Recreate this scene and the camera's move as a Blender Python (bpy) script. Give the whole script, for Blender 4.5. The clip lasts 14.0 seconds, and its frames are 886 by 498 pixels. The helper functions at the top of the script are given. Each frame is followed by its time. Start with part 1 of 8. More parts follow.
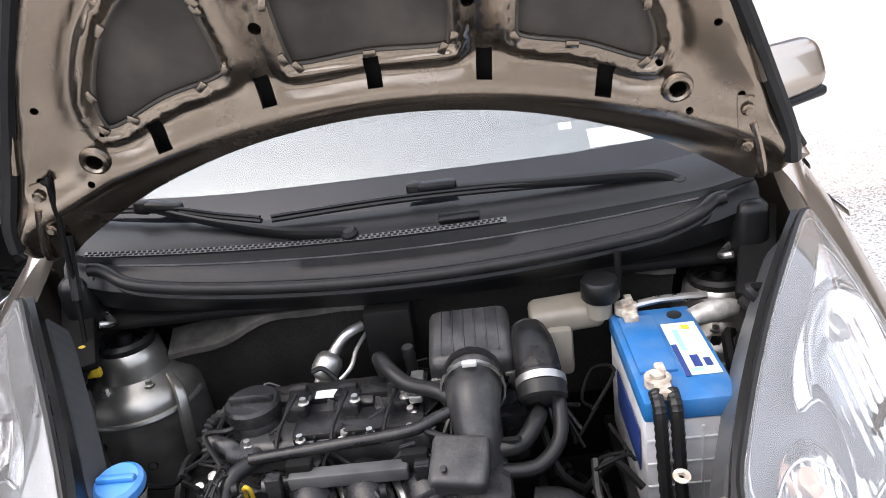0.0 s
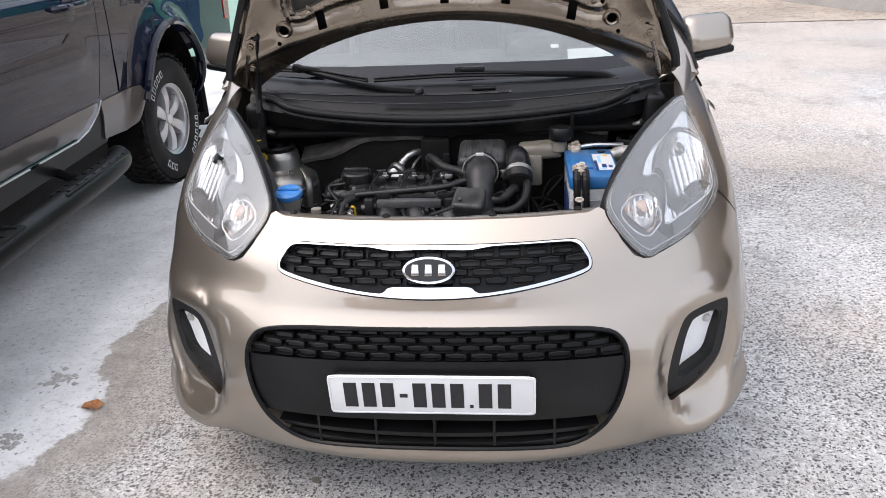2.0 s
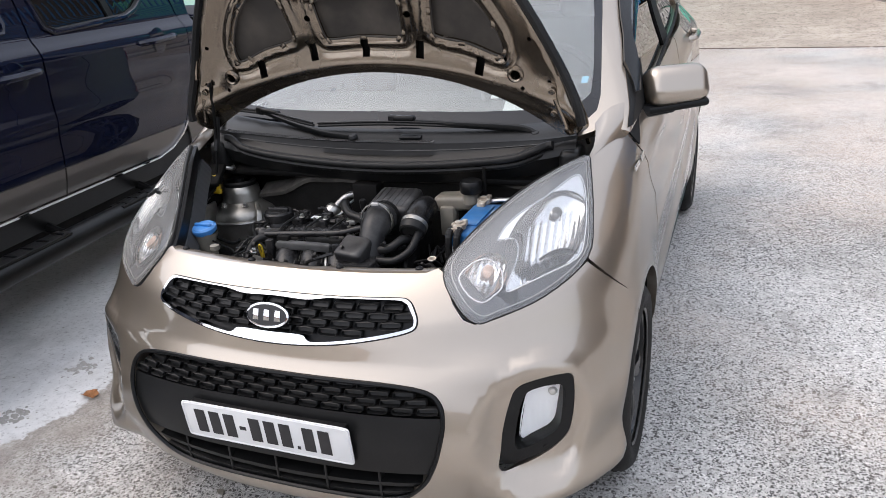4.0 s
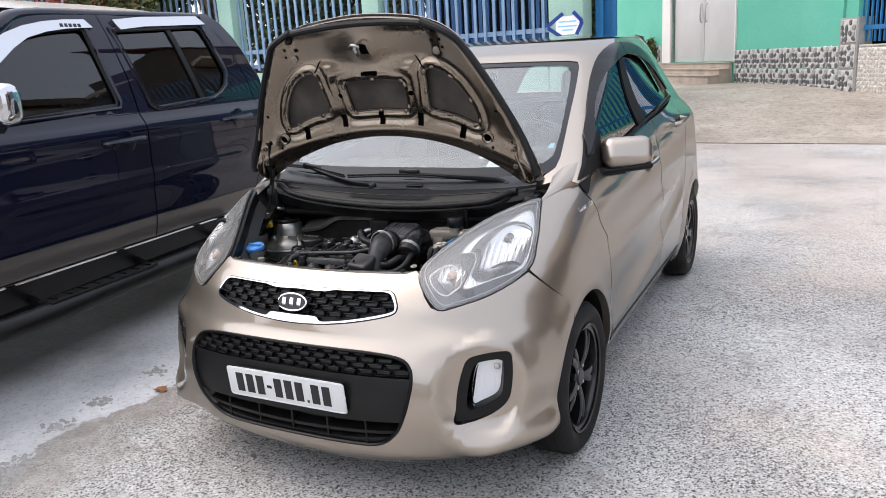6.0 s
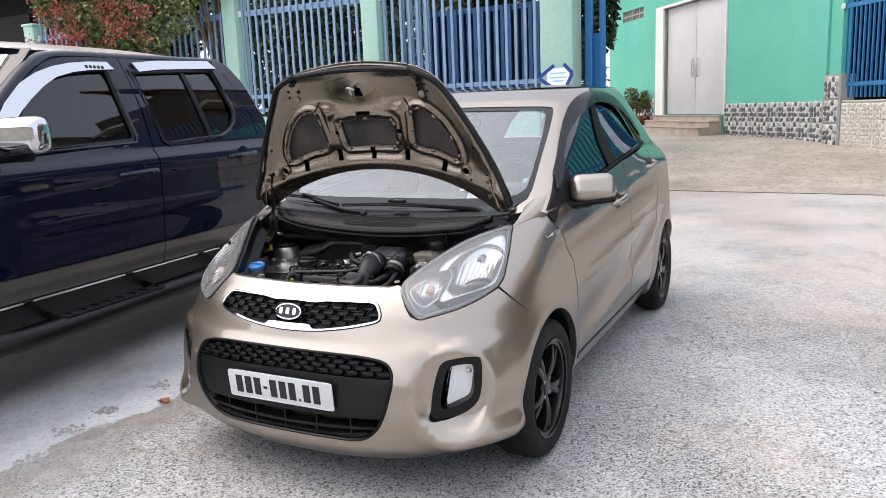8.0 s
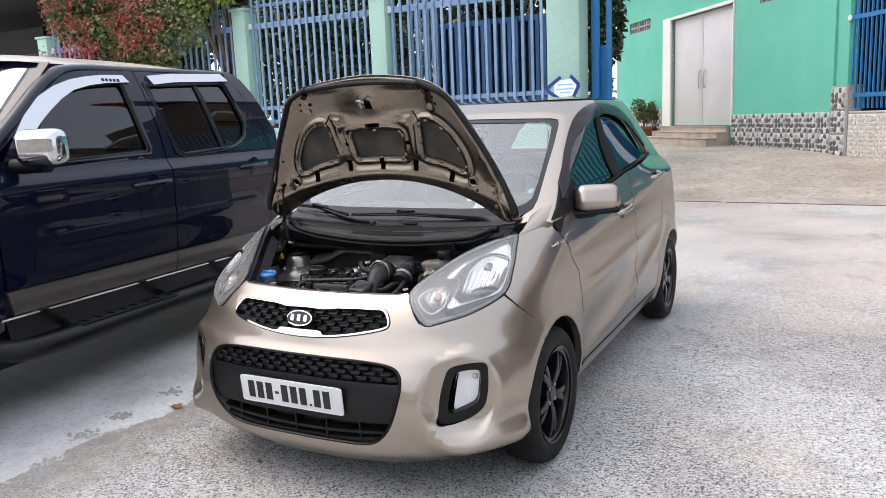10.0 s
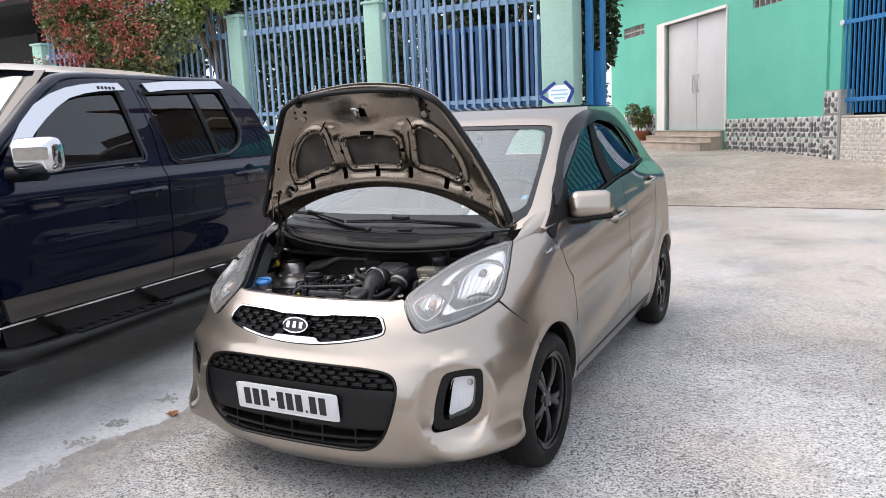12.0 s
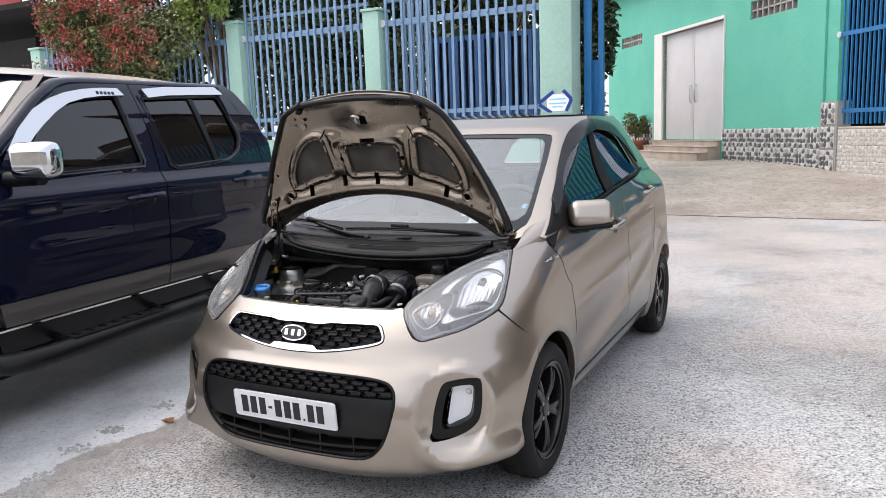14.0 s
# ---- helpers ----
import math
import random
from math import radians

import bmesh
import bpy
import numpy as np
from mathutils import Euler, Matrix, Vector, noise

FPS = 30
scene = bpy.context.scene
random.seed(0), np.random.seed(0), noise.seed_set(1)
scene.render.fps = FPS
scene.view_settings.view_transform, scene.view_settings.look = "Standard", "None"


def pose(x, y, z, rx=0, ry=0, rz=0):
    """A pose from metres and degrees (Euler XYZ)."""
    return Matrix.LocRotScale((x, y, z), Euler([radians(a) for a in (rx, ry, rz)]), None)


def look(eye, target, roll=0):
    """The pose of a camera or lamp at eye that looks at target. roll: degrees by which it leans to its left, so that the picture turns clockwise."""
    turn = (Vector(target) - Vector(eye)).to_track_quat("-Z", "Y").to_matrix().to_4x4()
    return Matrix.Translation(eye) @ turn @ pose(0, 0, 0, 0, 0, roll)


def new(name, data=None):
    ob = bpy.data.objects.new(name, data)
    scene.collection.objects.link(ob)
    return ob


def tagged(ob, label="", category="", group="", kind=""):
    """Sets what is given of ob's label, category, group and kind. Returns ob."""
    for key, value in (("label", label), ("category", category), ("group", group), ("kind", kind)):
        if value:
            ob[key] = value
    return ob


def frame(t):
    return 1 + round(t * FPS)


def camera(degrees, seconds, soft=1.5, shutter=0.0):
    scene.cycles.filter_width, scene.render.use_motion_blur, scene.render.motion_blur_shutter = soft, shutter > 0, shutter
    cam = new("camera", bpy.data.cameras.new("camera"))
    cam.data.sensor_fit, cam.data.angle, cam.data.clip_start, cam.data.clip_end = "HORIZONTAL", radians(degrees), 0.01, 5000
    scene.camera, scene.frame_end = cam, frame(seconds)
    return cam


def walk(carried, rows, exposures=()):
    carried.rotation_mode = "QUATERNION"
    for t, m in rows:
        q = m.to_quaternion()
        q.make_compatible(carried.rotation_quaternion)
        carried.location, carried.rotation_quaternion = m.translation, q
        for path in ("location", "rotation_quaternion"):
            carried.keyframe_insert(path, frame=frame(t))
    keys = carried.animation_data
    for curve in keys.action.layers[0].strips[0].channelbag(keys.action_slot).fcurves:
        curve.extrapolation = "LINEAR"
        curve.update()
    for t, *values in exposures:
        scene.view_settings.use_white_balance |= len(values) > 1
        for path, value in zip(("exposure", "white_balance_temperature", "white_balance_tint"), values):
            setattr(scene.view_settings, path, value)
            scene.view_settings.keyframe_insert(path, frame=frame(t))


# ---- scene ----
cam = camera(60.9, 14.0, soft=0.65)
PATH = [
    (0, (0.147, -0.399, 1.434), (0.023, 1.43, 0.635), -8.1),
    (0.5, (0.209, -0.763, 1.435), (0.087, 1.093, 0.699), -4.9),
    (0.8, (0.173, -0.981, 1.383), (0.054, 0.887, 0.679), -3.9),
    (1, (0.137, -1.123, 1.374), (0.027, 0.734, 0.639), -3.4),
    (1.1, (0.13, -1.173, 1.373), (0.02, 0.679, 0.626), -3.5),
    (1.5, (0.131, -1.321, 1.352), (0.015, 0.522, 0.583), -2.8),
    (2, (0.208, -1.403, 1.397), (-0.001, 0.426, 0.616), -3.0),
    (2.5, (0.522, -1.511, 1.424), (0.164, 0.293, 0.638), -3.1),
    (3, (0.742, -1.447, 1.421), (0.251, 0.328, 0.643), -3.2),
    (3.5, (0.882, -1.253, 1.466), (0.267, 0.494, 0.709), -3.8),
    (3.7, (0.935, -1.205, 1.47), (0.278, 0.53, 0.722), -4.0),
    (5.8, (1.489, -1.7, 1.437), (0.599, 0.017, 0.927), -3.8),
    (6, (1.532, -1.744, 1.434), (0.637, -0.023, 0.948), -3.5),
    (6.5, (1.68, -1.918, 1.405), (0.777, -0.19, 0.962), -2.9),
    (7, (1.733, -2.0, 1.393), (0.828, -0.264, 0.983), -2.7),
    (7.5, (1.732, -2.005, 1.406), (0.829, -0.263, 1.022), -2.7),
    (8, (1.741, -2.013, 1.405), (0.843, -0.264, 1.04), -2.4),
    (8.5, (1.75, -2.048, 1.404), (0.846, -0.296, 1.062), -2.0),
    (11, (1.787, -2.077, 1.415), (0.863, -0.335, 1.08), -2.7),
    (11.5, (1.79, -2.08, 1.416), (0.877, -0.332, 1.085), -2.7),
    (12, (1.786, -2.088, 1.421), (0.878, -0.336, 1.096), -2.6),
    (12.5, (1.777, -2.084, 1.427), (0.869, -0.331, 1.108), -2.4),
    (13, (1.769, -2.078, 1.424), (0.862, -0.323, 1.114), -2.3),
    (13.5, (1.77, -2.076, 1.425), (0.866, -0.318, 1.116), -2.3),
    (14, (1.771, -2.086, 1.424), (0.871, -0.327, 1.118), -2.1),
]
walk(cam, [(t, look(eye, target, roll)) for t, eye, target, roll in PATH],
     exposures=[(0.0, 1.75, 6150, 12), (0.5, 1.35, 6150, 12), (1.0, 1.15, 6150, 12), (3.0, 0.95, 6150, 11), (6.0, 0.88, 6150, 11), (14.0, 0.82, 6150, 11)])

# ---- world and sun: bright haze, soft shadows ----
SUN_ELEVATION, SUN_AZIMUTH = 60.0, 242.0     # azimuth clockwise from +y
world = bpy.data.worlds.new("world")
scene.world = world
world.use_nodes = True
wn = world.node_tree.nodes
sky = wn.new("ShaderNodeTexSky")
sky.sky_type = "NISHITA"
sky.sun_disc = False
sky.sun_elevation, sky.sun_rotation = radians(SUN_ELEVATION), radians(SUN_AZIMUTH)
sky.air_density, sky.dust_density, sky.ozone_density = 1.0, 6.0, 1.0
haze = wn.new("ShaderNodeVectorMath")     # an even layer of bright haze over the clear sky
haze.operation = "ADD"
haze.inputs[1].default_value = (6.7, 6.65, 6.7)
world.node_tree.links.new(sky.outputs[0], haze.inputs[0])
world.node_tree.links.new(haze.outputs[0], wn["Background"].inputs[0])
wn["Background"].inputs[1].default_value = 0.08

sun = new("sun", bpy.data.lights.new("sun", "SUN"))
sun.data.energy, sun.data.angle, sun.data.color = 0.62, radians(110), (1.0, 0.92, 0.82)
az, el = radians(SUN_AZIMUTH), radians(SUN_ELEVATION)
sun.matrix_world = look((0, 0, 0), (-math.sin(az) * math.cos(el), -math.cos(az) * math.cos(el), -math.sin(el)))

# ---- materials ----
def mat(name, color, rough=0.5, metal=0.0, vary=0.0, scale=3.0, fine=0.0, fscale=60.0, bump=0.0, bscale=80.0, dirt=None,
        dirt_amount=0.0, dirt_scale=2.0, coat=0.0, transmit=0.0, ior=1.45, specular=0.5, per_piece=0.0, rough_vary=0.0, coat_rough=0.04):
    """A procedural surface: base colour with variation at two scales, an optional second colour in patches, and fine relief."""
    m = bpy.data.materials.new(name)
    m.use_nodes = True
    t = m.node_tree
    p = t.nodes["Principled BSDF"]
    p.inputs["Roughness"].default_value = rough
    p.inputs["Metallic"].default_value = metal
    p.inputs["Coat Weight"].default_value = coat
    p.inputs["Coat Roughness"].default_value = coat_rough
    p.inputs["Transmission Weight"].default_value = transmit
    p.inputs["IOR"].default_value = ior
    p.inputs["Specular IOR Level"].default_value = specular
    p.inputs["Base Color"].default_value = (*color, 1)
    where = t.nodes.new("ShaderNodeTexCoord").outputs["Object"]

    def cloud(sc, detail=4.0):
        n = t.nodes.new("ShaderNodeTexNoise")
        n.inputs["Scale"].default_value, n.inputs["Detail"].default_value = sc, detail
        t.links.new(where, n.inputs["Vector"])
        return n.outputs["Fac"]

    def span(src, lo, hi):
        n = t.nodes.new("ShaderNodeMapRange")
        n.inputs["From Min"].default_value, n.inputs["From Max"].default_value = 0.3, 0.7
        n.inputs["To Min"].default_value, n.inputs["To Max"].default_value = lo, hi
        t.links.new(src, n.inputs["Value"])
        return n.outputs["Result"]

    out = None
    if dirt:
        n = t.nodes.new("ShaderNodeMix")
        n.data_type = "RGBA"
        n.inputs["A"].default_value, n.inputs["B"].default_value = (*color, 1), (*dirt, 1)
        ramp = t.nodes.new("ShaderNodeMapRange")
        ramp.inputs["From Min"].default_value, ramp.inputs["From Max"].default_value = 0.42, 0.68
        ramp.inputs["To Max"].default_value = dirt_amount
        t.links.new(cloud(dirt_scale, 7.0), ramp.inputs["Value"])
        t.links.new(ramp.outputs["Result"], n.inputs["Factor"])
        out = n.outputs["Result"]
    factor = None
    for amount, sc in ((vary, scale), (fine, fscale)):
        if amount:
            f = span(cloud(sc), 1 - amount, 1 + amount)
            if factor is not None:
                mul = t.nodes.new("ShaderNodeMath")
                mul.operation = "MULTIPLY"
                t.links.new(factor, mul.inputs[0])
                t.links.new(f, mul.inputs[1])
                f = mul.outputs[0]
            factor = f
    if per_piece:
        info = t.nodes.new("ShaderNodeObjectInfo").outputs["Random"]
        n = t.nodes.new("ShaderNodeMapRange")
        n.inputs["To Min"].default_value, n.inputs["To Max"].default_value = 1 - per_piece, 1 + per_piece
        t.links.new(info, n.inputs["Value"])
        f = n.outputs["Result"]
        if factor is not None:
            mul = t.nodes.new("ShaderNodeMath")
            mul.operation = "MULTIPLY"
            t.links.new(factor, mul.inputs[0])
            t.links.new(f, mul.inputs[1])
            f = mul.outputs[0]
        factor = f
    if factor is not None:
        sc = t.nodes.new("ShaderNodeVectorMath")
        sc.operation = "SCALE"
        if out is not None:
            t.links.new(out, sc.inputs[0])
        else:
            sc.inputs[0].default_value = color
        t.links.new(factor, sc.inputs["Scale"])
        out = sc.outputs[0]
    if out is not None:
        t.links.new(out, p.inputs["Base Color"])
    if rough_vary:
        t.links.new(span(cloud(scale * 1.7), max(0.02, rough - rough_vary), min(1, rough + rough_vary)), p.inputs["Roughness"])
    if bump:
        b = t.nodes.new("ShaderNodeBump")
        b.inputs["Strength"].default_value, b.inputs["Distance"].default_value = bump, 0.004
        t.links.new(cloud(bscale, 5.0), b.inputs["Height"])
        t.links.new(b.outputs["Normal"], p.inputs["Normal"])
    return m


PAINT = mat("champagne_metallic_paint", (0.372, 0.321, 0.265), 0.30, 0.85, vary=0.03, scale=1.5, fine=0.06, fscale=900, coat=1.0, coat_rough=0.015)
PAINT.node_tree.nodes["Principled BSDF"].inputs["Specular Tint"].default_value = (0.1, 0.1, 0.1, 1)     # flakes go dark at a slant
PAINT.node_tree.nodes["Principled BSDF"].inputs["Coat IOR"].default_value = 1.72
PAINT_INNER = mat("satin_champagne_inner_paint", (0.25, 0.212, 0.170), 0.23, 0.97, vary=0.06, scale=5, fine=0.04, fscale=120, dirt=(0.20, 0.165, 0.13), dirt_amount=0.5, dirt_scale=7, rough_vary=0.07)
PLASTIC = mat("black_plastic", (0.0048, 0.005, 0.0053), 0.36, vary=0.25, scale=9, fine=0.2, fscale=200, dirt=(0.018, 0.0178, 0.0175), dirt_amount=0.2, dirt_scale=6, bump=0.08, bscale=500, specular=0.3)
PLASTIC_CLEAN = mat("satin_black_plastic", (0.005, 0.0053, 0.0058), 0.30, vary=0.15, scale=12, bump=0.06, bscale=500, specular=0.22)
ENGINE_BLACK = mat("dusty_engine_plastic", (0.008, 0.008, 0.0087), 0.26, vary=0.3, scale=14, fine=0.25, fscale=150, dirt=(0.04, 0.038, 0.036), dirt_amount=0.45, dirt_scale=18, bump=0.16, bscale=500, specular=0.36)
# grimy metal, its base blackened to hold the shade of bay and underbodies
BAY_DARK = mat("grimy_shade_black_metal", (0.0035, 0.0035, 0.0036), 0.6, vary=0.3, scale=8, dirt=(0.014, 0.013, 0.012), dirt_amount=0.5, dirt_scale=9, bump=0.3, bscale=60, specular=0.12)
FELT = mat("grey_heat_insulation", (0.016, 0.0155, 0.0145), 0.8, vary=0.3, scale=10, fine=0.3, fscale=300, dirt=(0.018, 0.017, 0.0155), dirt_amount=0.5, dirt_scale=6, bump=0.5, bscale=70, specular=0.12)
RUBBER = mat("black_rubber", (0.011, 0.011, 0.0112), 0.36, vary=0.2, scale=20, dirt=(0.016, 0.0155, 0.015), dirt_amount=0.3, dirt_scale=12, bump=0.1, bscale=300, specular=0.24)
TYRE = mat("tyre_rubber", (0.010, 0.0098, 0.0098), 0.66, vary=0.2, scale=10, dirt=(0.045, 0.042, 0.039), dirt_amount=0.3, dirt_scale=8, bump=0.25, bscale=150, specular=0.22)
CHROME = mat("chrome", (0.62, 0.625, 0.64), 0.07, 1.0, rough_vary=0.03, scale=20)
STEEL = mat("bare_steel", (0.55, 0.54, 0.52), 0.35, 1.0, vary=0.15, scale=30, rough_vary=0.12)
ALLOY = mat("cast_alloy", (0.40, 0.40, 0.39), 0.4, 0.9, vary=0.1, scale=25, dirt=(0.18, 0.16, 0.13), dirt_amount=0.5, dirt_scale=12, bump=0.2, bscale=120)
ALLOY_SILVER = mat("silver_painted_alloy", (0.62, 0.62, 0.63), 0.32, 0.75, vary=0.06, scale=10, coat=0.3)
ALLOY_BLACK = mat("gloss_black_alloy", (0.006, 0.006, 0.0065), 0.28, 0.0, coat=0.4, vary=0.1, scale=10, specular=0.3)
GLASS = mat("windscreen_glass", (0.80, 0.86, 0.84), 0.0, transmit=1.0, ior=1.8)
GLASS_TINT = mat("dark_tinted_glass", (0.035, 0.040, 0.043), 0.0, transmit=1.0, ior=1.6)
MATTE_BLACK = mat("matte_black_trim", (0.008, 0.0082, 0.0086), 0.62, vary=0.2, scale=12, fine=0.15, fscale=200, specular=0.22)
LENS = mat("clear_lamp_cover", (0.95, 0.955, 0.95), 0.0, transmit=0.95, ior=1.9)
LENS_CLEAR = mat("clear_fog_lamp_cover", (1.0, 1.0, 1.0), 0.0, transmit=1.0, ior=1.12)
for key, value in (("Sheen Weight", 0.45), ("Sheen Roughness", 0.5), ("Sheen Tint", (1.0, 0.96, 0.90, 1))):
    LENS.node_tree.nodes["Principled BSDF"].inputs[key].default_value = value     # weathered haze on the covers
REFLECTOR = mat("lamp_reflector", (0.62, 0.625, 0.63), 0.12, 1.0, rough_vary=0.04, scale=30)
LAMP_GREY = mat("grey_lamp_bezel", (0.10, 0.103, 0.108), 0.3, 0.4, vary=0.08, scale=12)
AMBER = mat("pale_amber_bulb", (0.80, 0.56, 0.44), 0.2, 0.2, coat=0.4)
TOWER = mat("grimy_champagne_metal", (0.31, 0.30, 0.277), 0.33, 0.85, vary=0.15, scale=12, dirt=(0.10, 0.09, 0.08), dirt_amount=0.5, dirt_scale=16, bump=0.12, bscale=60)
AIRBOX = mat("dusty_grey_plastic", (0.020, 0.020, 0.021), 0.32, vary=0.25, scale=15, fine=0.2, fscale=200, dirt=(0.10, 0.097, 0.093), dirt_amount=0.6, dirt_scale=16, bump=0.1, bscale=300, specular=0.35)
VENT_GREY = mat("pale_grey_vent_plastic", (0.09, 0.09, 0.092), 0.5, vary=0.15, scale=20, dirt=(0.08, 0.078, 0.075), dirt_amount=0.5, dirt_scale=30)
FELT_PALE = mat("pale_insulation_edge", (0.04, 0.038, 0.035), 0.85, vary=0.35, scale=14, dirt=(0.09, 0.083, 0.075), dirt_amount=0.7, dirt_scale=22, bump=0.7, bscale=60, specular=0.15)
AIRBOX_PALE = mat("pale_grey_engine_plastic", (0.06, 0.06, 0.06), 0.4, vary=0.2, scale=20, dirt=(0.02, 0.02, 0.02), dirt_amount=0.5, dirt_scale=30)
# matt white paints the bright reflection of a mirrored fog lamp bowl
FOG_GLARE = mat("fog_bowl_painted_glare", (0.95, 0.96, 0.97), 0.3, 0.0)
PAD = mat("brown_bonnet_pad", (0.032, 0.028, 0.024), 0.7, vary=0.12, scale=12, dirt=(0.10, 0.085, 0.07), dirt_amount=0.5, dirt_scale=8)
BLUE_CAP = mat("blue_plastic", (0.04, 0.19, 0.50), 0.38, vary=0.08, scale=25, dirt=(0.22, 0.27, 0.34), dirt_amount=0.25, dirt_scale=20)
BATTERY_BLUE = mat("battery_blue_plastic", (0.018, 0.115, 0.31), 0.36, vary=0.10, scale=30, dirt=(0.14, 0.20, 0.28), dirt_amount=0.3, dirt_scale=25)
BATTERY_GREY = mat("battery_white_plastic", (0.42, 0.43, 0.45), 0.5, vary=0.08, scale=12, dirt=(0.20, 0.19, 0.17), dirt_amount=0.5, dirt_scale=14)
MILKY = mat("milky_plastic", (0.19, 0.175, 0.145), 0.45, vary=0.12, scale=15, dirt=(0.12, 0.105, 0.085), dirt_amount=0.55, dirt_scale=12)
YELLOW = mat("yellow_plastic", (0.55, 0.38, 0.02), 0.45, vary=0.1, scale=30)
WHITE_PAINT = mat("white_label", (0.60, 0.61, 0.62), 0.45, vary=0.03, scale=12)
BLACK_PAINT = mat("black_label_print", (0.012, 0.012, 0.014), 0.4, vary=0.2, scale=60)
NAVY_PRINT = mat("navy_label_print", (0.02, 0.04, 0.16), 0.4, vary=0.1, scale=40)
SKY_PRINT = mat("light_blue_print", (0.25, 0.55, 0.78), 0.4, vary=0.05, scale=40)
PAPER = mat("white_paper", (0.80, 0.81, 0.82), 0.7, vary=0.03, scale=10)
CORRODED = mat("corroded_lead", (0.36, 0.30, 0.24), 0.75, 0.3, vary=0.35, scale=60, dirt=(0.45, 0.46, 0.42), dirt_amount=0.7, dirt_scale=60, bump=0.6, bscale=150)
INTERIOR = mat("grey_cabin_plastic", (0.045, 0.047, 0.05), 0.6, vary=0.15, scale=10, bump=0.2, bscale=300)
FABRIC = mat("grey_seat_fabric", (0.085, 0.082, 0.08), 0.9, vary=0.15, scale=20, fine=0.2, fscale=300)
SKIN = mat("black_screen_band", (0.010, 0.011, 0.014), 0.08, specular=0.3, vary=0.2, scale=6)
NAVY = mat("navy_truck_paint", (0.0032, 0.005, 0.017), 0.4, 0.0, vary=0.1, scale=2, coat=0.9, coat_rough=0.01, specular=0.03)
TRUCK_GREY = mat("taupe_truck_paint", (0.13, 0.118, 0.108), 0.36, 0.5, vary=0.05, scale=2, coat=0.7)
MINT = mat("pale_green_render", (0.33, 0.50, 0.42), 0.85, vary=0.06, scale=1.2, fine=0.05, fscale=25, dirt=(0.25, 0.38, 0.32), dirt_amount=0.35, dirt_scale=1.4, bump=0.25, bscale=60)
TEAL = mat("teal_green_wall_paint", (0.125, 0.47, 0.35), 0.8, vary=0.05, scale=0.8, fine=0.04, fscale=20, dirt=(0.165, 0.49, 0.375), dirt_amount=0.45, dirt_scale=0.8, bump=0.2, bscale=50)
BLUE_BAR = mat("light_blue_fence_paint", (0.17, 0.265, 0.395), 0.45, vary=0.10, scale=3, dirt=(0.24, 0.33, 0.44), dirt_amount=0.4, dirt_scale=5, per_piece=0.08)
BLUE_DEEP = mat("deep_blue_gate_paint", (0.035, 0.10, 0.24), 0.45, vary=0.12, scale=3, per_piece=0.08)
BLUE_STRONG = mat("strong_blue_grille_paint", (0.018, 0.15, 0.36), 0.4, vary=0.08, scale=3, per_piece=0.06)
CLAMP = mat("bright_zinc", (0.55, 0.545, 0.53), 0.42, 0.4, vary=0.12, scale=60)
# cream base paints the bright sky's sheen onto the navy roof
SHEEN_NAVY = mat("cream_sky_sheen_on_navy_paint", (0.42, 0.35, 0.27), 0.45, vary=0.12, scale=3, dirt=(0.05, 0.05, 0.055), dirt_amount=0.5, dirt_scale=1.5, coat=0.3)
DOOR_GREY = mat("light_grey_door_paint", (0.56, 0.555, 0.56), 0.5, vary=0.04, scale=1.0, dirt=(0.46, 0.44, 0.43), dirt_amount=0.3, dirt_scale=1.3)
DOOR_WHITE = mat("white_render_trim", (0.74, 0.73, 0.70), 0.8, vary=0.05, scale=2)
STEP = mat("tan_granite_step", (0.40, 0.33, 0.27), 0.6, vary=0.10, scale=3, fine=0.15, fscale=120, dirt=(0.24, 0.20, 0.165), dirt_amount=0.5, dirt_scale=2.5)
CEMENT = mat("grey_cement", (0.34, 0.33, 0.31), 0.9, vary=0.12, scale=2, fine=0.1, fscale=50, bump=0.3, bscale=60)
# near-black that paints the shade of holes, gaps and unlit insides
DARK_HOLE = mat("shade_black_void", (0.012, 0.011, 0.010), 0.95, vary=0.2, scale=4)
TERRACOTTA = mat("terracotta_pot", (0.28, 0.09, 0.05), 0.75, vary=0.12, scale=8)
BARK = mat("bark", (0.12, 0.09, 0.065), 0.9, vary=0.25, scale=12, bump=0.6, bscale=40)
TAPE = mat("blue_tape", (0.015, 0.045, 0.24), 0.4, vary=0.1, scale=15)
RED_SIGN = mat("dark_red_sign", (0.30, 0.035, 0.04), 0.5, vary=0.08, scale=3)
CREAM = mat("cream_plaster", (0.55, 0.50, 0.42), 0.9, vary=0.08, scale=0.7, dirt=(0.38, 0.34, 0.29), dirt_amount=0.5, dirt_scale=0.5)
TAN = mat("tan_render", (0.30, 0.235, 0.175), 0.9, vary=0.1, scale=0.6, dirt=(0.20, 0.155, 0.115), dirt_amount=0.5, dirt_scale=0.5)
SHEET = mat("dark_brown_sheet", (0.085, 0.066, 0.058), 0.7, vary=0.2, scale=1.0, dirt=(0.15, 0.12, 0.10), dirt_amount=0.5, dirt_scale=0.7)
ROOFTILE = mat("weathered_red_roof", (0.20, 0.06, 0.045), 0.85, vary=0.2, scale=1.0)


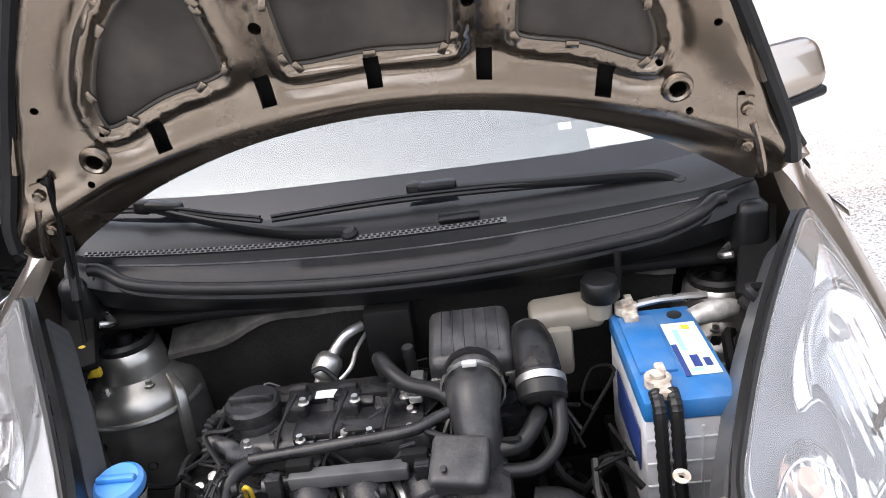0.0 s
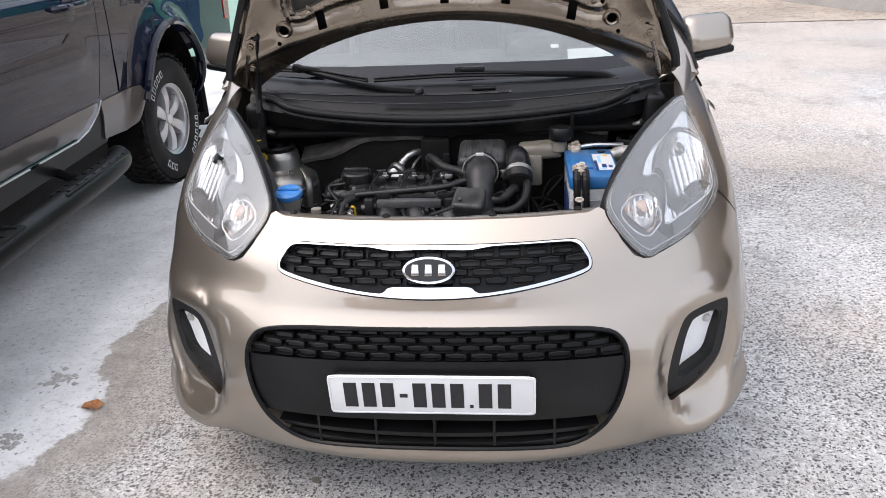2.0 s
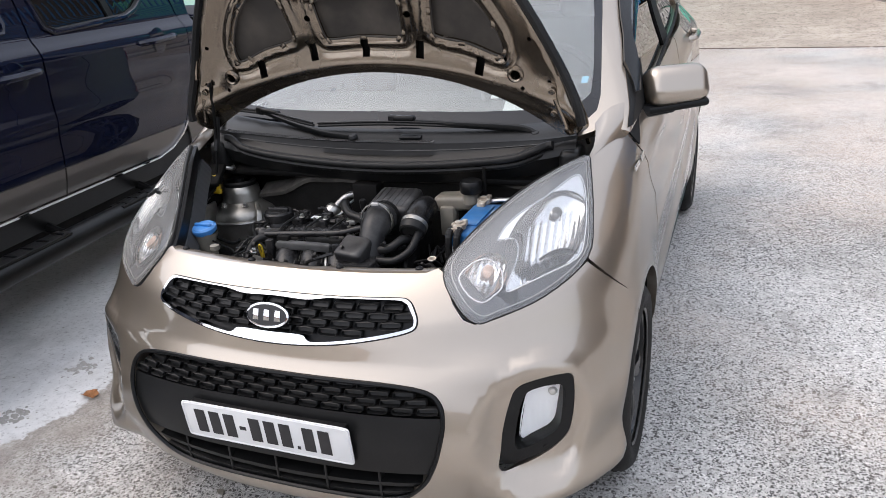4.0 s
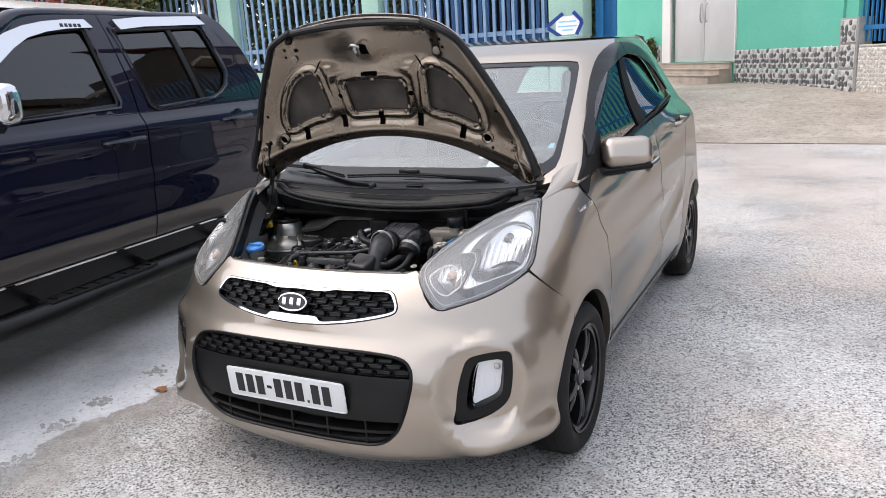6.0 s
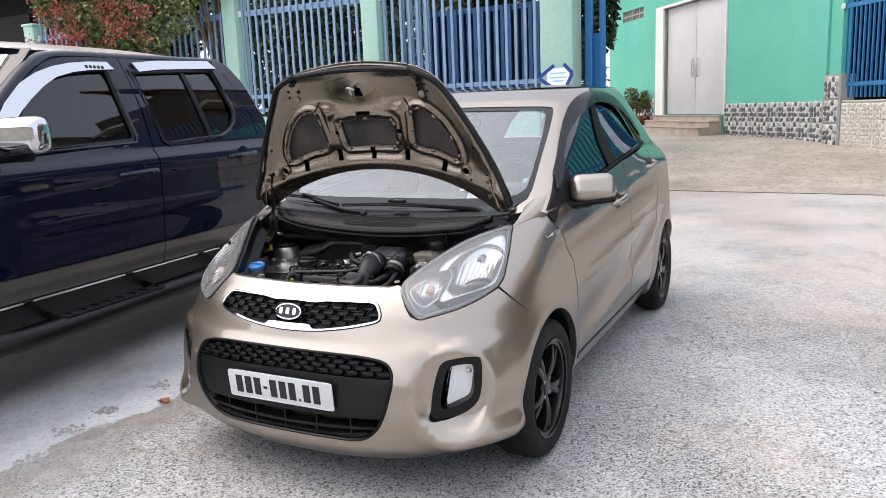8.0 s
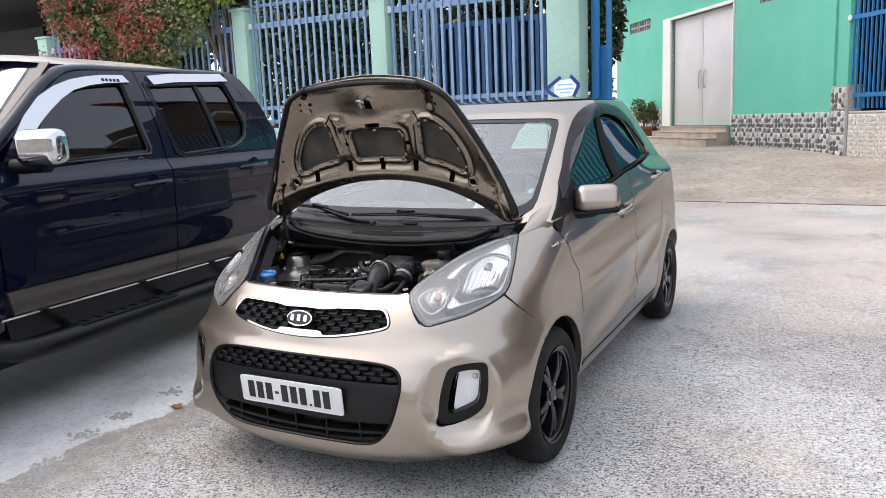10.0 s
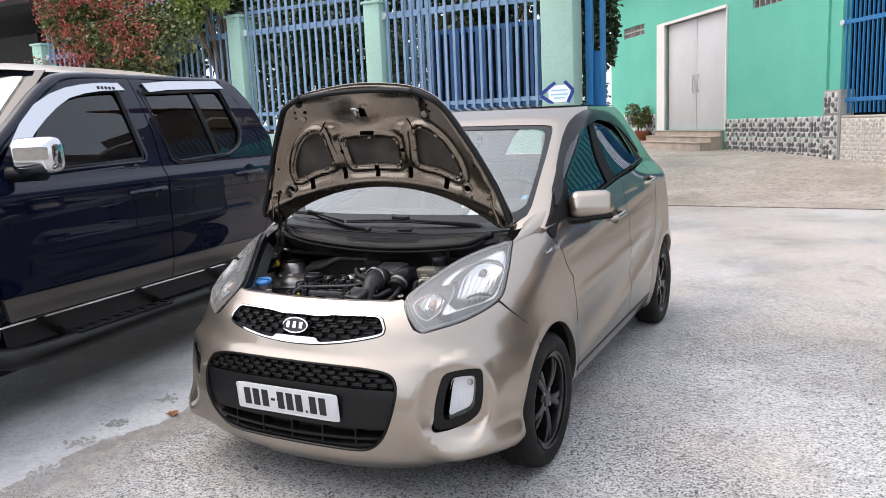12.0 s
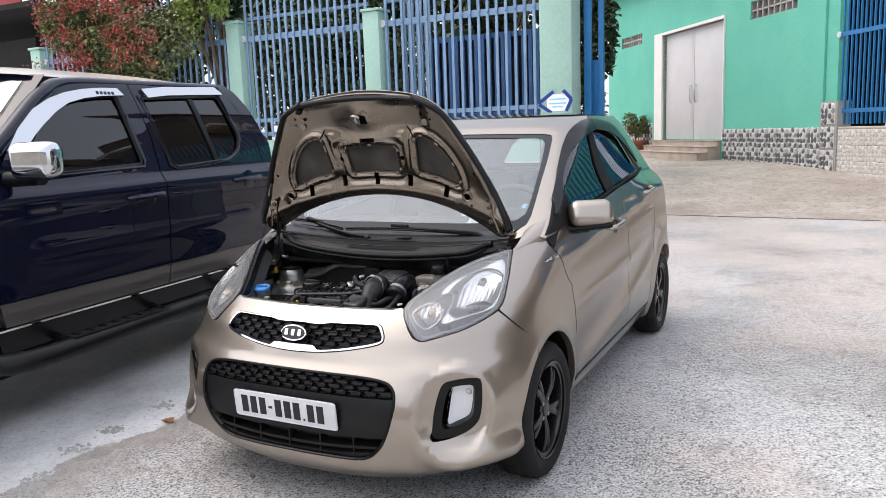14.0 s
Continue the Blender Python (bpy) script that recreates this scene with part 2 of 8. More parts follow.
def leafy(name, dark, light, rough=0.55, steps=False):
    """Foliage whose tone changes from leaf to leaf."""
    m = bpy.data.materials.new(name)
    m.use_nodes = True
    t = m.node_tree
    p = t.nodes["Principled BSDF"]
    p.inputs["Roughness"].default_value = rough
    n = t.nodes.new("ShaderNodeMix")
    n.data_type = "RGBA"
    n.inputs["A"].default_value, n.inputs["B"].default_value = (*dark, 1), (*light, 1)
    tone = t.nodes.new("ShaderNodeNewGeometry").outputs["Random Per Island"]
    if steps:
        split = t.nodes.new("ShaderNodeMapRange")
        split.inputs["From Min"].default_value, split.inputs["From Max"].default_value = 0.40, 0.62
        t.links.new(tone, split.inputs["Value"])
        tone = split.outputs["Result"]
    t.links.new(tone, n.inputs["Factor"])
    t.links.new(n.outputs["Result"], p.inputs["Base Color"])
    return m


LEAF = leafy("green_leaves", (0.035, 0.06, 0.018), (0.24, 0.25, 0.09))
LEAF_DARK = leafy("dark_green_leaves", (0.012, 0.026, 0.010), (0.05, 0.085, 0.03))
LEAF_LIGHT = leafy("yellow_green_leaves", (0.12, 0.18, 0.03), (0.30, 0.36, 0.09))
FLOWER = leafy("dusty_red_flowers", (0.20, 0.020, 0.018), (0.42, 0.095, 0.06))
DRY_LEAF = mat("dry_brown_leaf", (0.33, 0.15, 0.06), 0.8, vary=0.25, scale=60)


def ground_material():
    """Exposed-aggregate concrete, a smoother cement strip beside the truck, and an older rough slab past the drain."""
    m = bpy.data.materials.new("yard_concrete")
    m.use_nodes = True
    t = m.node_tree
    p = t.nodes["Principled BSDF"]
    p.inputs["Roughness"].default_value = 0.88
    p.inputs["Specular IOR Level"].default_value = 0.3
    where = t.nodes.new("ShaderNodeTexCoord").outputs["Object"]
    N, K = t.nodes.new, t.links.new

    def noise_at(sc, detail=5.0, rough=0.55):
        n = N("ShaderNodeTexNoise")
        n.inputs["Scale"].default_value, n.inputs["Detail"].default_value, n.inputs["Roughness"].default_value = sc, detail, rough
        K(where, n.inputs["Vector"])
        return n.outputs["Fac"]

    def ramp(src, stops):
        n = N("ShaderNodeValToRGB")
        e = n.color_ramp.elements
        while len(e) < len(stops):
            e.new(0.5)
        for i, (at, c) in enumerate(stops):
            e[i].position = at
            e[i].color = (*c, 1) if isinstance(c, tuple) else (c, c, c, 1)
        K(src, n.inputs["Fac"])
        return n.outputs["Color"]

    def mix(f, a, b, how="MIX"):
        n = N("ShaderNodeMix")
        n.data_type, n.blend_type = "RGBA", how
        for key, v in (("Factor", f), ("A", a), ("B", b)):
            if isinstance(v, (int, float)):
                n.inputs[key].default_value = v
            elif isinstance(v, tuple):
                n.inputs[key].default_value = (*v, 1)
            else:
                K(v, n.inputs[key])
        return n.outputs["Result"]

    def math2(op, a, b):
        n = N("ShaderNodeMath")
        n.operation = op
        for i, v in enumerate((a, b)):
            if isinstance(v, (int, float)):
                n.inputs[i].default_value = v
            else:
                K(v, n.inputs[i])
        return n.outputs[0]

    warp = N("ShaderNodeTexNoise")
    warp.inputs["Scale"].default_value = 70
    K(where, warp.inputs["Vector"])
    shift = N("ShaderNodeMix")
    shift.data_type = "VECTOR"
    shift.inputs["Factor"].default_value = 0.012
    K(where, shift.inputs["A"])
    K(warp.outputs["Color"], shift.inputs["B"])
    vor = N("ShaderNodeTexVoronoi")
    vor.inputs["Scale"].default_value = 120
    K(shift.outputs["Result"], vor.inputs["Vector"])
    stone = N("ShaderNodeSeparateColor")
    K(vor.outputs["Color"], stone.inputs[0])
    pebbles = ramp(stone.outputs[0], [(0.0, (0.20, 0.202, 0.20)), (0.22, (0.36, 0.362, 0.358)), (0.65, (0.475, 0.477, 0.470)), (1.0, (0.70, 0.70, 0.69))])
    paste = mix(ramp(vor.outputs["Distance"], [(0.35, 0.0), (0.75, 1.0)]), pebbles, (0.50, 0.502, 0.494))
    thick = ramp(noise_at(0.8, 4), [(0.35, 0.0), (0.65, 1.0)])
    for size, share, tone in ((60, 0.10, 0.075), (88, 0.26, 0.06), (135, 0.42, 0.065), (200, 0.42, 0.09)):
        dots = N("ShaderNodeTexVoronoi")
        dots.inputs["Scale"].default_value = size
        K(shift.outputs["Result"], dots.inputs["Vector"])
        pick = N("ShaderNodeSeparateColor")
        K(dots.outputs["Color"], pick.inputs[0])
        chosen = math2("LESS_THAN", pick.outputs[1], math2("MULTIPLY", math2("ADD", thick, 0.45), share))
        grain = math2("LESS_THAN", dots.outputs["Distance"], math2("ADD", 0.20, math2("MULTIPLY", pick.outputs[2], 0.36)))
        paste = mix(math2("MULTIPLY", math2("MULTIPLY", chosen, grain), 0.92), paste, (tone, tone * 0.98, tone * 0.96))
    paste = mix(ramp(noise_at(75, 3, 0.6), [(0.60, 0.0), (0.64, 0.7)]), paste, (0.68, 0.67, 0.66))
    blot = ramp(noise_at(0.55, 6), [(0.30, (0.66, 0.645, 0.63)), (0.52, (1.0, 0.99, 0.98)), (0.75, (1.08, 1.07, 1.06))])
    aggregate = mix(1.0, paste, blot, "MULTIPLY")
    place = N("ShaderNodeSeparateXYZ")
    K(where, place.inputs[0])
    further = math2("MULTIPLY", math2("MINIMUM", math2("MAXIMUM", math2("SUBTRACT", place.outputs[1], 0.5), 0.0), 6.0), 0.028)
    dusty = ramp(math2("ADD", noise_at(0.7, 5, 0.6), further), [(0.50, 0.0), (0.70, 0.56)])
    warm = mix(math2("MULTIPLY", dusty, ramp(noise_at(30, 4, 0.7), [(0.35, 0.35), (0.65, 1.0)])), aggregate, (0.52, 0.425, 0.35))
    mottled = mix(ramp(noise_at(2.6, 8, 0.7), [(0.55, 0.0), (0.70, 0.6)]), warm, (0.19, 0.175, 0.16))
    mottled = mix(ramp(noise_at(17, 9, 0.78), [(0.55, 0.0), (0.64, 0.6)]), mottled, (0.20, 0.188, 0.172))
    mottled = mix(ramp(noise_at(44, 4, 0.7), [(0.60, 0.0), (0.66, 0.55)]), mottled, (0.15, 0.142, 0.13))
    cement = ramp(noise_at(1.3, 9, 0.65), [(0.30, (0.36, 0.358, 0.353)), (0.44, (0.62, 0.617, 0.61)), (0.66, (0.86, 0.855, 0.845))])
    cement = mix(0.35, cement, ramp(noise_at(14, 8, 0.75), [(0.3, 0.22), (0.7, 0.58)]))
    cement = mix(ramp(noise_at(38, 6, 0.75), [(0.54, 0.0), (0.64, 0.55)]), cement, (0.26, 0.255, 0.248))
    cement = mix(ramp(noise_at(95, 2, 0.5), [(0.64, 0.0), (0.70, 0.6)]), cement, (0.14, 0.137, 0.132))
    slab = ramp(noise_at(0.8, 8, 0.65), [(0.25, (0.25, 0.212, 0.175)), (0.5, (0.39, 0.342, 0.293)), (0.75, (0.52, 0.465, 0.41))])
    slab = mix(ramp(noise_at(9, 8, 0.75), [(0.50, 0.0), (0.66, 0.7)]), slab, (0.16, 0.135, 0.11))
    slab = mix(ramp(noise_at(30, 4, 0.7), [(0.56, 0.0), (0.62, 0.7)]), slab, (0.12, 0.105, 0.09))
    xyz = N("ShaderNodeSeparateXYZ")
    K(where, xyz.inputs[0])
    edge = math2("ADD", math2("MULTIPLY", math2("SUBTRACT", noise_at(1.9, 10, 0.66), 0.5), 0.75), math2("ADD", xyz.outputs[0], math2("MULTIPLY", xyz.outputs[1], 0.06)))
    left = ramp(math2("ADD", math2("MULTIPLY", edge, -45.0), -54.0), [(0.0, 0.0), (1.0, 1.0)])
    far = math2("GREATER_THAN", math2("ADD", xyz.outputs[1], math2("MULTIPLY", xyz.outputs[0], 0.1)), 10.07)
    # darker, browner band along the edge of the cement strip
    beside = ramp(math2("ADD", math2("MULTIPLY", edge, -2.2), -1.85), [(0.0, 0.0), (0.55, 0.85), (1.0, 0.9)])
    mottled = mix(math2("MULTIPLY", beside, ramp(noise_at(5, 8, 0.75), [(0.32, 0.4), (0.55, 1.0)])), mottled, ramp(noise_at(11, 8, 0.75), [(0.3, (0.21, 0.185, 0.16)), (0.55, (0.33, 0.297, 0.262)), (0.72, (0.47, 0.435, 0.40))]))
    K(mix(far, mix(left, mottled, cement), slab), p.inputs["Base Color"])
    b = N("ShaderNodeBump")
    b.inputs["Strength"].default_value, b.inputs["Distance"].default_value = 0.32, 0.006
    K(mix(left, vor.outputs["Distance"], noise_at(60, 5)), b.inputs["Height"])
    K(b.outputs["Normal"], p.inputs["Normal"])
    return m


YARD = ground_material()

# ---- building helpers ----
def mesh_of(name, geo, material, smooth=True, angle=38):
    """A mesh from a bmesh, or from (vertices, faces, normals or None)."""
    me = bpy.data.meshes.new(name)
    normals = None
    if isinstance(geo, tuple):
        verts, faces, normals = geo
        me.from_pydata([tuple(map(float, v)) for v in verts], [], [tuple(map(int, f)) for f in faces])
    else:
        bmesh.ops.recalc_face_normals(geo, faces=geo.faces)
        geo.to_mesh(me)
        geo.free()
    if smooth:
        me.polygons.foreach_set("use_smooth", [True] * len(me.polygons))
        if normals is None:
            me.set_sharp_from_angle(angle=radians(angle))
    if normals is not None:
        me.normals_split_custom_set_from_vertices([tuple(map(float, v)) for v in normals])
    me.materials.append(material)
    return me


def part(name, geo, material, parent, label="", smooth=True, angle=38):
    """ONE mesh object, under a thing or under one of its parts."""
    ob = new(name, mesh_of(name, geo, material, smooth, angle))
    ob.parent = parent
    top = parent if parent.parent is None else None
    if top is not None and top.type == "EMPTY":
        ob.matrix_parent_inverse = Matrix.Translation(-Vector(top.location))
    if label:
        ob["label"] = label
    return ob


def thing(name, label, category, at=(0, 0, 0), group="", kind=""):
    """An Empty at a thing's base, which its parts hang from."""
    ob = new(name)
    ob.empty_display_size = 0.1
    ob.location = at
    return tagged(ob, label, category, group, kind)


def solid(name, geo, material, label, category, group="", kind="", smooth=True, angle=38):
    """A thing that is one mesh."""
    return tagged(new(name, mesh_of(name, geo, material, smooth, angle)), label, category, group, kind)


def moved(bm, m):
    bmesh.ops.transform(bm, matrix=m, verts=bm.verts)
    return bm


def box(center, size, bevel=0.0, seg=2, turn=None):
    bm = bmesh.new()
    bmesh.ops.create_cube(bm, size=1.0, matrix=Matrix.Diagonal((*size, 1)))
    if bevel:
        bmesh.ops.bevel(bm, geom=list(bm.edges), offset=bevel, segments=seg, profile=0.5, affect="EDGES")
    m = Matrix.Translation(center)
    return moved(bm, m @ turn if turn else m)


def joined(*bms):
    """Several bmeshes as one."""
    out = bmesh.new()
    for b in bms:
        me = bpy.data.meshes.new("joining")
        b.to_mesh(me)
        b.free()
        out.from_mesh(me)
        bpy.data.meshes.remove(me)
    return out


def lathe(profile, seg=24, m=None, close=False):
    """Turns (radius, height) pairs round the z axis."""
    bm = bmesh.new()
    rings = []
    for r, h in profile:
        if r < 1e-5:
            rings.append([bm.verts.new((0, 0, h))])
        else:
            rings.append([bm.verts.new((r * math.cos(2 * math.pi * k / seg), r * math.sin(2 * math.pi * k / seg), h)) for k in range(seg)])
    pairs = list(zip(rings, rings[1:]))
    if close:
        pairs.append((rings[-1], rings[0]))
    for a, b in pairs:
        for k in range(seg):
            j = (k + 1) % seg
            if len(a) == 1 and len(b) == 1:
                continue
            if len(a) == 1:
                bm.faces.new((a[0], b[j], b[k]))
            elif len(b) == 1:
                bm.faces.new((a[k], a[j], b[0]))
            else:
                bm.faces.new((a[k], a[j], b[j], b[k]))
    return moved(bm, m) if m else bm


def curve(points, n=6, closed=False):
    """A Catmull-Rom line through points."""
    P = [Vector(p) for p in points]
    out = []
    count = len(P)
    for i in range(count if closed else count - 1):
        if closed:
            a, b, c, d = P[i - 1], P[i], P[(i + 1) % count], P[(i + 2) % count]
        else:
            a, b, c, d = P[max(i - 1, 0)], P[i], P[i + 1], P[min(i + 2, count - 1)]
        for k in range(n):
            t = k / n
            out.append(0.5 * (2 * b + (c - a) * t + (2 * a - 5 * b + 4 * c - d) * t * t + (3 * b - a - 3 * c + d) * t ** 3))
    if not closed:
        out.append(P[-1])
    return out


def tube(points, r, seg=8, n=5, closed=False, ribs=0.0, flat=1.0):
    """A round pipe along a smooth line. r: a radius, or one for each point. ribs: depth of corrugation."""
    line = curve(points, n, closed) if n > 1 else [Vector(p) for p in points]
    count = len(line)
    radius = [r] * count if isinstance(r, (int, float)) else [float(np.interp(i / max(1, count - 1), np.linspace(0, 1, len(r)), r)) for i in range(count)]
    if ribs:
        radius = [q + (ribs if i % 2 else -ribs) for i, q in enumerate(radius)]
    bm = bmesh.new()
    up = None
    rings = []
    for i, p in enumerate(line):
        if closed:
            d = line[(i + 1) % count] - line[i - 1]
        else:
            d = line[min(i + 1, count - 1)] - line[max(i - 1, 0)]
        d.normalize()
        if up is None:
            up = d.orthogonal().normalized() if abs(d.z) > 0.9 else Vector((0, 0, 1))
        up = (up - d * up.dot(d)).normalized()
        side = d.cross(up)
        rings.append([bm.verts.new(p + radius[i] * (math.cos(2 * math.pi * k / seg) * side * flat + math.sin(2 * math.pi * k / seg) * up)) for k in range(seg)])
    for a, b in list(zip(rings, rings[1:])) + ([(rings[-1], rings[0])] if closed else []):
        for k in range(seg):
            j = (k + 1) % seg
            bm.faces.new((a[k], a[j], b[j], b[k]))
    if not closed:
        bm.faces.new(rings[0][::-1])
        bm.faces.new(rings[-1])
    return bm


def prism(poly, depth, m=None, bevel=0.0):
    """A flat outline in x, y pushed up along z."""
    bm = bmesh.new()
    low = [bm.verts.new((x, y, 0)) for x, y in poly]
    high = [bm.verts.new((x, y, depth)) for x, y in poly]
    bm.faces.new(low[::-1])
    top = bm.faces.new(high)
    for i in range(len(poly)):
        j = (i + 1) % len(poly)
        bm.faces.new((low[i], low[j], high[j], high[i]))
    if bevel:
        bmesh.ops.bevel(bm, geom=list(top.edges), offset=bevel, segments=2, profile=0.5, affect="EDGES")
    return moved(bm, m) if m else bm


def flipped(geo, side):
    """The geometry mirrored in x where side is -1."""
    if side > 0:
        return geo
    if isinstance(geo, tuple):
        v, f, n = geo
        v, n = np.array(v, float), (None if n is None else np.array(n, float))
        v[:, 0] *= -1
        if n is not None:
            n[:, 0] *= -1
        return v, [tuple(reversed(q)) for q in f], n
    return moved(geo, Matrix.Diagonal((-1, 1, 1, 1)))


def even(line, step, closed=True):
    """Points at even steps along a line, keeping its corners."""
    out = []
    count = len(line)
    for i in range(count if closed else count - 1):
        a, b = np.array(line[i], float), np.array(line[(i + 1) % count], float)
        k = max(1, int(math.ceil(np.linalg.norm(b - a) / step)))
        out += [a + (b - a) * j / k for j in range(k)]
    if not closed:
        out.append(np.array(line[-1], float))
    return np.array(out)


def within(P, poly):
    x, y = P[:, 0], P[:, 1]
    hit = np.zeros(len(P), bool)
    a = np.array(poly)
    b = np.roll(a, -1, axis=0)
    for (x1, y1), (x2, y2) in zip(a, b):
        cross = (y1 > y) != (y2 > y)
        if y1 != y2:
            hit ^= cross & (x < (x2 - x1) * (y - y1) / (y2 - y1) + x1)
    return hit


from mathutils.geometry import delaunay_2d_cdt


def patch(loop, holes, lift, step, rim=0.0, back=0.0, offset=0.0):
    """A curved panel: the outline and its holes lie in the surface's own two coordinates, and lift() carries them into space.
    rim: how far its edges turn in. back: the thickness, with a second skin. offset: metres along the normal."""
    loops = [even(l, step * 0.8) for l in [loop, *holes]]
    lo, hi = loops[0].min(0), loops[0].max(0)
    gx, gy = np.meshgrid(np.arange(lo[0], hi[0], step), np.arange(lo[1], hi[1], step * 0.87))
    gx = gx + (np.arange(gx.shape[0]) % 2)[:, None] * step * 0.5
    G = np.stack([gx.ravel(), gy.ravel()], 1)
    keep = within(G, loops[0])
    for h in loops[1:]:
        keep &= ~within(G, h)
    G = G[keep]
    for l in loops:
        if len(G):
            near = np.min(((G[:, None, :] - l[None]) ** 2).sum(2), axis=1)
            G = G[near > (0.5 * step) ** 2]
    pts, edges, start = [], [], 0
    for l in loops:
        pts.append(l)
        edges += [(start + i, start + (i + 1) % len(l)) for i in range(len(l))]
        start += len(l)
    pts.append(G)
    flat = np.concatenate(pts)
    v2, _, tris, *_ = delaunay_2d_cdt([Vector(p) for p in flat], edges, [], 0, 1e-6)
    P = np.array([tuple(v) for v in v2])
    T = np.array([t for t in tris if len(t) == 3])
    mid = P[T].mean(1)
    keep = within(mid, loops[0])
    for h in loops[1:]:
        keep &= ~within(mid, h)
    T = T[keep]
    e = 2e-4
    V = lift(P[:, 0], P[:, 1])
    du = lift(P[:, 0] + e, P[:, 1]) - lift(P[:, 0] - e, P[:, 1])
    dv = lift(P[:, 0], P[:, 1] + e) - lift(P[:, 0], P[:, 1] - e)
    n = np.cross(du, dv)
    n /= np.linalg.norm(n, axis=1, keepdims=True) + 1e-12
    V = V + n * offset
    fa, fb, fc = V[T[:, 0]], V[T[:, 1]], V[T[:, 2]]
    wrong = (np.cross(fb - fa, fc - fa) * n[T].mean(1)).sum(1) < 0
    T[wrong] = T[wrong][:, ::-1]
    faces = [tuple(t) for t in T]
    if rim or back:
        depth = back or rim
        seen = {}
        for t in faces:
            for a, b in ((t[0], t[1]), (t[1], t[2]), (t[2], t[0])):
                seen[(a, b)] = True
        border = [(a, b) for a, b in seen if (b, a) not in seen]
        verts, norms = [V], [n]
        base = len(V)
        for a, b in border:
            edge = V[b] - V[a]
            out = np.cross(edge, n[a])
            out /= np.linalg.norm(out) + 1e-12
            verts.append(np.array([V[a], V[b], V[b] - n[b] * depth, V[a] - n[a] * depth]))
            norms.append(np.array([out] * 4))
            faces.append((base + 3, base + 2, base + 1, base))
            base += 4
        if back:
            verts.append(V - n * back)
            norms.append(-n)
            faces += [tuple(int(base + q) for q in t[::-1]) for t in T]
        V, n = np.concatenate(verts), np.concatenate(norms)
    return V, faces, n


def herm(x, X, Y):
    """A smooth curve through a small table."""
    X, Y = np.array(X), np.array(Y)
    s = np.gradient(Y, X)
    x = np.clip(np.asarray(x, float), X[0], X[-1])
    i = np.clip(np.searchsorted(X, x) - 1, 0, len(X) - 2)
    h = X[i + 1] - X[i]
    t = (x - X[i]) / h
    return (2 * t ** 3 - 3 * t * t + 1) * Y[i] + (t ** 3 - 2 * t * t + t) * h * s[i] + (3 * t * t - 2 * t ** 3) * Y[i + 1] + (t ** 3 - t * t) * h * s[i + 1]


def ease(x):
    x = np.clip(x, 0, 1)
    return x * x * (3 - 2 * x)


def axis_matrix(p, direction):
    """A place whose z axis points along a direction."""
    return Matrix.Translation(p) @ Vector(direction).to_track_quat("Z", "Y").to_matrix().to_4x4()

# ---- the yard ----
def rise(x, y):
    """The ground lies level up to the drain and climbs gently to the green building."""
    return 0.075 * 6.5 * ease((y + 0.1 * x - 10.0) / 6.5)


def drain_y(x):
    return 10.05 - 0.1 * x


def build_ground():
    near_x = list(np.arange(-16, 12.1, 0.5))
    near_y = list(np.arange(-8, 22.1, 0.5))
    xs = [-900, -400, -180, -90, -50, -30, -22] + near_x + [16, 24, 40, 80, 180, 400, 900]
    ys = [-900, -400, -180, -90, -50, -30, -18, -12] + near_y + [26, 34, 50, 90, 180, 400, 900]
    verts = [(x, y, float(rise(np.array(min(max(x, -16), 12)), np.array(y)))) for y in ys for x in xs]
    w = len(xs)
    faces = [(j * w + i, j * w + i + 1, (j + 1) * w + i + 1, (j + 1) * w + i) for j in range(len(ys) - 1) for i in range(w - 1)]
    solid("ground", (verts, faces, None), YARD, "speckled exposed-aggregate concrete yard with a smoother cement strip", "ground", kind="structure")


def build_drain():
    bm = bmesh.new()
    for k in range(24):
        x0, x1 = -14 + k * 1.1, -14 + k * 1.1 + 1.07
        quad = [(x0, drain_y(x0) - 0.025), (x1, drain_y(x1) - 0.025), (x1, drain_y(x1) + 0.025), (x0, drain_y(x0) + 0.025)]
        low = [bm.verts.new((x, y, -0.01)) for x, y in quad]
        top = [bm.verts.new((x, y, 0.007)) for x, y in quad]
        bm.faces.new(top)
        for i in range(4):
            bm.faces.new((low[i], low[(i + 1) % 4], top[(i + 1) % 4], top[i]))
    solid("drain", bm, mat("rusty_drain_cover", (0.10, 0.075, 0.06), 0.8, vary=0.3, scale=5, dirt=(0.2, 0.12, 0.08), dirt_amount=0.6, dirt_scale=6),
          "narrow rusty drain cover across the yard", "drain", kind="structure")


build_ground()
build_drain()

# ---- the champagne hatchback, its nose at y = 0, its tail towards +y ----
ZT = [0.15, 0.20, 0.26, 0.32, 0.40, 0.50, 0.58, 0.64, 0.70, 0.77, 0.85, 0.94, 1.00, 1.06]
NOSE = [0.13, 0.085, 0.05, 0.035, 0.03, 0.045, 0.075, 0.105, 0.135, 0.195, 0.31, 0.465, 0.60, 0.75]
HALF = [0.70, 0.745, 0.77, 0.785, 0.795, 0.798, 0.797, 0.795, 0.79, 0.782, 0.768, 0.745, 0.72, 0.70]
SE, FL, SIDE, TAIL_Y, RL = 2.4, 0.6, 2.5, 3.25, 0.35     # superellipse power, nose length, side length, tail
HUB_F, HUB_R, HUB_Z, HUB_X = 0.745, 3.125, 0.28, 0.775
ARCH_F, ARCH_R = 0.325, 0.335


def power(z):
    """The bumper's corners are squarer than the lamps' level."""
    return SE + 0.55 * np.exp(-((np.asarray(z, float) - 0.40) / 0.15) ** 2)


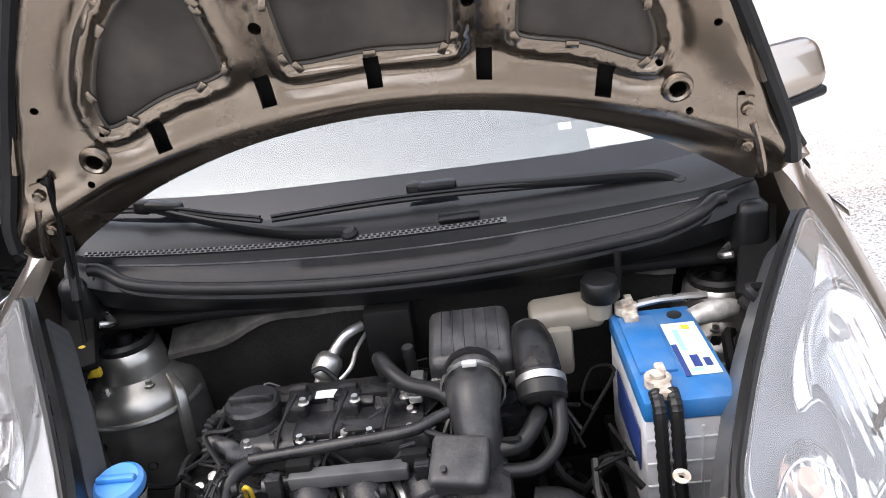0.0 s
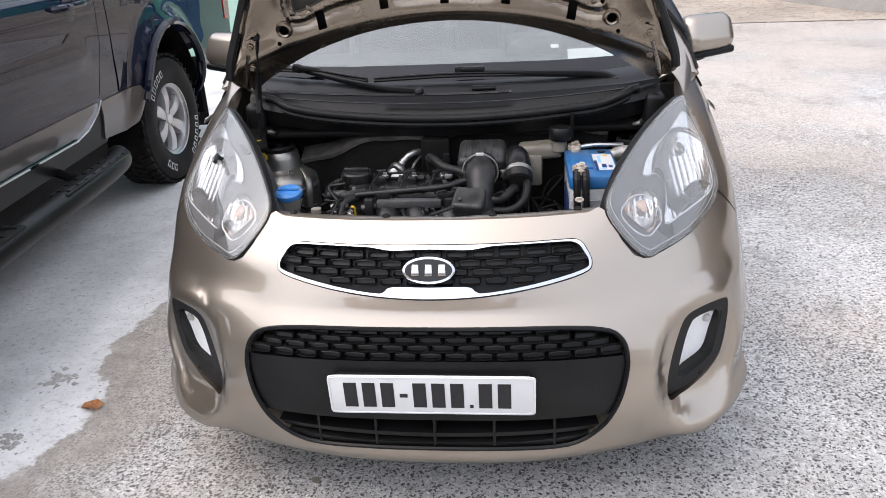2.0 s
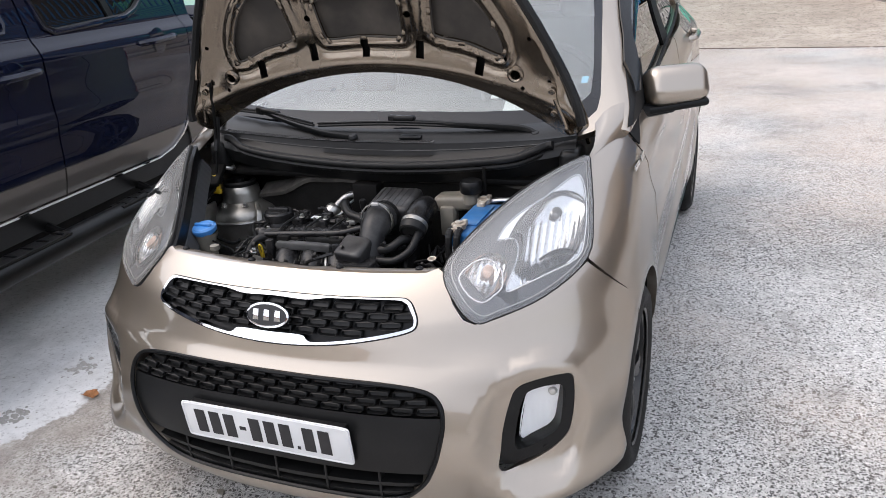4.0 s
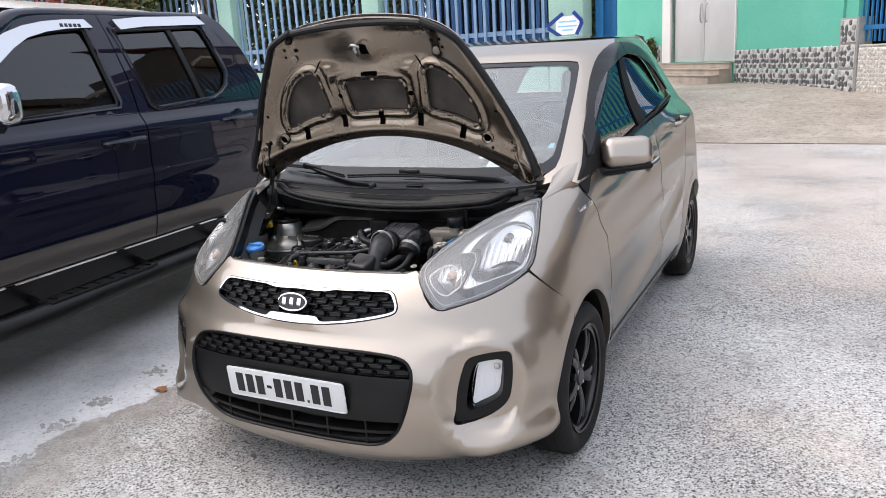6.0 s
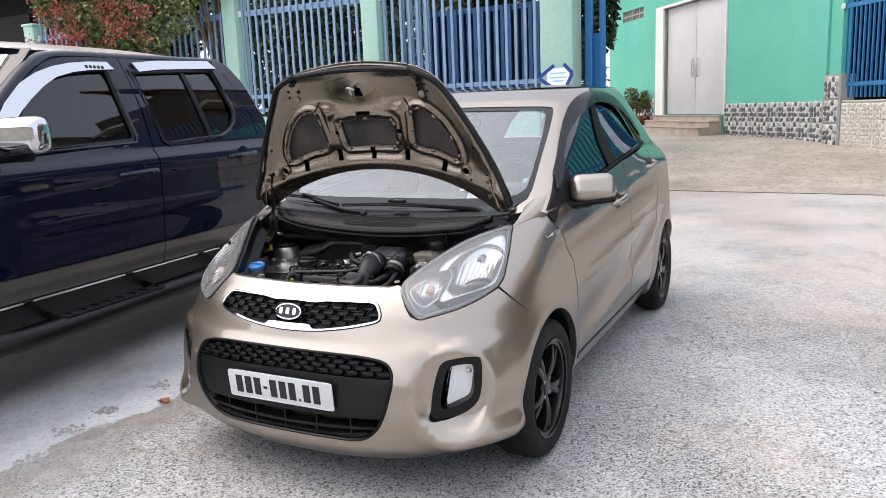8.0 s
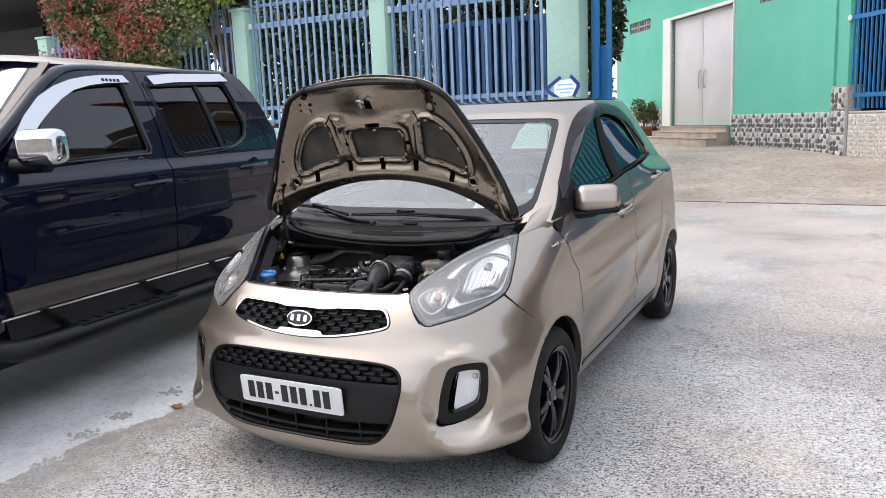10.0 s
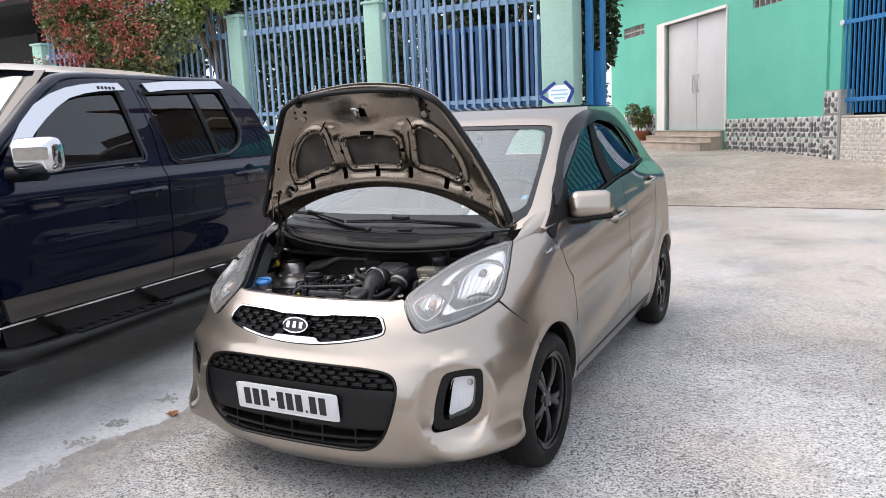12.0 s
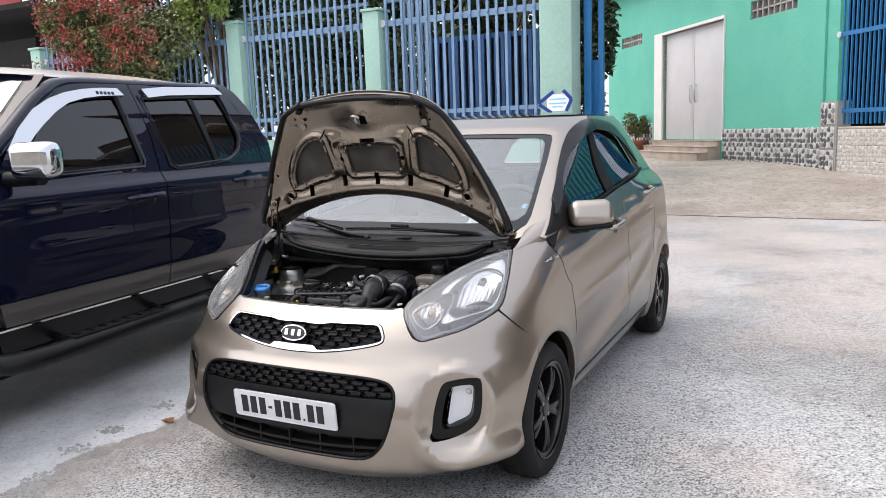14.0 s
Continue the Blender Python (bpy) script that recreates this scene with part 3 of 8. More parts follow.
def lower_body(a, z):
    a, z = np.broadcast_arrays(np.asarray(a, float), np.asarray(z, float))
    A, s = np.abs(a), np.where(a < 0, -1.0, 1.0)
    nose = herm(z, ZT, NOSE)
    th = np.clip(A, 0, 1) * math.pi / 2
    front = A <= 1
    pw = power(z)
    tail = np.clip(A - 1 - SIDE, 0, 1) * math.pi / 2
    fx = np.where(front, np.abs(np.sin(th)) ** (2 / pw), np.abs(np.cos(tail)) ** (2 / 3.2))
    y = np.where(front, nose + FL * (1 - np.clip(np.cos(th), 0, 1) ** (2 / pw)),
                 np.where(A <= 1 + SIDE, nose + FL + (A - 1) / SIDE * (TAIL_Y - nose - FL), TAIL_Y + RL * np.abs(np.sin(tail)) ** (2 / 3.2)))
    lift_z = z - 0.12 * ease((y - 0.9) / 2.1) * np.clip((z - 0.5) / 0.45, 0, 1.25)
    w = herm(lift_z, ZT, HALF) * (1 - 0.02 * np.clip((y - 2.5) / 1.1, 0, 1) ** 2)
    w = w * (1 - 0.09 * ease((y - 2.3) / 0.9) * ease((z - 1.0) / 0.13))
    return np.stack([s * w * fx, y, z], -1)


def bell(x, w):
    return np.exp(-(x / w) ** 2)


def body(a, z):
    P = lower_body(a, z)
    e = 3e-4
    n = np.cross(lower_body(a + e, z) - lower_body(a - e, z), lower_body(a, z + e) - lower_body(a, z - e))
    n /= np.linalg.norm(n, axis=-1, keepdims=True) + 1e-12
    x, y = np.abs(P[..., 0]), P[..., 1]
    z = P[..., 2]
    # the seat of the fog lamp is a flat that looks forwards and out
    away = ((x - 0.626) / 0.085) ** 2 + ((z - 0.447) / 0.118) ** 2
    seat = ease((2.1 - away) / 1.05) * (y < 0.6)
    P[..., 1] = y * (1 - seat) + seat * (0.190 + 0.70 * (x - 0.585))
    d = 0.0 * x
    d += 0.006 * ease((x - 0.40) / 0.15) * bell(z - 0.582 + 0.04 * (x - 0.6), 0.034) * ease((0.50 - y) / 0.2)   # edge over it
    d += (0.012 + 0.004 * ease((x - 0.36) / 0.18)) * bell(z - 0.225, 0.042) * ease((0.46 - y) / 0.12)
    d += 0.052 * ease((x - 0.48) / 0.14) * bell(z - 0.280, 0.045) * ease((0.58 - y) / 0.22)                                   # chin
    d += -0.008 * bell(z - 0.60, 0.03) * bell(x, 0.35) * (y < 0.6)
    for hy, r in ((HUB_F, ARCH_F), (HUB_R, ARCH_R)):
        q = np.sqrt((y - hy) ** 2 + (z - HUB_Z) ** 2)
        d += 0.010 * bell(q - r - 0.01, 0.05) * ease((x - 0.6) / 0.12)
    along = ease((y - 1.0) / 0.3) * ease((2.9 - y) / 0.3)
    rise = 0.40 + 0.26 * np.clip((y - 1.1) / 1.7, 0, 1) ** 1.6
    d += -0.013 * bell(z - rise - 0.05, 0.075) * along + 0.007 * bell(z - rise + 0.05, 0.032) * along
    d += 0.007 * bell(z - (0.64 + 0.05 * (y - 1.2)), 0.03) * along
    d += 0.006 * bell(z - (0.845 + 0.07 * (y - 0.9)), 0.025) * ease((y - 0.8) / 0.4) * ease((3.4 - y) / 0.3)
    return P + n * d[..., None]


def on_front(x, z):
    """Surface coordinates of the point at x and height z of the nose."""
    r = min(abs(x) / float(herm(z, ZT, HALF)), 1.0)
    return (math.copysign(math.asin(r ** (float(power(z)) / 2)) * 2 / math.pi, x), z)


def on_side(y, z):
    """Surface coordinates of the point at y and height z of the +x flank."""
    nose = float(herm(z, ZT, NOSE))
    if y < nose + FL:
        return (math.acos(min(1.0, max(0.0, 1 - (y - nose) / FL)) ** (float(power(z)) / 2)) * 2 / math.pi, z)
    if y < TAIL_Y:
        return (1 + SIDE * (y - nose - FL) / (TAIL_Y - nose - FL), z)
    return (1 + SIDE + math.asin(min(1.0, ((y - TAIL_Y) / RL)) ** 1.6) * 2 / math.pi, z)


def arch(hy, r, lo, hi, n=22):
    return [on_side(hy + r * math.cos(radians(q)), HUB_Z + r * math.sin(radians(q))) for q in np.linspace(lo, hi, n)]


def both(half):
    """A nose outline given from the middle top round to the middle bottom, closed by its mirror image."""
    return half + [(-a, z) for a, z in reversed(half) if abs(a) > 1e-6]


def smooth2(points, n=5):
    return [tuple(p)[:2] for p in curve([(x, y, 0) for x, y in points], n, True)]


LAMP = [(0.400, 0.785), (0.435, 0.835), (0.505, 0.892), (0.575, 0.927), (0.640, 0.943), (0.659, 0.918), (0.687, 0.835), (0.693, 0.765),
        (0.620, 0.716), (0.530, 0.691), (0.487, 0.685), (0.437, 0.728)]
GRILLE = [(0, 0.7365), (0.15, 0.7365), (0.30, 0.737), (0.335, 0.733), (0.352, 0.715), (0.362, 0.690), (0.343, 0.672), (0.239, 0.651), (0.122, 0.637), (0, 0.632)]
GRILLE_IN = [(0, 0.729), (0.085, 0.727), (0.125, 0.731), (0.16, 0.7335), (0.29, 0.734), (0.328, 0.7295), (0.345, 0.713), (0.356, 0.691), (0.337, 0.677),
             (0.215, 0.654), (0.125, 0.643), (0.104, 0.646), (0.085, 0.656), (0, 0.6555)]
INTAKE = [(0, 0.571), (0.20, 0.570), (0.32, 0.565), (0.40, 0.552), (0.432, 0.528), (0.442, 0.495), (0.440, 0.455), (0.422, 0.385), (0.383, 0.315),
          (0.312, 0.266), (0.17, 0.262), (0, 0.262)]
FOG = [(0.549, 0.370), (0.556, 0.44), (0.572, 0.510), (0.587, 0.542), (0.620, 0.553), (0.675, 0.556), (0.697, 0.544), (0.702, 0.50), (0.697, 0.430), (0.684, 0.388), (0.650, 0.358), (0.595, 0.340), (0.562, 0.338), (0.550, 0.350)]
FOG_LAMP = [(0.578, 0.40), (0.588, 0.470), (0.600, 0.512), (0.615, 0.527), (0.655, 0.531), (0.672, 0.526), (0.678, 0.510), (0.674, 0.440), (0.666, 0.410), (0.646, 0.393), (0.600, 0.374), (0.582, 0.376)]

car = thing("hatchback_car", "champagne metallic small hatchback parked with its bonnet propped open", "car", (0, 1.8, 0))


def nose_loop(points, n=4):
    full = points + [(-x, z) for x, z in reversed(points) if abs(x) > 1e-6]
    return [on_front(x, z) for x, z in smooth2(full, n)]


def car_shell():
    lamp_low = [(0.400, 0.780), (0.412, 0.762), (0.434, 0.724), (0.462, 0.692), (0.487, 0.681), (0.530, 0.687), (0.620, 0.712), (0.668, 0.736), (0.697, 0.757)]
    half = [on_front(x, 0.781) for x in (0, 0.1, 0.2, 0.3, 0.36)] + [on_front(0.385, 0.788)] + [on_front(*p) for p in lamp_low]
    half += [on_side(0.545, 0.650), on_side(0.585, 0.592)] + arch(HUB_F, ARCH_F, 121, 198) + [on_side(0.415, 0.165)]
    half += [on_front(x, 0.160) for x in (0.55, 0.4, 0.2, 0)]
    fogs = [[on_front(s * x, z) for x, z in smooth2(FOG)] for s in (1, -1)]
    part("front_bumper", patch(both(half), [nose_loop(GRILLE), nose_loop(INTAKE), *fogs], body, 0.020, rim=0.03), PAINT, car)
    # the ledge behind the bumper's upper edge
    ledge = []
    for x in np.linspace(-0.385, 0.385, 40):
        y = float(body(*on_front(x, 0.781))[1])
        notch = 0.018 * bell((x - 0.05), 0.045)
        ledge.append([(x, y, 0.7805), (x, y + 0.012, 0.7835), (x, y + 0.034 - 0.6 * notch, 0.780), (x, y + 0.036 - 0.6 * notch, 0.750)])
    v = [p for row in ledge for p in row]
    f = [(i * 4 + k, i * 4 + k + 1, i * 4 + k + 5, i * 4 + k + 4) for i in range(39) for k in range(3)]
    part("bumper_ledge", (v, f, None), PAINT, car)
    for x in (-0.341, -0.109, 0.141, 0.337):
        y = float(body(*on_front(x, 0.781))[1]) + 0.022
        part("clip", lathe([(0, 0.007), (0.005, 0.007), (0.009, 0.004), (0.010, 0)], 12, Matrix.Translation((x, y, 0.782))), PLASTIC_CLEAN, car)
    for s in (1, -1):
        fender = [on_front(0.661, 0.922), on_front(0.650, 0.946)] + [on_side(0.79, 0.966), on_side(0.85, 0.980), on_side(0.90, 0.986), on_side(0.93, 0.984)]
        fender += [on_side(0.915, 0.968), on_side(0.992, 0.86), on_side(1.077, 0.735), on_side(1.10, 0.55), on_side(1.113, 0.30), on_side(1.10, 0.20), on_side(1.06, 0.19)]
        fender += arch(HUB_F, ARCH_F, -12, 119, 34) + [on_side(0.582, 0.597), on_side(0.541, 0.655), on_front(0.699, 0.762), on_front(0.697, 0.79), on_front(0.691, 0.836), on_front(0.677, 0.88)]
        part("front_fender", flipped(patch(fender, [], body, 0.022, rim=0.03), s), PAINT, car)
        door = [on_side(*p) for p in ((0.925, 0.962), (1.1, 0.974), (1.5, 1.015), (2.158, 1.079), (2.166, 0.85), (2.150, 0.6), (2.10, 0.29), (1.120, 0.285), (1.108, 0.55), (1.085, 0.735), (1.0, 0.86))]
        part("front_door", flipped(patch(door, [], body, 0.03, rim=0.02), s), PAINT, car)
        door = [on_side(*p) for p in ((2.166, 1.080), (2.5, 1.10), (2.93, 1.122), (2.925, 0.95), (2.86, 0.78), (2.80, 0.65), (2.74, 0.52), (2.70, 0.40), (2.68, 0.29), (2.108, 0.29), (2.158, 0.6), (2.174, 0.85))]
        part("rear_door", flipped(patch(door, [], body, 0.03, rim=0.02), s), PAINT, car)
        quarter = [on_side(*p) for p in ((2.938, 1.122), (3.1, 1.13), (3.25, 1.13), (3.45, 1.13))] + [(2 + SIDE, 1.13), (2 + SIDE, 0.28), on_side(3.5, 0.24), on_side(3.46, 0.22)]
        quarter += arch(HUB_R, ARCH_R, -10, 190, 40) + [on_side(2.76, 0.20), on_side(2.69, 0.20), on_side(2.688, 0.29), on_side(2.708, 0.40), on_side(2.748, 0.52), on_side(2.808, 0.65), on_side(2.868, 0.78), on_side(2.933, 0.95)]
        part("rear_quarter", flipped(patch(quarter, [], body, 0.03, rim=0.03), s), PAINT, car)
        sill = [on_side(*p) for p in ((1.118, 0.281), (2.684, 0.285), (2.69, 0.20), (1.105, 0.20))]
        part("sill", flipped(patch(sill, [], body, 0.04, rim=0.03, offset=-0.004), s), PAINT, car)
        strip = [on_side(*p) for p in ((1.125, 0.300), (2.675, 0.305), (2.68, 0.290), (1.122, 0.287))]
        part("sill_trim", flipped(patch(strip, [], body, 0.04, rim=0.004, offset=0.004), s), PLASTIC_CLEAN, car)


# the cabin above the belt line
GZ = [0.93, 1.00, 1.10, 1.20, 1.30, 1.38, 1.44, 1.49]
GW = [0.737, 0.728, 0.708, 0.682, 0.654, 0.628, 0.602, 0.560]
GF = [0.775, 0.87, 1.03, 1.205, 1.39, 1.53, 1.65, 1.82]
GL = [0.08, 0.10, 0.18, 0.24, 0.30, 0.34, 0.36, 0.36]
GR = [3.60, 3.60, 3.58, 3.54, 3.47, 3.40, 3.32, 3.24]
GE, GS, GRL, CAB_TOP = 2.6, 1.9, 0.30, 1.488


def cabin(a, z):
    a, z = np.broadcast_arrays(np.asarray(a, float), np.asarray(z, float))
    A, s = np.abs(a), np.where(a < 0, -1.0, 1.0)
    th, tail = np.clip(A, 0, 1) * math.pi / 2, np.clip(A - 1 - GS, 0, 1) * math.pi / 2
    f, r, w, l = herm(z, GZ, GF), herm(z, GZ, GR), herm(z, GZ, GW), herm(z, GZ, GL)
    front = A <= 1
    fx = np.where(front, np.abs(np.sin(th)) ** (2 / GE), np.abs(np.cos(tail)) ** (2 / GE))
    y0, y1 = f + l, r - GRL
    y = np.where(front, f + l * (1 - np.clip(np.cos(th), 0, 1) ** (2 / GE)), np.where(A <= 1 + GS, y0 + (A - 1) / GS * (y1 - y0), y1 + GRL * np.abs(np.sin(tail)) ** (2 / GE)))
    w = w * (1 - 0.20 * np.clip((y - 1.9) / 1.5, 0, 1) ** 1.7 * np.clip((z - 1.0) / 0.4, 0, 1))
    return np.stack([s * w * fx, y, z], -1)


def cab_x(x, z):
    r = min(abs(x) / float(herm(z, GZ, GW)), 1.0)
    return (math.copysign(math.asin(r ** (GE / 2)) * 2 / math.pi, x), z)


def cab_y(y, z):
    f, r, l = float(herm(z, GZ, GF)), float(herm(z, GZ, GR)), float(herm(z, GZ, GL))
    if y < f + l:
        return (math.acos(min(1.0, max(0.0, 1 - (y - f) / l)) ** (GE / 2)) * 2 / math.pi, z)
    if y < r - GRL:
        return (1 + GS * (y - f - l) / (r - GRL - f - l), z)
    return (1 + GS + math.asin(min(1.0, (y - r + GRL) / GRL) ** (GE / 2)) * 2 / math.pi, z)


def car_cabin():
    end = 2 + GS
    belt = [cab_x(0.66, 0.985), cab_y(0.90, 0.968)] + [cab_y(y, z) for y, z in ((1.1, 0.976), (1.5, 1.017), (2.066, 1.074), (2.5, 1.102), (2.93, 1.124), (3.2, 1.128))] + [(end, 1.128)]
    half_low = [cab_x(x, 0.955) for x in (0, 0.2, 0.4, 0.55)] + belt
    loop = [(end, CAB_TOP)] + [(a, CAB_TOP) for a in np.linspace(end, -end, 90)[1:]] + [(-a, z) for a, z in reversed(half_low)] + half_low[1:]
    screen = [cab_x(x, z) for x, z in ((0, 0.972), (0.3, 0.972), (0.5, 0.978), (0.595, 0.992), (0.630, 1.02), (0.630, 1.05), (0.612, 1.11), (0.596, 1.16), (0.572, 1.235), (0.547, 1.306), (0.524, 1.370), (0.508, 1.390), (0.47, 1.397), (0.298, 1.403), (0, 1.408))]
    screen = screen + [(-a, z) for a, z in reversed(screen) if a > 1e-6]
    front_top = [cab_y(y, z) for y, z in ((0.97, 0.996), (1.045, 1.045), (1.16, 1.115), (1.29, 1.181), (1.385, 1.231), (1.479, 1.278), (1.57, 1.325), (1.663, 1.371), (1.73, 1.400), (1.803, 1.425), (1.89, 1.444), (1.97, 1.455))]
    rear_end = [cab_y(y, z) for y, z in ((2.12, 1.459), (2.28, 1.455), (2.45, 1.440), (2.598, 1.413), (2.69, 1.382), (2.758, 1.351), (2.81, 1.305), (2.853, 1.257), (2.90, 1.205), (2.96, 1.152))]
    side = front_top + rear_end + [cab_y(y, z) for y, z in ((2.5, 1.108), (2.066, 1.08), (1.5, 1.023), (1.1, 0.985))]
    back = [(end - 0.004, 1.165), (end - 0.004, 1.400), (1.66 + GS, 1.392), (1.52 + GS, 1.300), (1.46 + GS, 1.175)]
    part("cabin_frame", patch(loop, [screen, side, [(-a, z) for a, z in side], back, [(-a, z) for a, z in back]], cabin, 0.03, rim=0.02), PAINT, car)
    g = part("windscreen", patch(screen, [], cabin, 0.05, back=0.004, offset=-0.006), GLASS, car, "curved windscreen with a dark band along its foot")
    g.visible_shadow = False
    frit_in = [cab_x(x, z) for x, z in ((0, 1.023), (0.3, 1.023), (0.48, 1.027), (0.575, 1.036), (0.600, 1.06), (0.588, 1.12), (0.558, 1.21), (0.528, 1.29), (0.500, 1.358), (0.478, 1.374), (0.45, 1.380), (0.2, 1.388), (0, 1.391))]
    frit_in = frit_in + [(-a, z) for a, z in reversed(frit_in) if a > 1e-6]
    part("screen_border", patch(screen, [frit_in], cabin, 0.03, offset=-0.003), SKIN, car)
    for s in (1, -1):
        first = front_top + [cab_y(2.02, 1.446), cab_y(2.03, 1.076), cab_y(1.5, 1.023), cab_y(1.1, 0.985)]
        second = [cab_y(2.05, 1.446)] + rear_end + [cab_y(2.5, 1.108), cab_y(2.08, 1.081)]
        for pane in (first, second):
            g = part("side_window", flipped(patch(pane, [], cabin, 0.05, back=0.004, offset=-0.012), s), GLASS_TINT, car)
            g.visible_shadow = False
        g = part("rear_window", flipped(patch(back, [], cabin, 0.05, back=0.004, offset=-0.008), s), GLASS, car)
        g.visible_shadow = False
        part("door_pillar", flipped(patch([cab_y(*p) for p in ((1.985, 1.446), (2.085, 1.448), (2.165, 1.084), (1.975, 1.070))], [], cabin, 0.03, rim=0.02, offset=-0.005), s), MATTE_BLACK, car)
        sail = [cab_x(0.722, 0.980), cab_x(0.716, 1.02), cab_x(0.692, 1.075), cab_x(0.664, 1.13), cab_y(1.27, 1.12), cab_y(1.25, 1.0), cab_y(1.1, 0.982)]
        part("mirror_base", flipped(patch(sail, [], cabin, 0.02, rim=0.02, offset=0.004), s), MATTE_BLACK, car)
        # the wing runs up into the foot of the windscreen pillar
        low_line = [body(*on_front(0.652, 0.938))] + [body(*on_side(*p)) for p in ((0.79, 0.953), (0.85, 0.958), (0.89, 0.955), (0.922, 0.950))]
        high_line = [cabin(*cab_x(x, z)) for x, z in ((0.632, 0.992), (0.652, 1.018), (0.680, 1.030), (0.701, 1.032), (0.717, 1.030))]
        low_line, high_line = curve(low_line, 6), curve(high_line, 6)
        V, n = [], 9
        for i, (a, b) in enumerate(zip(low_line, high_line)):
            fade = 1 - (i / (len(low_line) - 1)) ** 3
            for k in range(n):
                f = k / (n - 1)
                p = Vector(a) * (1 - f) + Vector(b) * f
                V.append(tuple(p + Vector((0.75, -0.35, 0.45)) * ((0.002 + 0.010 * math.sin(math.pi * f)) * fade - 0.003 * (1 - fade))))
        F = [(i * n + k, i * n + n + k, i * n + n + k + 1, i * n + k + 1) for i in range(len(low_line) - 1) for k in range(n - 1)]
        part("pillar_foot", flipped((V, F, None), s), PAINT, car)
        sail = [on_side(*p) for p in ((0.935, 0.985), (1.1, 0.990), (1.03, 0.962), (0.965, 0.930), (0.945, 0.922), (0.93, 0.935))]
        part("mirror_base_foot", flipped(patch(sail, [], body, 0.02, rim=0.01, offset=0.005), s), MATTE_BLACK, car)
        over = front_top[1:] + [cab_y(2.045, 1.457)]
        under = [cab_y(*p) for p in ((2.05, 1.404), (1.9, 1.390), (1.765, 1.362), (1.627, 1.322), (1.516, 1.276), (1.406, 1.227), (1.30, 1.172), (1.20, 1.112), (1.09, 1.05))]
        part("window_visor", flipped(patch(over + under, [], cabin, 0.02, rim=0.010, offset=0.016), s), PLASTIC_CLEAN, car, "smoked plastic rain guard")
        over = [cab_y(2.05, 1.459)] + rear_end[:-1]
        under = [cab_y(*p) for p in ((2.885, 1.185), (2.817, 1.232), (2.707, 1.300), (2.568, 1.352), (2.353, 1.392), (2.2, 1.404), (2.055, 1.408))]
        part("window_visor", flipped(patch(over + under, [], cabin, 0.02, rim=0.010, offset=0.016), s), PLASTIC_CLEAN, car, "smoked plastic rain guard")
        part("belt_moulding", flipped(patch([cab_y(*p) for p in ((1.2, 0.992), (1.5, 1.029), (2.066, 1.084), (2.5, 1.112), (2.98, 1.149), (2.98, 1.136), (2.5, 1.101), (2.066, 1.073), (1.5, 1.016), (1.2, 0.982))], [], cabin, 0.03, rim=0.01, offset=0.006), s), MATTE_BLACK, car)
    # roof
    ring = [tuple(p[:2]) for p in cabin(np.linspace(-end, end, 121)[:-1], np.full(120, CAB_TOP))]
    lo, hi = min(p[1] for p in ring), max(p[1] for p in ring)

    def roof(x, y):
        w = 0.60
        q = np.clip(1 - np.abs(x / w) ** 2.6, 0, 1) * np.clip(1 - np.abs((y - 0.5 * (lo + hi)) / (0.5 * (hi - lo) + 0.01)) ** 3.0, 0, 1)
        return np.stack([x, y, CAB_TOP + 0.034 * q], -1)

    V, F, N = patch(ring, [], roof, 0.035)
    part("roof", (V, F, None), PAINT, car)


def rounded_loop(cx, cz, rx, rz, power=3.0, n=24):
    out = []
    for k in range(n):
        t = 2 * math.pi * k / n
        out.append((cx + rx * math.copysign(abs(math.cos(t)) ** (2 / power), math.cos(t)), cz + rz * math.copysign(abs(math.sin(t)) ** (2 / power), math.sin(t))))
    return out


def grille_mesh(inside, z0, z1, pitch, row, half_w, half_h, depth):
    """Rounded oblong pockets with thin raised rims, laid like bricks along the nose: a list of meshes."""
    loop = np.array([on_front(x, z) for x, z in inside])
    base = rounded_loop(0, 0, 1.0, 1.0, 4.5, 16)
    out = []
    j, z = 0, z0
    while z < z1:
        x = -10 * pitch + (0.5 * pitch if j % 2 else 0)
        while x < 10 * pitch:
            ring = [(x + u * half_w, z + v * half_h) for u, v in base]
            if within(np.array([on_front(*p) for p in ring]), loop).sum() >= 11:
                V, F = [], []
                for grow, back in ((1.16, 0.016), (1.0, 0.004), (0.90, 0.0035), (0.80, 0.007), (0.76, depth)):
                    for u, v in base:
                        g = 1 - (1 - grow) * half_h / half_w
                        P = lower_body(*on_front(x + u * half_w * g, z + v * half_h * grow))
                        V.append((P[0], P[1] + back, P[2]))
                for k in range(4):
                    for i in range(16):
                        q = (i + 1) % 16
                        F.append((k * 16 + i, k * 16 + q, k * 16 + 16 + q, k * 16 + 16 + i))
                F.append(tuple(64 + i for i in range(16)))
                out.append((V, F, None))
            x += pitch
        z += row
        j += 1
    return out


def grille_cells(name, cells, parent):
    """One mesh for each pocket."""
    for geo in cells:
        part(name, geo, PLASTIC, parent, angle=50)


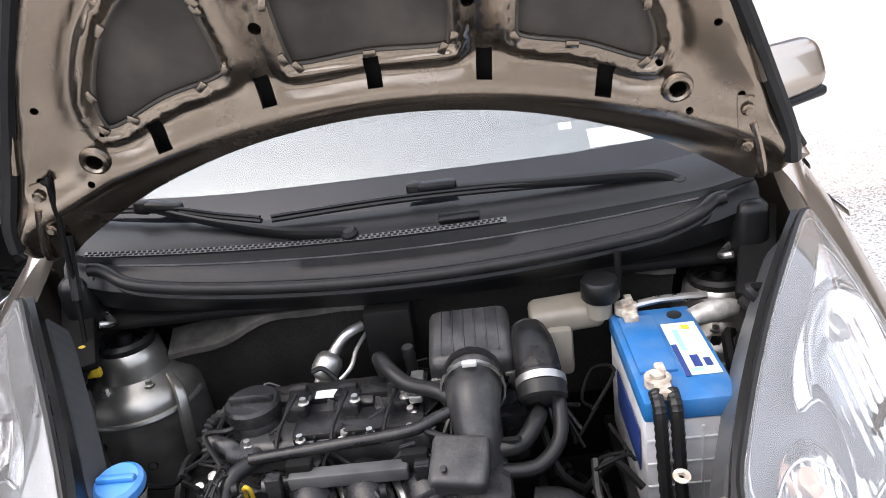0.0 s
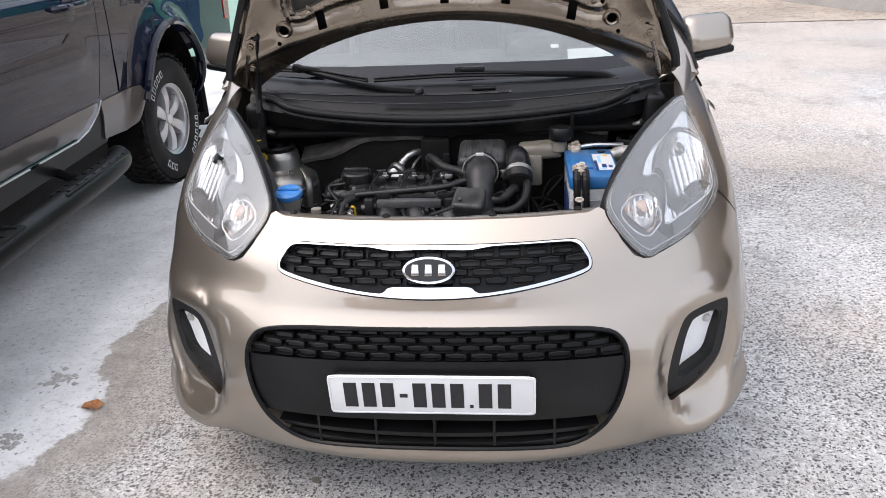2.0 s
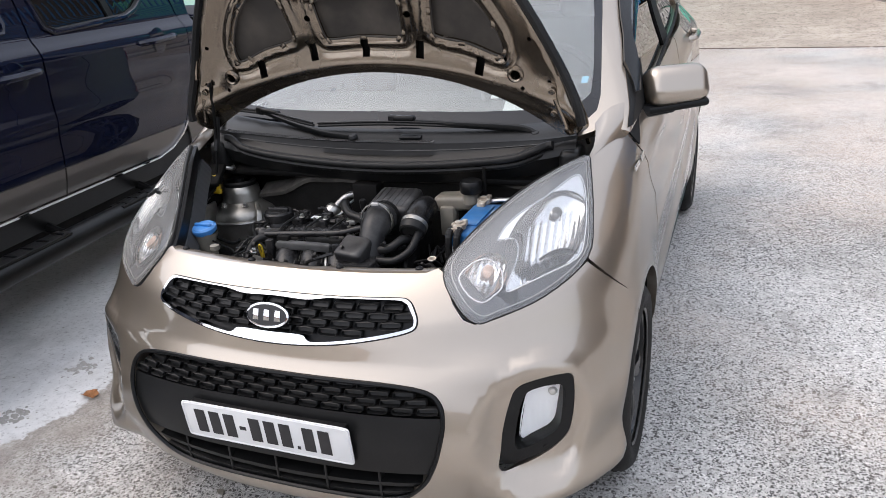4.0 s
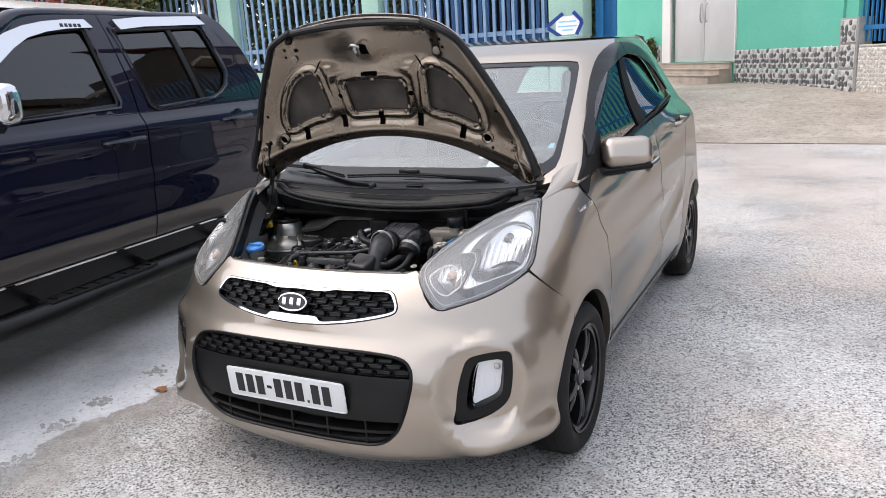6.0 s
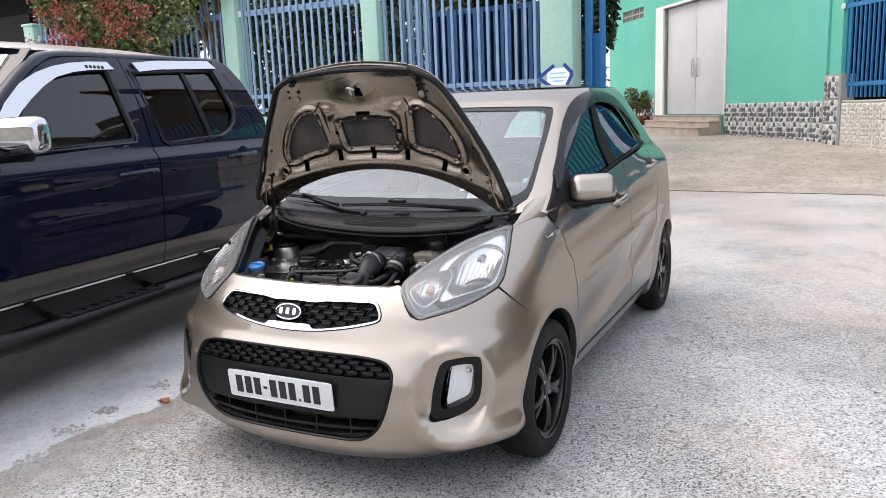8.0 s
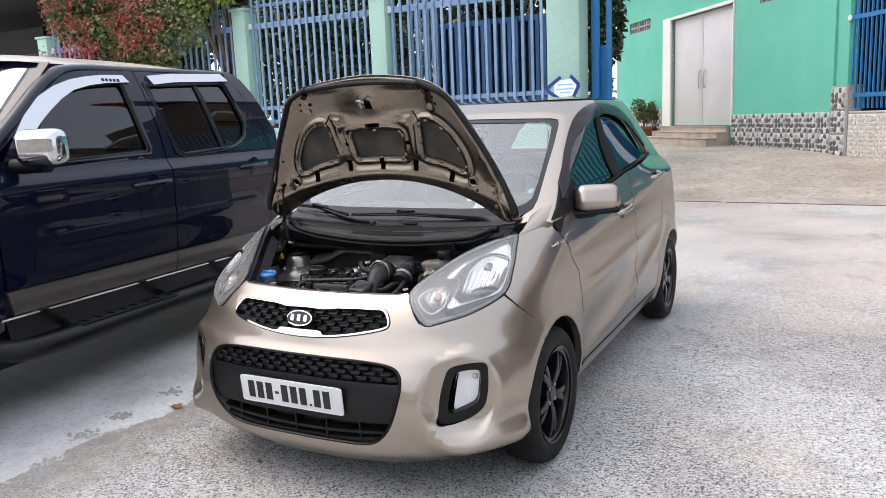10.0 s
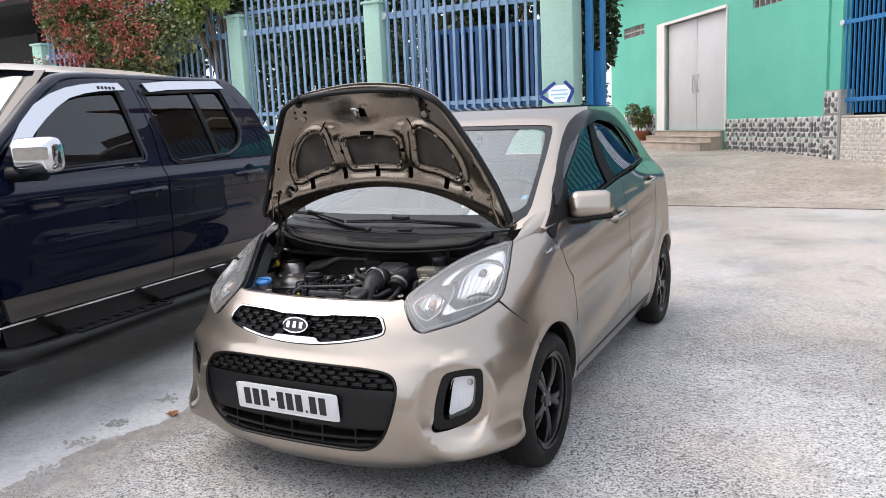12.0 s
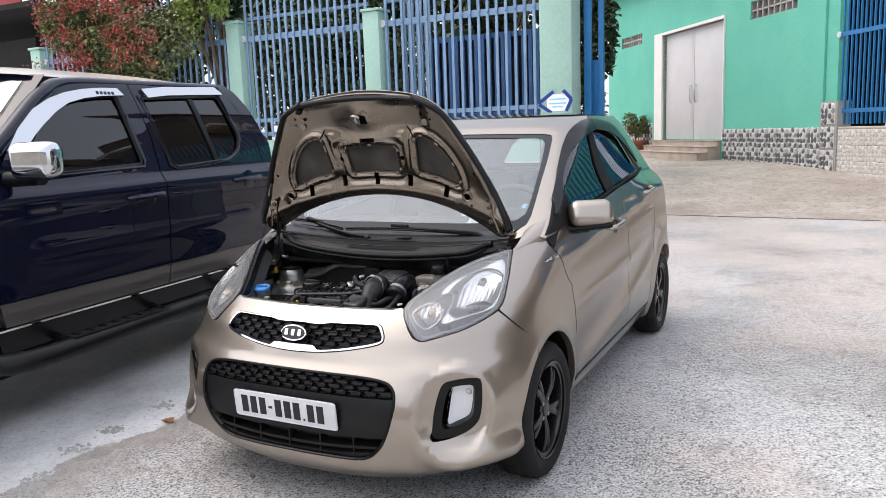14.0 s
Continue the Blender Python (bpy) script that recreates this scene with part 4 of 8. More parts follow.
def car_nose():
    # upper grille with its bright frame and oval badge
    grille = part("upper_grille", patch(nose_loop(GRILLE), [], lower_body, 0.03, offset=-0.019), PLASTIC_CLEAN, car, "black honeycomb grille")
    grille_cells("grille_cell", grille_mesh(GRILLE_IN + [(-x, z) for x, z in reversed(GRILLE_IN) if x > 0], 0.646, 0.735, 0.060, 0.0178, 0.0245, 0.0080, 0.014), grille)
    part("grille_frame", patch(nose_loop(GRILLE), [nose_loop(GRILLE_IN)], lower_body, 0.012, rim=0.02, offset=0.005), CHROME, grille, "bright chrome frame")
    part("frame_gap", tube([tuple(lower_body(a, z)) for a, z in nose_loop(GRILLE)], 0.0035, 6, 1, True), DARK_HOLE, grille)
    m = Matrix.Translation((0, 0.122, 0.694)) @ Matrix.Rotation(radians(90 - 24), 4, "X")
    oval = [(0.060 * math.cos(t), 0.0305 * math.sin(t)) for t in np.linspace(0, 2 * math.pi, 40, endpoint=False)]
    badge = part("badge", prism(oval, 0.012, m, 0.003), CHROME, car, "chrome-rimmed black oval badge")
    part("badge_face", prism([(x * 0.89, y * 0.83) for x, y in oval], 0.0135, m), BLACK_PAINT, badge)
    for x0 in (-0.030, 0.0, 0.030):
        part("badge_mark", prism([(x0 - 0.009, -0.013), (x0 + 0.009, -0.013), (x0 + 0.007, 0.013), (x0 - 0.007, 0.013)], 0.016, m, 0.001), CHROME, badge)
    # lower intake
    full = INTAKE + [(-x, z) for x, z in reversed(INTAKE) if x > 0]
    # black backing paints the shade behind the honeycomb
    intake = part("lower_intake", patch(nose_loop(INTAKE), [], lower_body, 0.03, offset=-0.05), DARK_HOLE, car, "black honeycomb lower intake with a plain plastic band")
    grille_cells("intake_cell", grille_mesh(full, 0.510, 0.570, 0.058, 0.0166, 0.0240, 0.0075, 0.014), intake)
    band = [on_front(x, z) for x, z in ((-0.436, 0.497), (-0.2, 0.500), (0, 0.501), (0.2, 0.500), (0.436, 0.497), (0.440, 0.455), (0.422, 0.385), (0.405, 0.355), (0.2, 0.350), (0, 0.350), (-0.2, 0.350), (-0.405, 0.355), (-0.422, 0.385), (-0.440, 0.455))]
    part("intake_band", patch(band, [], lower_body, 0.03, rim=0.03, offset=-0.006), PLASTIC, intake)
    lip = [on_front(x, z) for x, z in ((-0.385, 0.318), (0, 0.305), (0.385, 0.318), (0.37, 0.305), (0, 0.292), (-0.37, 0.305))]
    part("intake_bar", patch(lip, [], lower_body, 0.02, rim=0.04, offset=-0.010), PLASTIC, intake)
    foot = [on_front(x, z) for x, z in ((-0.36, 0.295), (-0.2, 0.281), (0, 0.279), (0.2, 0.281), (0.36, 0.295), (0.312, 0.266), (0.17, 0.262), (0, 0.262), (-0.17, 0.262), (-0.312, 0.266))]
    part("intake_foot", patch(foot, [], lower_body, 0.02, rim=0.05, offset=-0.004), PLASTIC, intake)
    for x in (-0.28, -0.14, 0.0, 0.14, 0.28):
        y = float(lower_body(*on_front(x, 0.31))[1])
        part("intake_rib", box((x, y + 0.035, 0.312), (0.007, 0.05, 0.085), 0.002), PLASTIC, intake)
    trim = [tuple(lower_body(a, z)) for a, z in nose_loop(INTAKE)]
    part("intake_edge", tube([(x, y - 0.001, z) for x, y, z in trim], 0.0055, 6, 1, True), PLASTIC_CLEAN, intake)
    # number plate
    m = Matrix.Translation((0, 0.034, 0.373)) @ Matrix.Rotation(radians(95), 4, "X")
    plate = part("number_plate", prism(rounded_loop(0, 0.054, 0.236, 0.0535, 22, 64), 0.004, m, 0.001), WHITE_PAINT, car, "white number plate with black characters")
    rim_line = [m @ Vector((x, y, 0.0042)) for x, y in rounded_loop(0, 0.054, 0.232, 0.0495, 22, 64)]
    part("plate_rim", tube(rim_line, 0.0016, 6, 1, True), WHITE_PAINT, plate)
    x = -0.200
    for width in (0.030, 0.030, 0.030, 0.018, 0.030, 0.030, 0.030, 0.008, 0.030, 0.030):
        tall = {0.018: 0.010, 0.008: 0.009}.get(width, 0.068)
        low = {0.018: 0.048, 0.008: 0.020}.get(width, 0.020)
        part("plate_bar", prism([(x, low), (x + width, low), (x + width, low + tall), (x, low + tall)], 0.0052, m), BLACK_PAINT, plate)
        x += width + 0.0128
    part("plate_holder", box((0, 0.045, 0.428), (0.44, 0.03, 0.09), 0.004), PLASTIC, plate)
    # fog lamps and headlamps
    for s in (1, -1):
        def surround(x, z):
            return np.stack([x, 0.192 + 0.70 * (x - 0.585), z], -1)

        def lens_plane(x, z):
            return np.stack([x, 0.232 + 0.50 * (x - 0.611) - 0.09 * (z - 0.521), z], -1)

        def bowl_fog(x, z):
            P = lens_plane(x, z)
            q = np.clip(1 - ((x - 0.628) / 0.065) ** 2 - ((z - 0.452) / 0.095) ** 2, 0, 1)
            P[..., 1] += 0.006 + 0.018 * np.sqrt(q) + 0.0012 * np.abs(np.sin(x * 260)) * (z < 0.47)
            return P
        lamp = part("fog_lamp", flipped(patch(smooth2(FOG), [smooth2(FOG_LAMP)], surround, 0.012, rim=0.055), s), PLASTIC, car, "fog lamp in a black plastic surround")
        g = part("fog_lens", flipped(patch(smooth2(FOG_LAMP), [], lens_plane, 0.014, rim=0.01, offset=0.012), s), LENS_CLEAR, lamp)
        g.visible_shadow = False
        part("fog_reflector", flipped(patch(smooth2(FOG_LAMP), [], bowl_fog, 0.005), s), FOG_GLARE, lamp)
        P = lens_plane(0.648, 0.500)
        part("fog_bulb", lathe([(0, 0.016), (0.008, 0.012), (0.011, 0), (0.014, -0.003), (0.014, -0.02)], 12, axis_matrix((s * P[0], P[1] + 0.02, P[2]), (0.3 * s, -1, 0))), STEEL, lamp)
        P = surround(0.640, 0.366)
        part("screw", lathe([(0, 0.002), (0.005, 0.002), (0.0055, 0)], 10, axis_matrix((s * P[0], P[1] - 0.001, P[2]), (0.6 * s, -0.8, 0))), DARK_HOLE, lamp)

        outline = [on_front(*p) for p in smooth2(LAMP, 4)]
        lamp = part("headlamp", flipped(patch(outline, [], lower_body, 0.02, rim=0.05, offset=-0.055), s), LAMP_GREY, car, "long almond headlamp behind a hazy clear cover")
        g = part("lamp_cover", flipped(patch(outline, [], lower_body, 0.018, rim=0.03, offset=0.006), s), LENS, lamp)
        g.visible_shadow = False

        def bowl(cx, cz, rx, rz, depth, tilt=0.0):
            def lift(a, z):
                P = lower_body(a, z)
                u, v = (np.abs(P[..., 0]) - cx), (z - cz)
                u, v = u * math.cos(tilt) + v * math.sin(tilt), v * math.cos(tilt) - u * math.sin(tilt)
                q = np.clip(1 - (u / rx) ** 2 - (v / rz) ** 2, 0, 1)
                P[..., 1] += 0.022 + depth * np.sqrt(q) + 0.0022 * np.abs(np.sin(u * 210)) * ease((0.02 - v) / 0.01) * ease((0.055 - np.abs(u)) / 0.01)
                return P
            return lift
        big = [(0.497, 0.819), (0.505, 0.842), (0.529, 0.862), (0.570, 0.880), (0.600, 0.898), (0.629, 0.911), (0.650, 0.893), (0.668, 0.850), (0.678, 0.800), (0.672, 0.766), (0.615, 0.750), (0.570, 0.738), (0.538, 0.732), (0.547, 0.775), (0.545, 0.802), (0.529, 0.820)]
        part("main_reflector", flipped(patch([on_front(*p) for p in smooth2(big, 3)], [], bowl(0.600, 0.812, 0.078, 0.072, 0.050, 0.15), 0.005), s), REFLECTOR, lamp)
        small = [(0.435, 0.764), (0.446, 0.782), (0.470, 0.793), (0.496, 0.790), (0.522, 0.771), (0.530, 0.743), (0.516, 0.729), (0.494, 0.718), (0.462, 0.734)]
        small = smooth2(small, 3)
        for ring, dep in ((smooth2(big, 3), 0.016), (small, 0.010)):
            rim_line = [tuple(lower_body(*on_front(*p))) for p in ring]
            part("reflector_rim", tube([(s * x, y + dep, z) for x, y, z in rim_line], 0.0022, 6, 1, True), REFLECTOR, lamp)
        arc = [tuple(lower_body(*on_front(0.600 + 0.080 * math.cos(q), 0.812 + 0.068 * math.sin(q)))) for q in np.linspace(0.1, 3.0, 16)]
        part("bowl_rim", tube([(s * x, y + 0.018, z) for x, y, z in arc], 0.0026, 6, 2), REFLECTOR, lamp)
        inner_edge = [tuple(lower_body(*on_front(0.553 + (x - 0.553) * 0.93, 0.812 + (z - 0.812) * 0.93))) for x, z in smooth2(LAMP, 4)]
        part("bezel_edge", tube([(s * x, y + 0.012, z) for x, y, z in inner_edge], 0.0014, 6, 1, True), ALLOY, lamp)
        part("side_reflector", flipped(patch([on_front(*p) for p in small], [], bowl(0.485, 0.757, 0.050, 0.040, 0.040), 0.005), s), REFLECTOR, lamp)
        shade = [tuple(lower_body(*on_front(*p))) for p in ((0.593, 0.775), (0.621, 0.782), (0.649, 0.780), (0.668, 0.771))]
        part("lamp_shade", tube([(s * x, y + 0.024, z) for x, y, z in shade], [0.003, 0.007, 0.008, 0.003], 8, 5), PLASTIC, lamp)
        for cx, cz, size, material in ((0.601, 0.838, 0.014, STEEL), (0.485, 0.755, 0.013, AMBER)):
            P = lower_body(*on_front(cx, cz))
            part("lamp_bulb", lathe([(0, size * 1.8), (size * 0.7, size * 1.4), (size, 0), (size, -0.03)], 14, axis_matrix((s * P[0], P[1] + 0.055, P[2]), (0.2 * s, -1, 0.25))), material, lamp)
        gasket = [tuple(lower_body(a, z)) for a, z in outline]
        part("lamp_gasket", tube([(s * x, y + 0.004, z) for x, y, z in gasket], 0.006, 6, 1, True), RUBBER, lamp)
        top = [tuple(lower_body(*on_front(x, z))) for x, z in ((0.398, 0.782), (0.435, 0.837), (0.505, 0.895), (0.575, 0.930), (0.640, 0.946))]
        side_wall = []
        for x, y, z in curve(top, 5):
            side_wall += [(s * (x - 0.004), y + 0.006, z - 0.002), (s * (x - 0.012), y + 0.012, z - 0.005), (s * (x - 0.018), y + 0.024, z - 0.14)]
        k = len(side_wall) // 3
        part("lamp_housing", (side_wall, [(i * 3 + j, i * 3 + j + 1, i * 3 + j + 4, i * 3 + j + 3) for i in range(k - 1) for j in range(2)], None), PLASTIC, lamp)


def wheel(hub, s, parent, radius, width, rim_r, tyre_mat, rim_mat, spokes, name="wheel", twin=True, lugs=4):
    """A wheel that faces +x (s = 1) or -x."""
    m = Matrix.Translation(hub) @ Matrix.Rotation(radians(90 * s), 4, "Y")
    w = width / 2
    R = radius
    side = R - rim_r
    prof = [(rim_r - 0.006, -w * 0.80), (rim_r + 0.012, -w * 0.92), (rim_r + side * 0.45, -w * 1.02), (R - 0.020, -w * 0.92), (R - 0.004, -w * 0.70), (R, -w * 0.3), (R, w * 0.3), (R - 0.004, w * 0.70),
            (R - 0.020, w * 0.92), (rim_r + side * 0.62, w * 1.01), (rim_r + side * 0.45, w * 1.03), (rim_r + 0.014, w * 0.95), (rim_r - 0.006, w * 0.80)]
    tyre_ob = part(name, lathe(prof, 64, m), tyre_mat, parent, "black road tyre on its alloy wheel")
    # tread grooves
    for h in (-0.45, 0.0, 0.45):
        part("tread_groove", lathe([(R + 0.0006, h * w - 0.004), (R + 0.0012, h * w), (R + 0.0006, h * w + 0.004)], 64, m), DARK_HOLE, tyre_ob)
    barrel = [(rim_r - 0.004, w * 0.90), (rim_r + 0.004, w * 0.94), (rim_r + 0.003, w * 0.86), (rim_r - 0.018, w * 0.80), (rim_r - 0.03, w * 0.2), (rim_r - 0.03, -w * 0.6), (0.05, -w * 0.62), (0.0, -w * 0.62)]
    part("rim", lathe(barrel, 48, m), rim_mat, tyre_ob)
    for k in range(spokes):
        base = 2 * math.pi * k / spokes
        for t in ((-0.16, 0.16) if twin else (0.0,)):
            a = base + t
            out = (math.cos(a), math.sin(a))
            inn = (math.cos(base + t * 0.35), math.sin(base + t * 0.35))
            r0, r1 = 0.035, rim_r - 0.012
            wid0, wid1 = (0.014, 0.017) if twin else (0.026, 0.042)
            bm = bmesh.new()
            rows = []
            for f in np.linspace(0, 1, 5):
                r = r0 + (r1 - r0) * f
                dx, dy = inn[0] + (out[0] - inn[0]) * f, inn[1] + (out[1] - inn[1]) * f
                q = math.hypot(dx, dy)
                dx, dy = dx / q, dy / q
                hw = wid0 + (wid1 - wid0) * f
                face = w * (0.62 + 0.18 * math.sin(math.pi * min(f * 0.8 + 0.1, 1)))
                row = []
                for u, h in ((-1.0, face - 0.035), (-0.9, face - 0.004), (-0.5, face), (0.5, face), (0.9, face - 0.004), (1.0, face - 0.035)):
                    row.append(bm.verts.new((r * dx - u * hw * dy, r * dy + u * hw * dx, h)))
                rows.append(row)
            for ra, rb in zip(rows, rows[1:]):
                for i in range(5):
                    bm.faces.new((ra[i], rb[i], rb[i + 1], ra[i + 1]))
            part("spoke", moved(bm, m), rim_mat, tyre_ob)
    part("hub_cap", lathe([(0.055, w * 0.35), (0.052, w * 0.62), (0.034, w * 0.66), (0.030, w * 0.74), (0.0, w * 0.76)], 24, m), rim_mat, tyre_ob)
    for k in range(lugs):
        a = 2 * math.pi * (k + 0.5) / lugs
        part("lug_nut", lathe([(0.009, w * 0.5), (0.009, w * 0.72), (0.0, w * 0.74)], 6, m @ Matrix.Translation((0.043 * math.cos(a), 0.043 * math.sin(a), 0))), STEEL, tyre_ob)
    return tyre_ob


def car_fittings():
    for s in (1, -1):
        for hy in (HUB_F, HUB_R):
            wheel((s * (HUB_X - (0.064 if hy == HUB_F else 0.074)), hy, HUB_Z), s, car, 0.281, 0.176, 0.196, TYRE, ALLOY_BLACK, 5)
            r = ARCH_F if hy == HUB_F else ARCH_R
            liner = []
            for q in np.linspace(-2, 182, 30):
                y, z = hy + (r + 0.005) * math.cos(radians(q)), HUB_Z + (r + 0.005) * math.sin(radians(q))
                liner += [(s * (0.785 - 0.12 * ease((y - 3.15) / 0.35)), y, z), (s * 0.52, y, z)]
            part("wheel_arch_liner", (liner, [(2 * i, 2 * i + 1, 2 * i + 3, 2 * i + 2) for i in range(29)], None), PLASTIC, car)
        # door mirror
        mir = part("door_mirror", moved(box((0, 0, 0), (0.205, 0.118, 0.126), 0.044, 6), Matrix.Translation((s * 0.814, 1.272, 1.030)) @ Matrix.Rotation(radians(30 * s), 4, "Z") @ Matrix.Rotation(radians(-22), 4, "X")), PAINT, car)
        part("mirror_foot", joined(box((s * 0.814, 1.268, 0.974), (0.20, 0.10, 0.026), 0.012, 3, Matrix.Rotation(radians(24 * s), 4, "Z") @ Matrix.Rotation(radians(-5 * s), 4, "Y")),
                                   tube([(s * 0.705, 1.165, 0.972), (s * 0.745, 1.21, 0.965), (s * 0.81, 1.255, 0.970)], 0.022, 8)), PLASTIC_CLEAN, mir)
        part("mirror_glass", box((s * 0.792, 1.327, 1.030), (0.15, 0.004, 0.08), 0.001, 1, Matrix.Rotation(radians(24 * s), 4, "Z")), CHROME, mir)
        for y, z in ((1.905, 0.905), (2.77, 1.015)):
            P = body(*on_side(y, z))
            handle = part("door_handle", tube([(s * (P[0] - 0.005), y - 0.10, z - 0.012), (s * (P[0] + 0.026), y - 0.075, z - 0.006), (s * (P[0] + 0.032), y, z), (s * (P[0] + 0.028), y + 0.07, z + 0.006), (s * (P[0] - 0.005), y + 0.095, z + 0.01)], 0.013, 8, 5, flat=1.0), PAINT, car)
            part("handle_cup", lathe([(0.0, -0.002), (0.040, 0.001), (0.046, 0.002)], 20, axis_matrix((s * P[0], y - 0.01, z - 0.004), (s, 0, 0.1))), PLASTIC_CLEAN, handle)
        P = body(*on_side(0.87, 0.885))
        emblem = part("fender_emblem", moved(box((0, 0, 0), (0.085, 0.014, 0.003), 0.001), Matrix.Translation((s * (P[0] + 0.003), 0.845, 0.889)) @ Matrix.Rotation(radians(90 * s), 4, "Z") @ Matrix.Rotation(radians(75), 4, "X")), CHROME, car)
        part("emblem_mark", moved(box((0, 0, 0), (0.06, 0.016, 0.003), 0.001), Matrix.Translation((s * (P[0] + 0.004), 0.945, 0.888)) @ Matrix.Rotation(radians(90 * s), 4, "Z") @ Matrix.Rotation(radians(75), 4, "X")), STEEL, emblem)
        part("tail_lamp", flipped(patch([on_side(3.42, 1.10), on_side(3.50, 1.10), (1.5 + SIDE, 1.08), (1.45 + SIDE, 0.85), on_side(3.50, 0.83), on_side(3.42, 0.98)], [], body, 0.03, rim=0.01, offset=0.006), s), mat("red_lamp_cover", (0.35, 0.01, 0.01), 0.1, coat=0.8) if s > 0 else bpy.data.materials["red_lamp_cover"], car)
    part("underbody", box((0, 1.9, 0.27), (1.36, 3.0, 0.10), 0.02), BAY_DARK, car)
    part("cabin_floor", box((0, 2.3, 0.40), (1.40, 2.3, 0.06), 0.02), INTERIOR, car)
    part("bulkhead", box((0, 1.08, 0.66), (1.40, 0.03, 0.50), 0.01), INTERIOR, car)
    # cabin furniture behind the glass
    dash = part("dashboard", box((0, 1.30, 0.86), (1.36, 0.46, 0.24), 0.06, 4), INTERIOR, car)
    part("instrument_hood", moved(box((0, 0, 0), (0.36, 0.22, 0.08), 0.035, 4), Matrix.Translation((0.34, 1.38, 0.995))), INTERIOR, dash)
    wheel_line = [(0.34 + 0.18 * math.cos(t), 1.60 - 0.07 * math.sin(t), 0.97 + 0.165 * math.sin(t)) for t in np.linspace(0, 2 * math.pi, 28, endpoint=False)]
    steer = part("steering_wheel", tube(wheel_line, 0.015, 8, 1, True), INTERIOR, car)
    part("wheel_boss", joined(box((0.34, 1.58, 0.96), (0.12, 0.05, 0.10), 0.02), box((0.34, 1.60, 0.97), (0.34, 0.02, 0.03), 0.008)), INTERIOR, steer)
    for x in (-0.34, 0.34):
        seat = part("seat", moved(box((0, 0, 0), (0.48, 0.16, 0.62), 0.06, 4), Matrix.Translation((x, 2.20, 0.86)) @ Matrix.Rotation(radians(-16), 4, "X")), FABRIC, car)
        part("headrest", moved(box((0, 0, 0), (0.25, 0.10, 0.18), 0.04, 4), Matrix.Translation((x, 2.32, 1.25)) @ Matrix.Rotation(radians(-12), 4, "X")), FABRIC, seat)
        part("seat_cushion", box((x, 1.98, 0.60), (0.48, 0.5, 0.16), 0.05, 3), FABRIC, seat)
    part("rear_seat", moved(box((0, 0, 0), (1.20, 0.16, 0.55), 0.05, 3), Matrix.Translation((0, 2.95, 0.86)) @ Matrix.Rotation(radians(-16), 4, "X")), FABRIC, car)
    part("inner_mirror", box((0, 1.66, 1.335), (0.22, 0.02, 0.06), 0.012, 3), PLASTIC_CLEAN, car)


car_shell()
car_cabin()
car_nose()
car_fittings()

# ---- the open bonnet ----
HINGE, HOOD_UP, HOOD_OUT = np.array((0, 0.885, 0.965)), np.array((0, -0.313, 0.9498)), np.array((0, -0.9498, -0.313))
HOOD = [(0, 0.690), (0.20, 0.676), (0.30, 0.655), (0.372, 0.618), (0.415, 0.570), (0.475, 0.470), (0.535, 0.355), (0.590, 0.235), (0.625, 0.150), (0.640, 0.095),
        (0.628, 0.070), (0.600, 0.060), (0.575, 0.052), (0.520, 0.085), (0.400, 0.142), (0.250, 0.186), (0.120, 0.206), (0, 0.212)]


def hood_surface(inward):
    """The bonnet's own x and height carried into space; it bows with its sides and tip towards the camera's side."""
    def lift(x, b):
        x, b = np.broadcast_arrays(np.asarray(x, float), np.asarray(b, float))
        d = 0.075 * (x / 0.55) ** 2 + 0.035 * (b / 0.69) ** 3 + inward(x, b)
        return HINGE + x[..., None] * np.array((1.0, 0, 0)) + b[..., None] * HOOD_UP + d[..., None] * HOOD_OUT
    return lift


PAD_C = [(-0.118, 0.437), (0, 0.445), (0.118, 0.437), (0.128, 0.42), (0.122, 0.335), (0.105, 0.320), (0, 0.325), (-0.105, 0.320), (-0.122, 0.335), (-0.128, 0.42)]
PAD_S = [(0.236, 0.468), (0.262, 0.484), (0.315, 0.468), (0.372, 0.412), (0.412, 0.335), (0.418, 0.285), (0.400, 0.276), (0.320, 0.305), (0.235, 0.322), (0.222, 0.345), (0.232, 0.43)]


def pad_distance(x, b):
    """How far a point of the bonnet lies outside the nearest pad's edge."""
    P = np.stack([np.ravel(x), np.ravel(b)], 1)
    best = np.full(len(P), 9.0)
    for pad in (smooth2(PAD_C, 3), smooth2(PAD_S, 3), [(-u, v) for u, v in smooth2(PAD_S, 3)]):
        A = np.array(pad)
        D = np.roll(A, -1, axis=0) - A
        for p, e in zip(A, D):
            t = np.clip(((P - p) @ e) / (e @ e + 1e-12), 0, 1)
            best = np.minimum(best, np.hypot(*(P - p - t[:, None] * e).T))
    return best.reshape(np.shape(x))


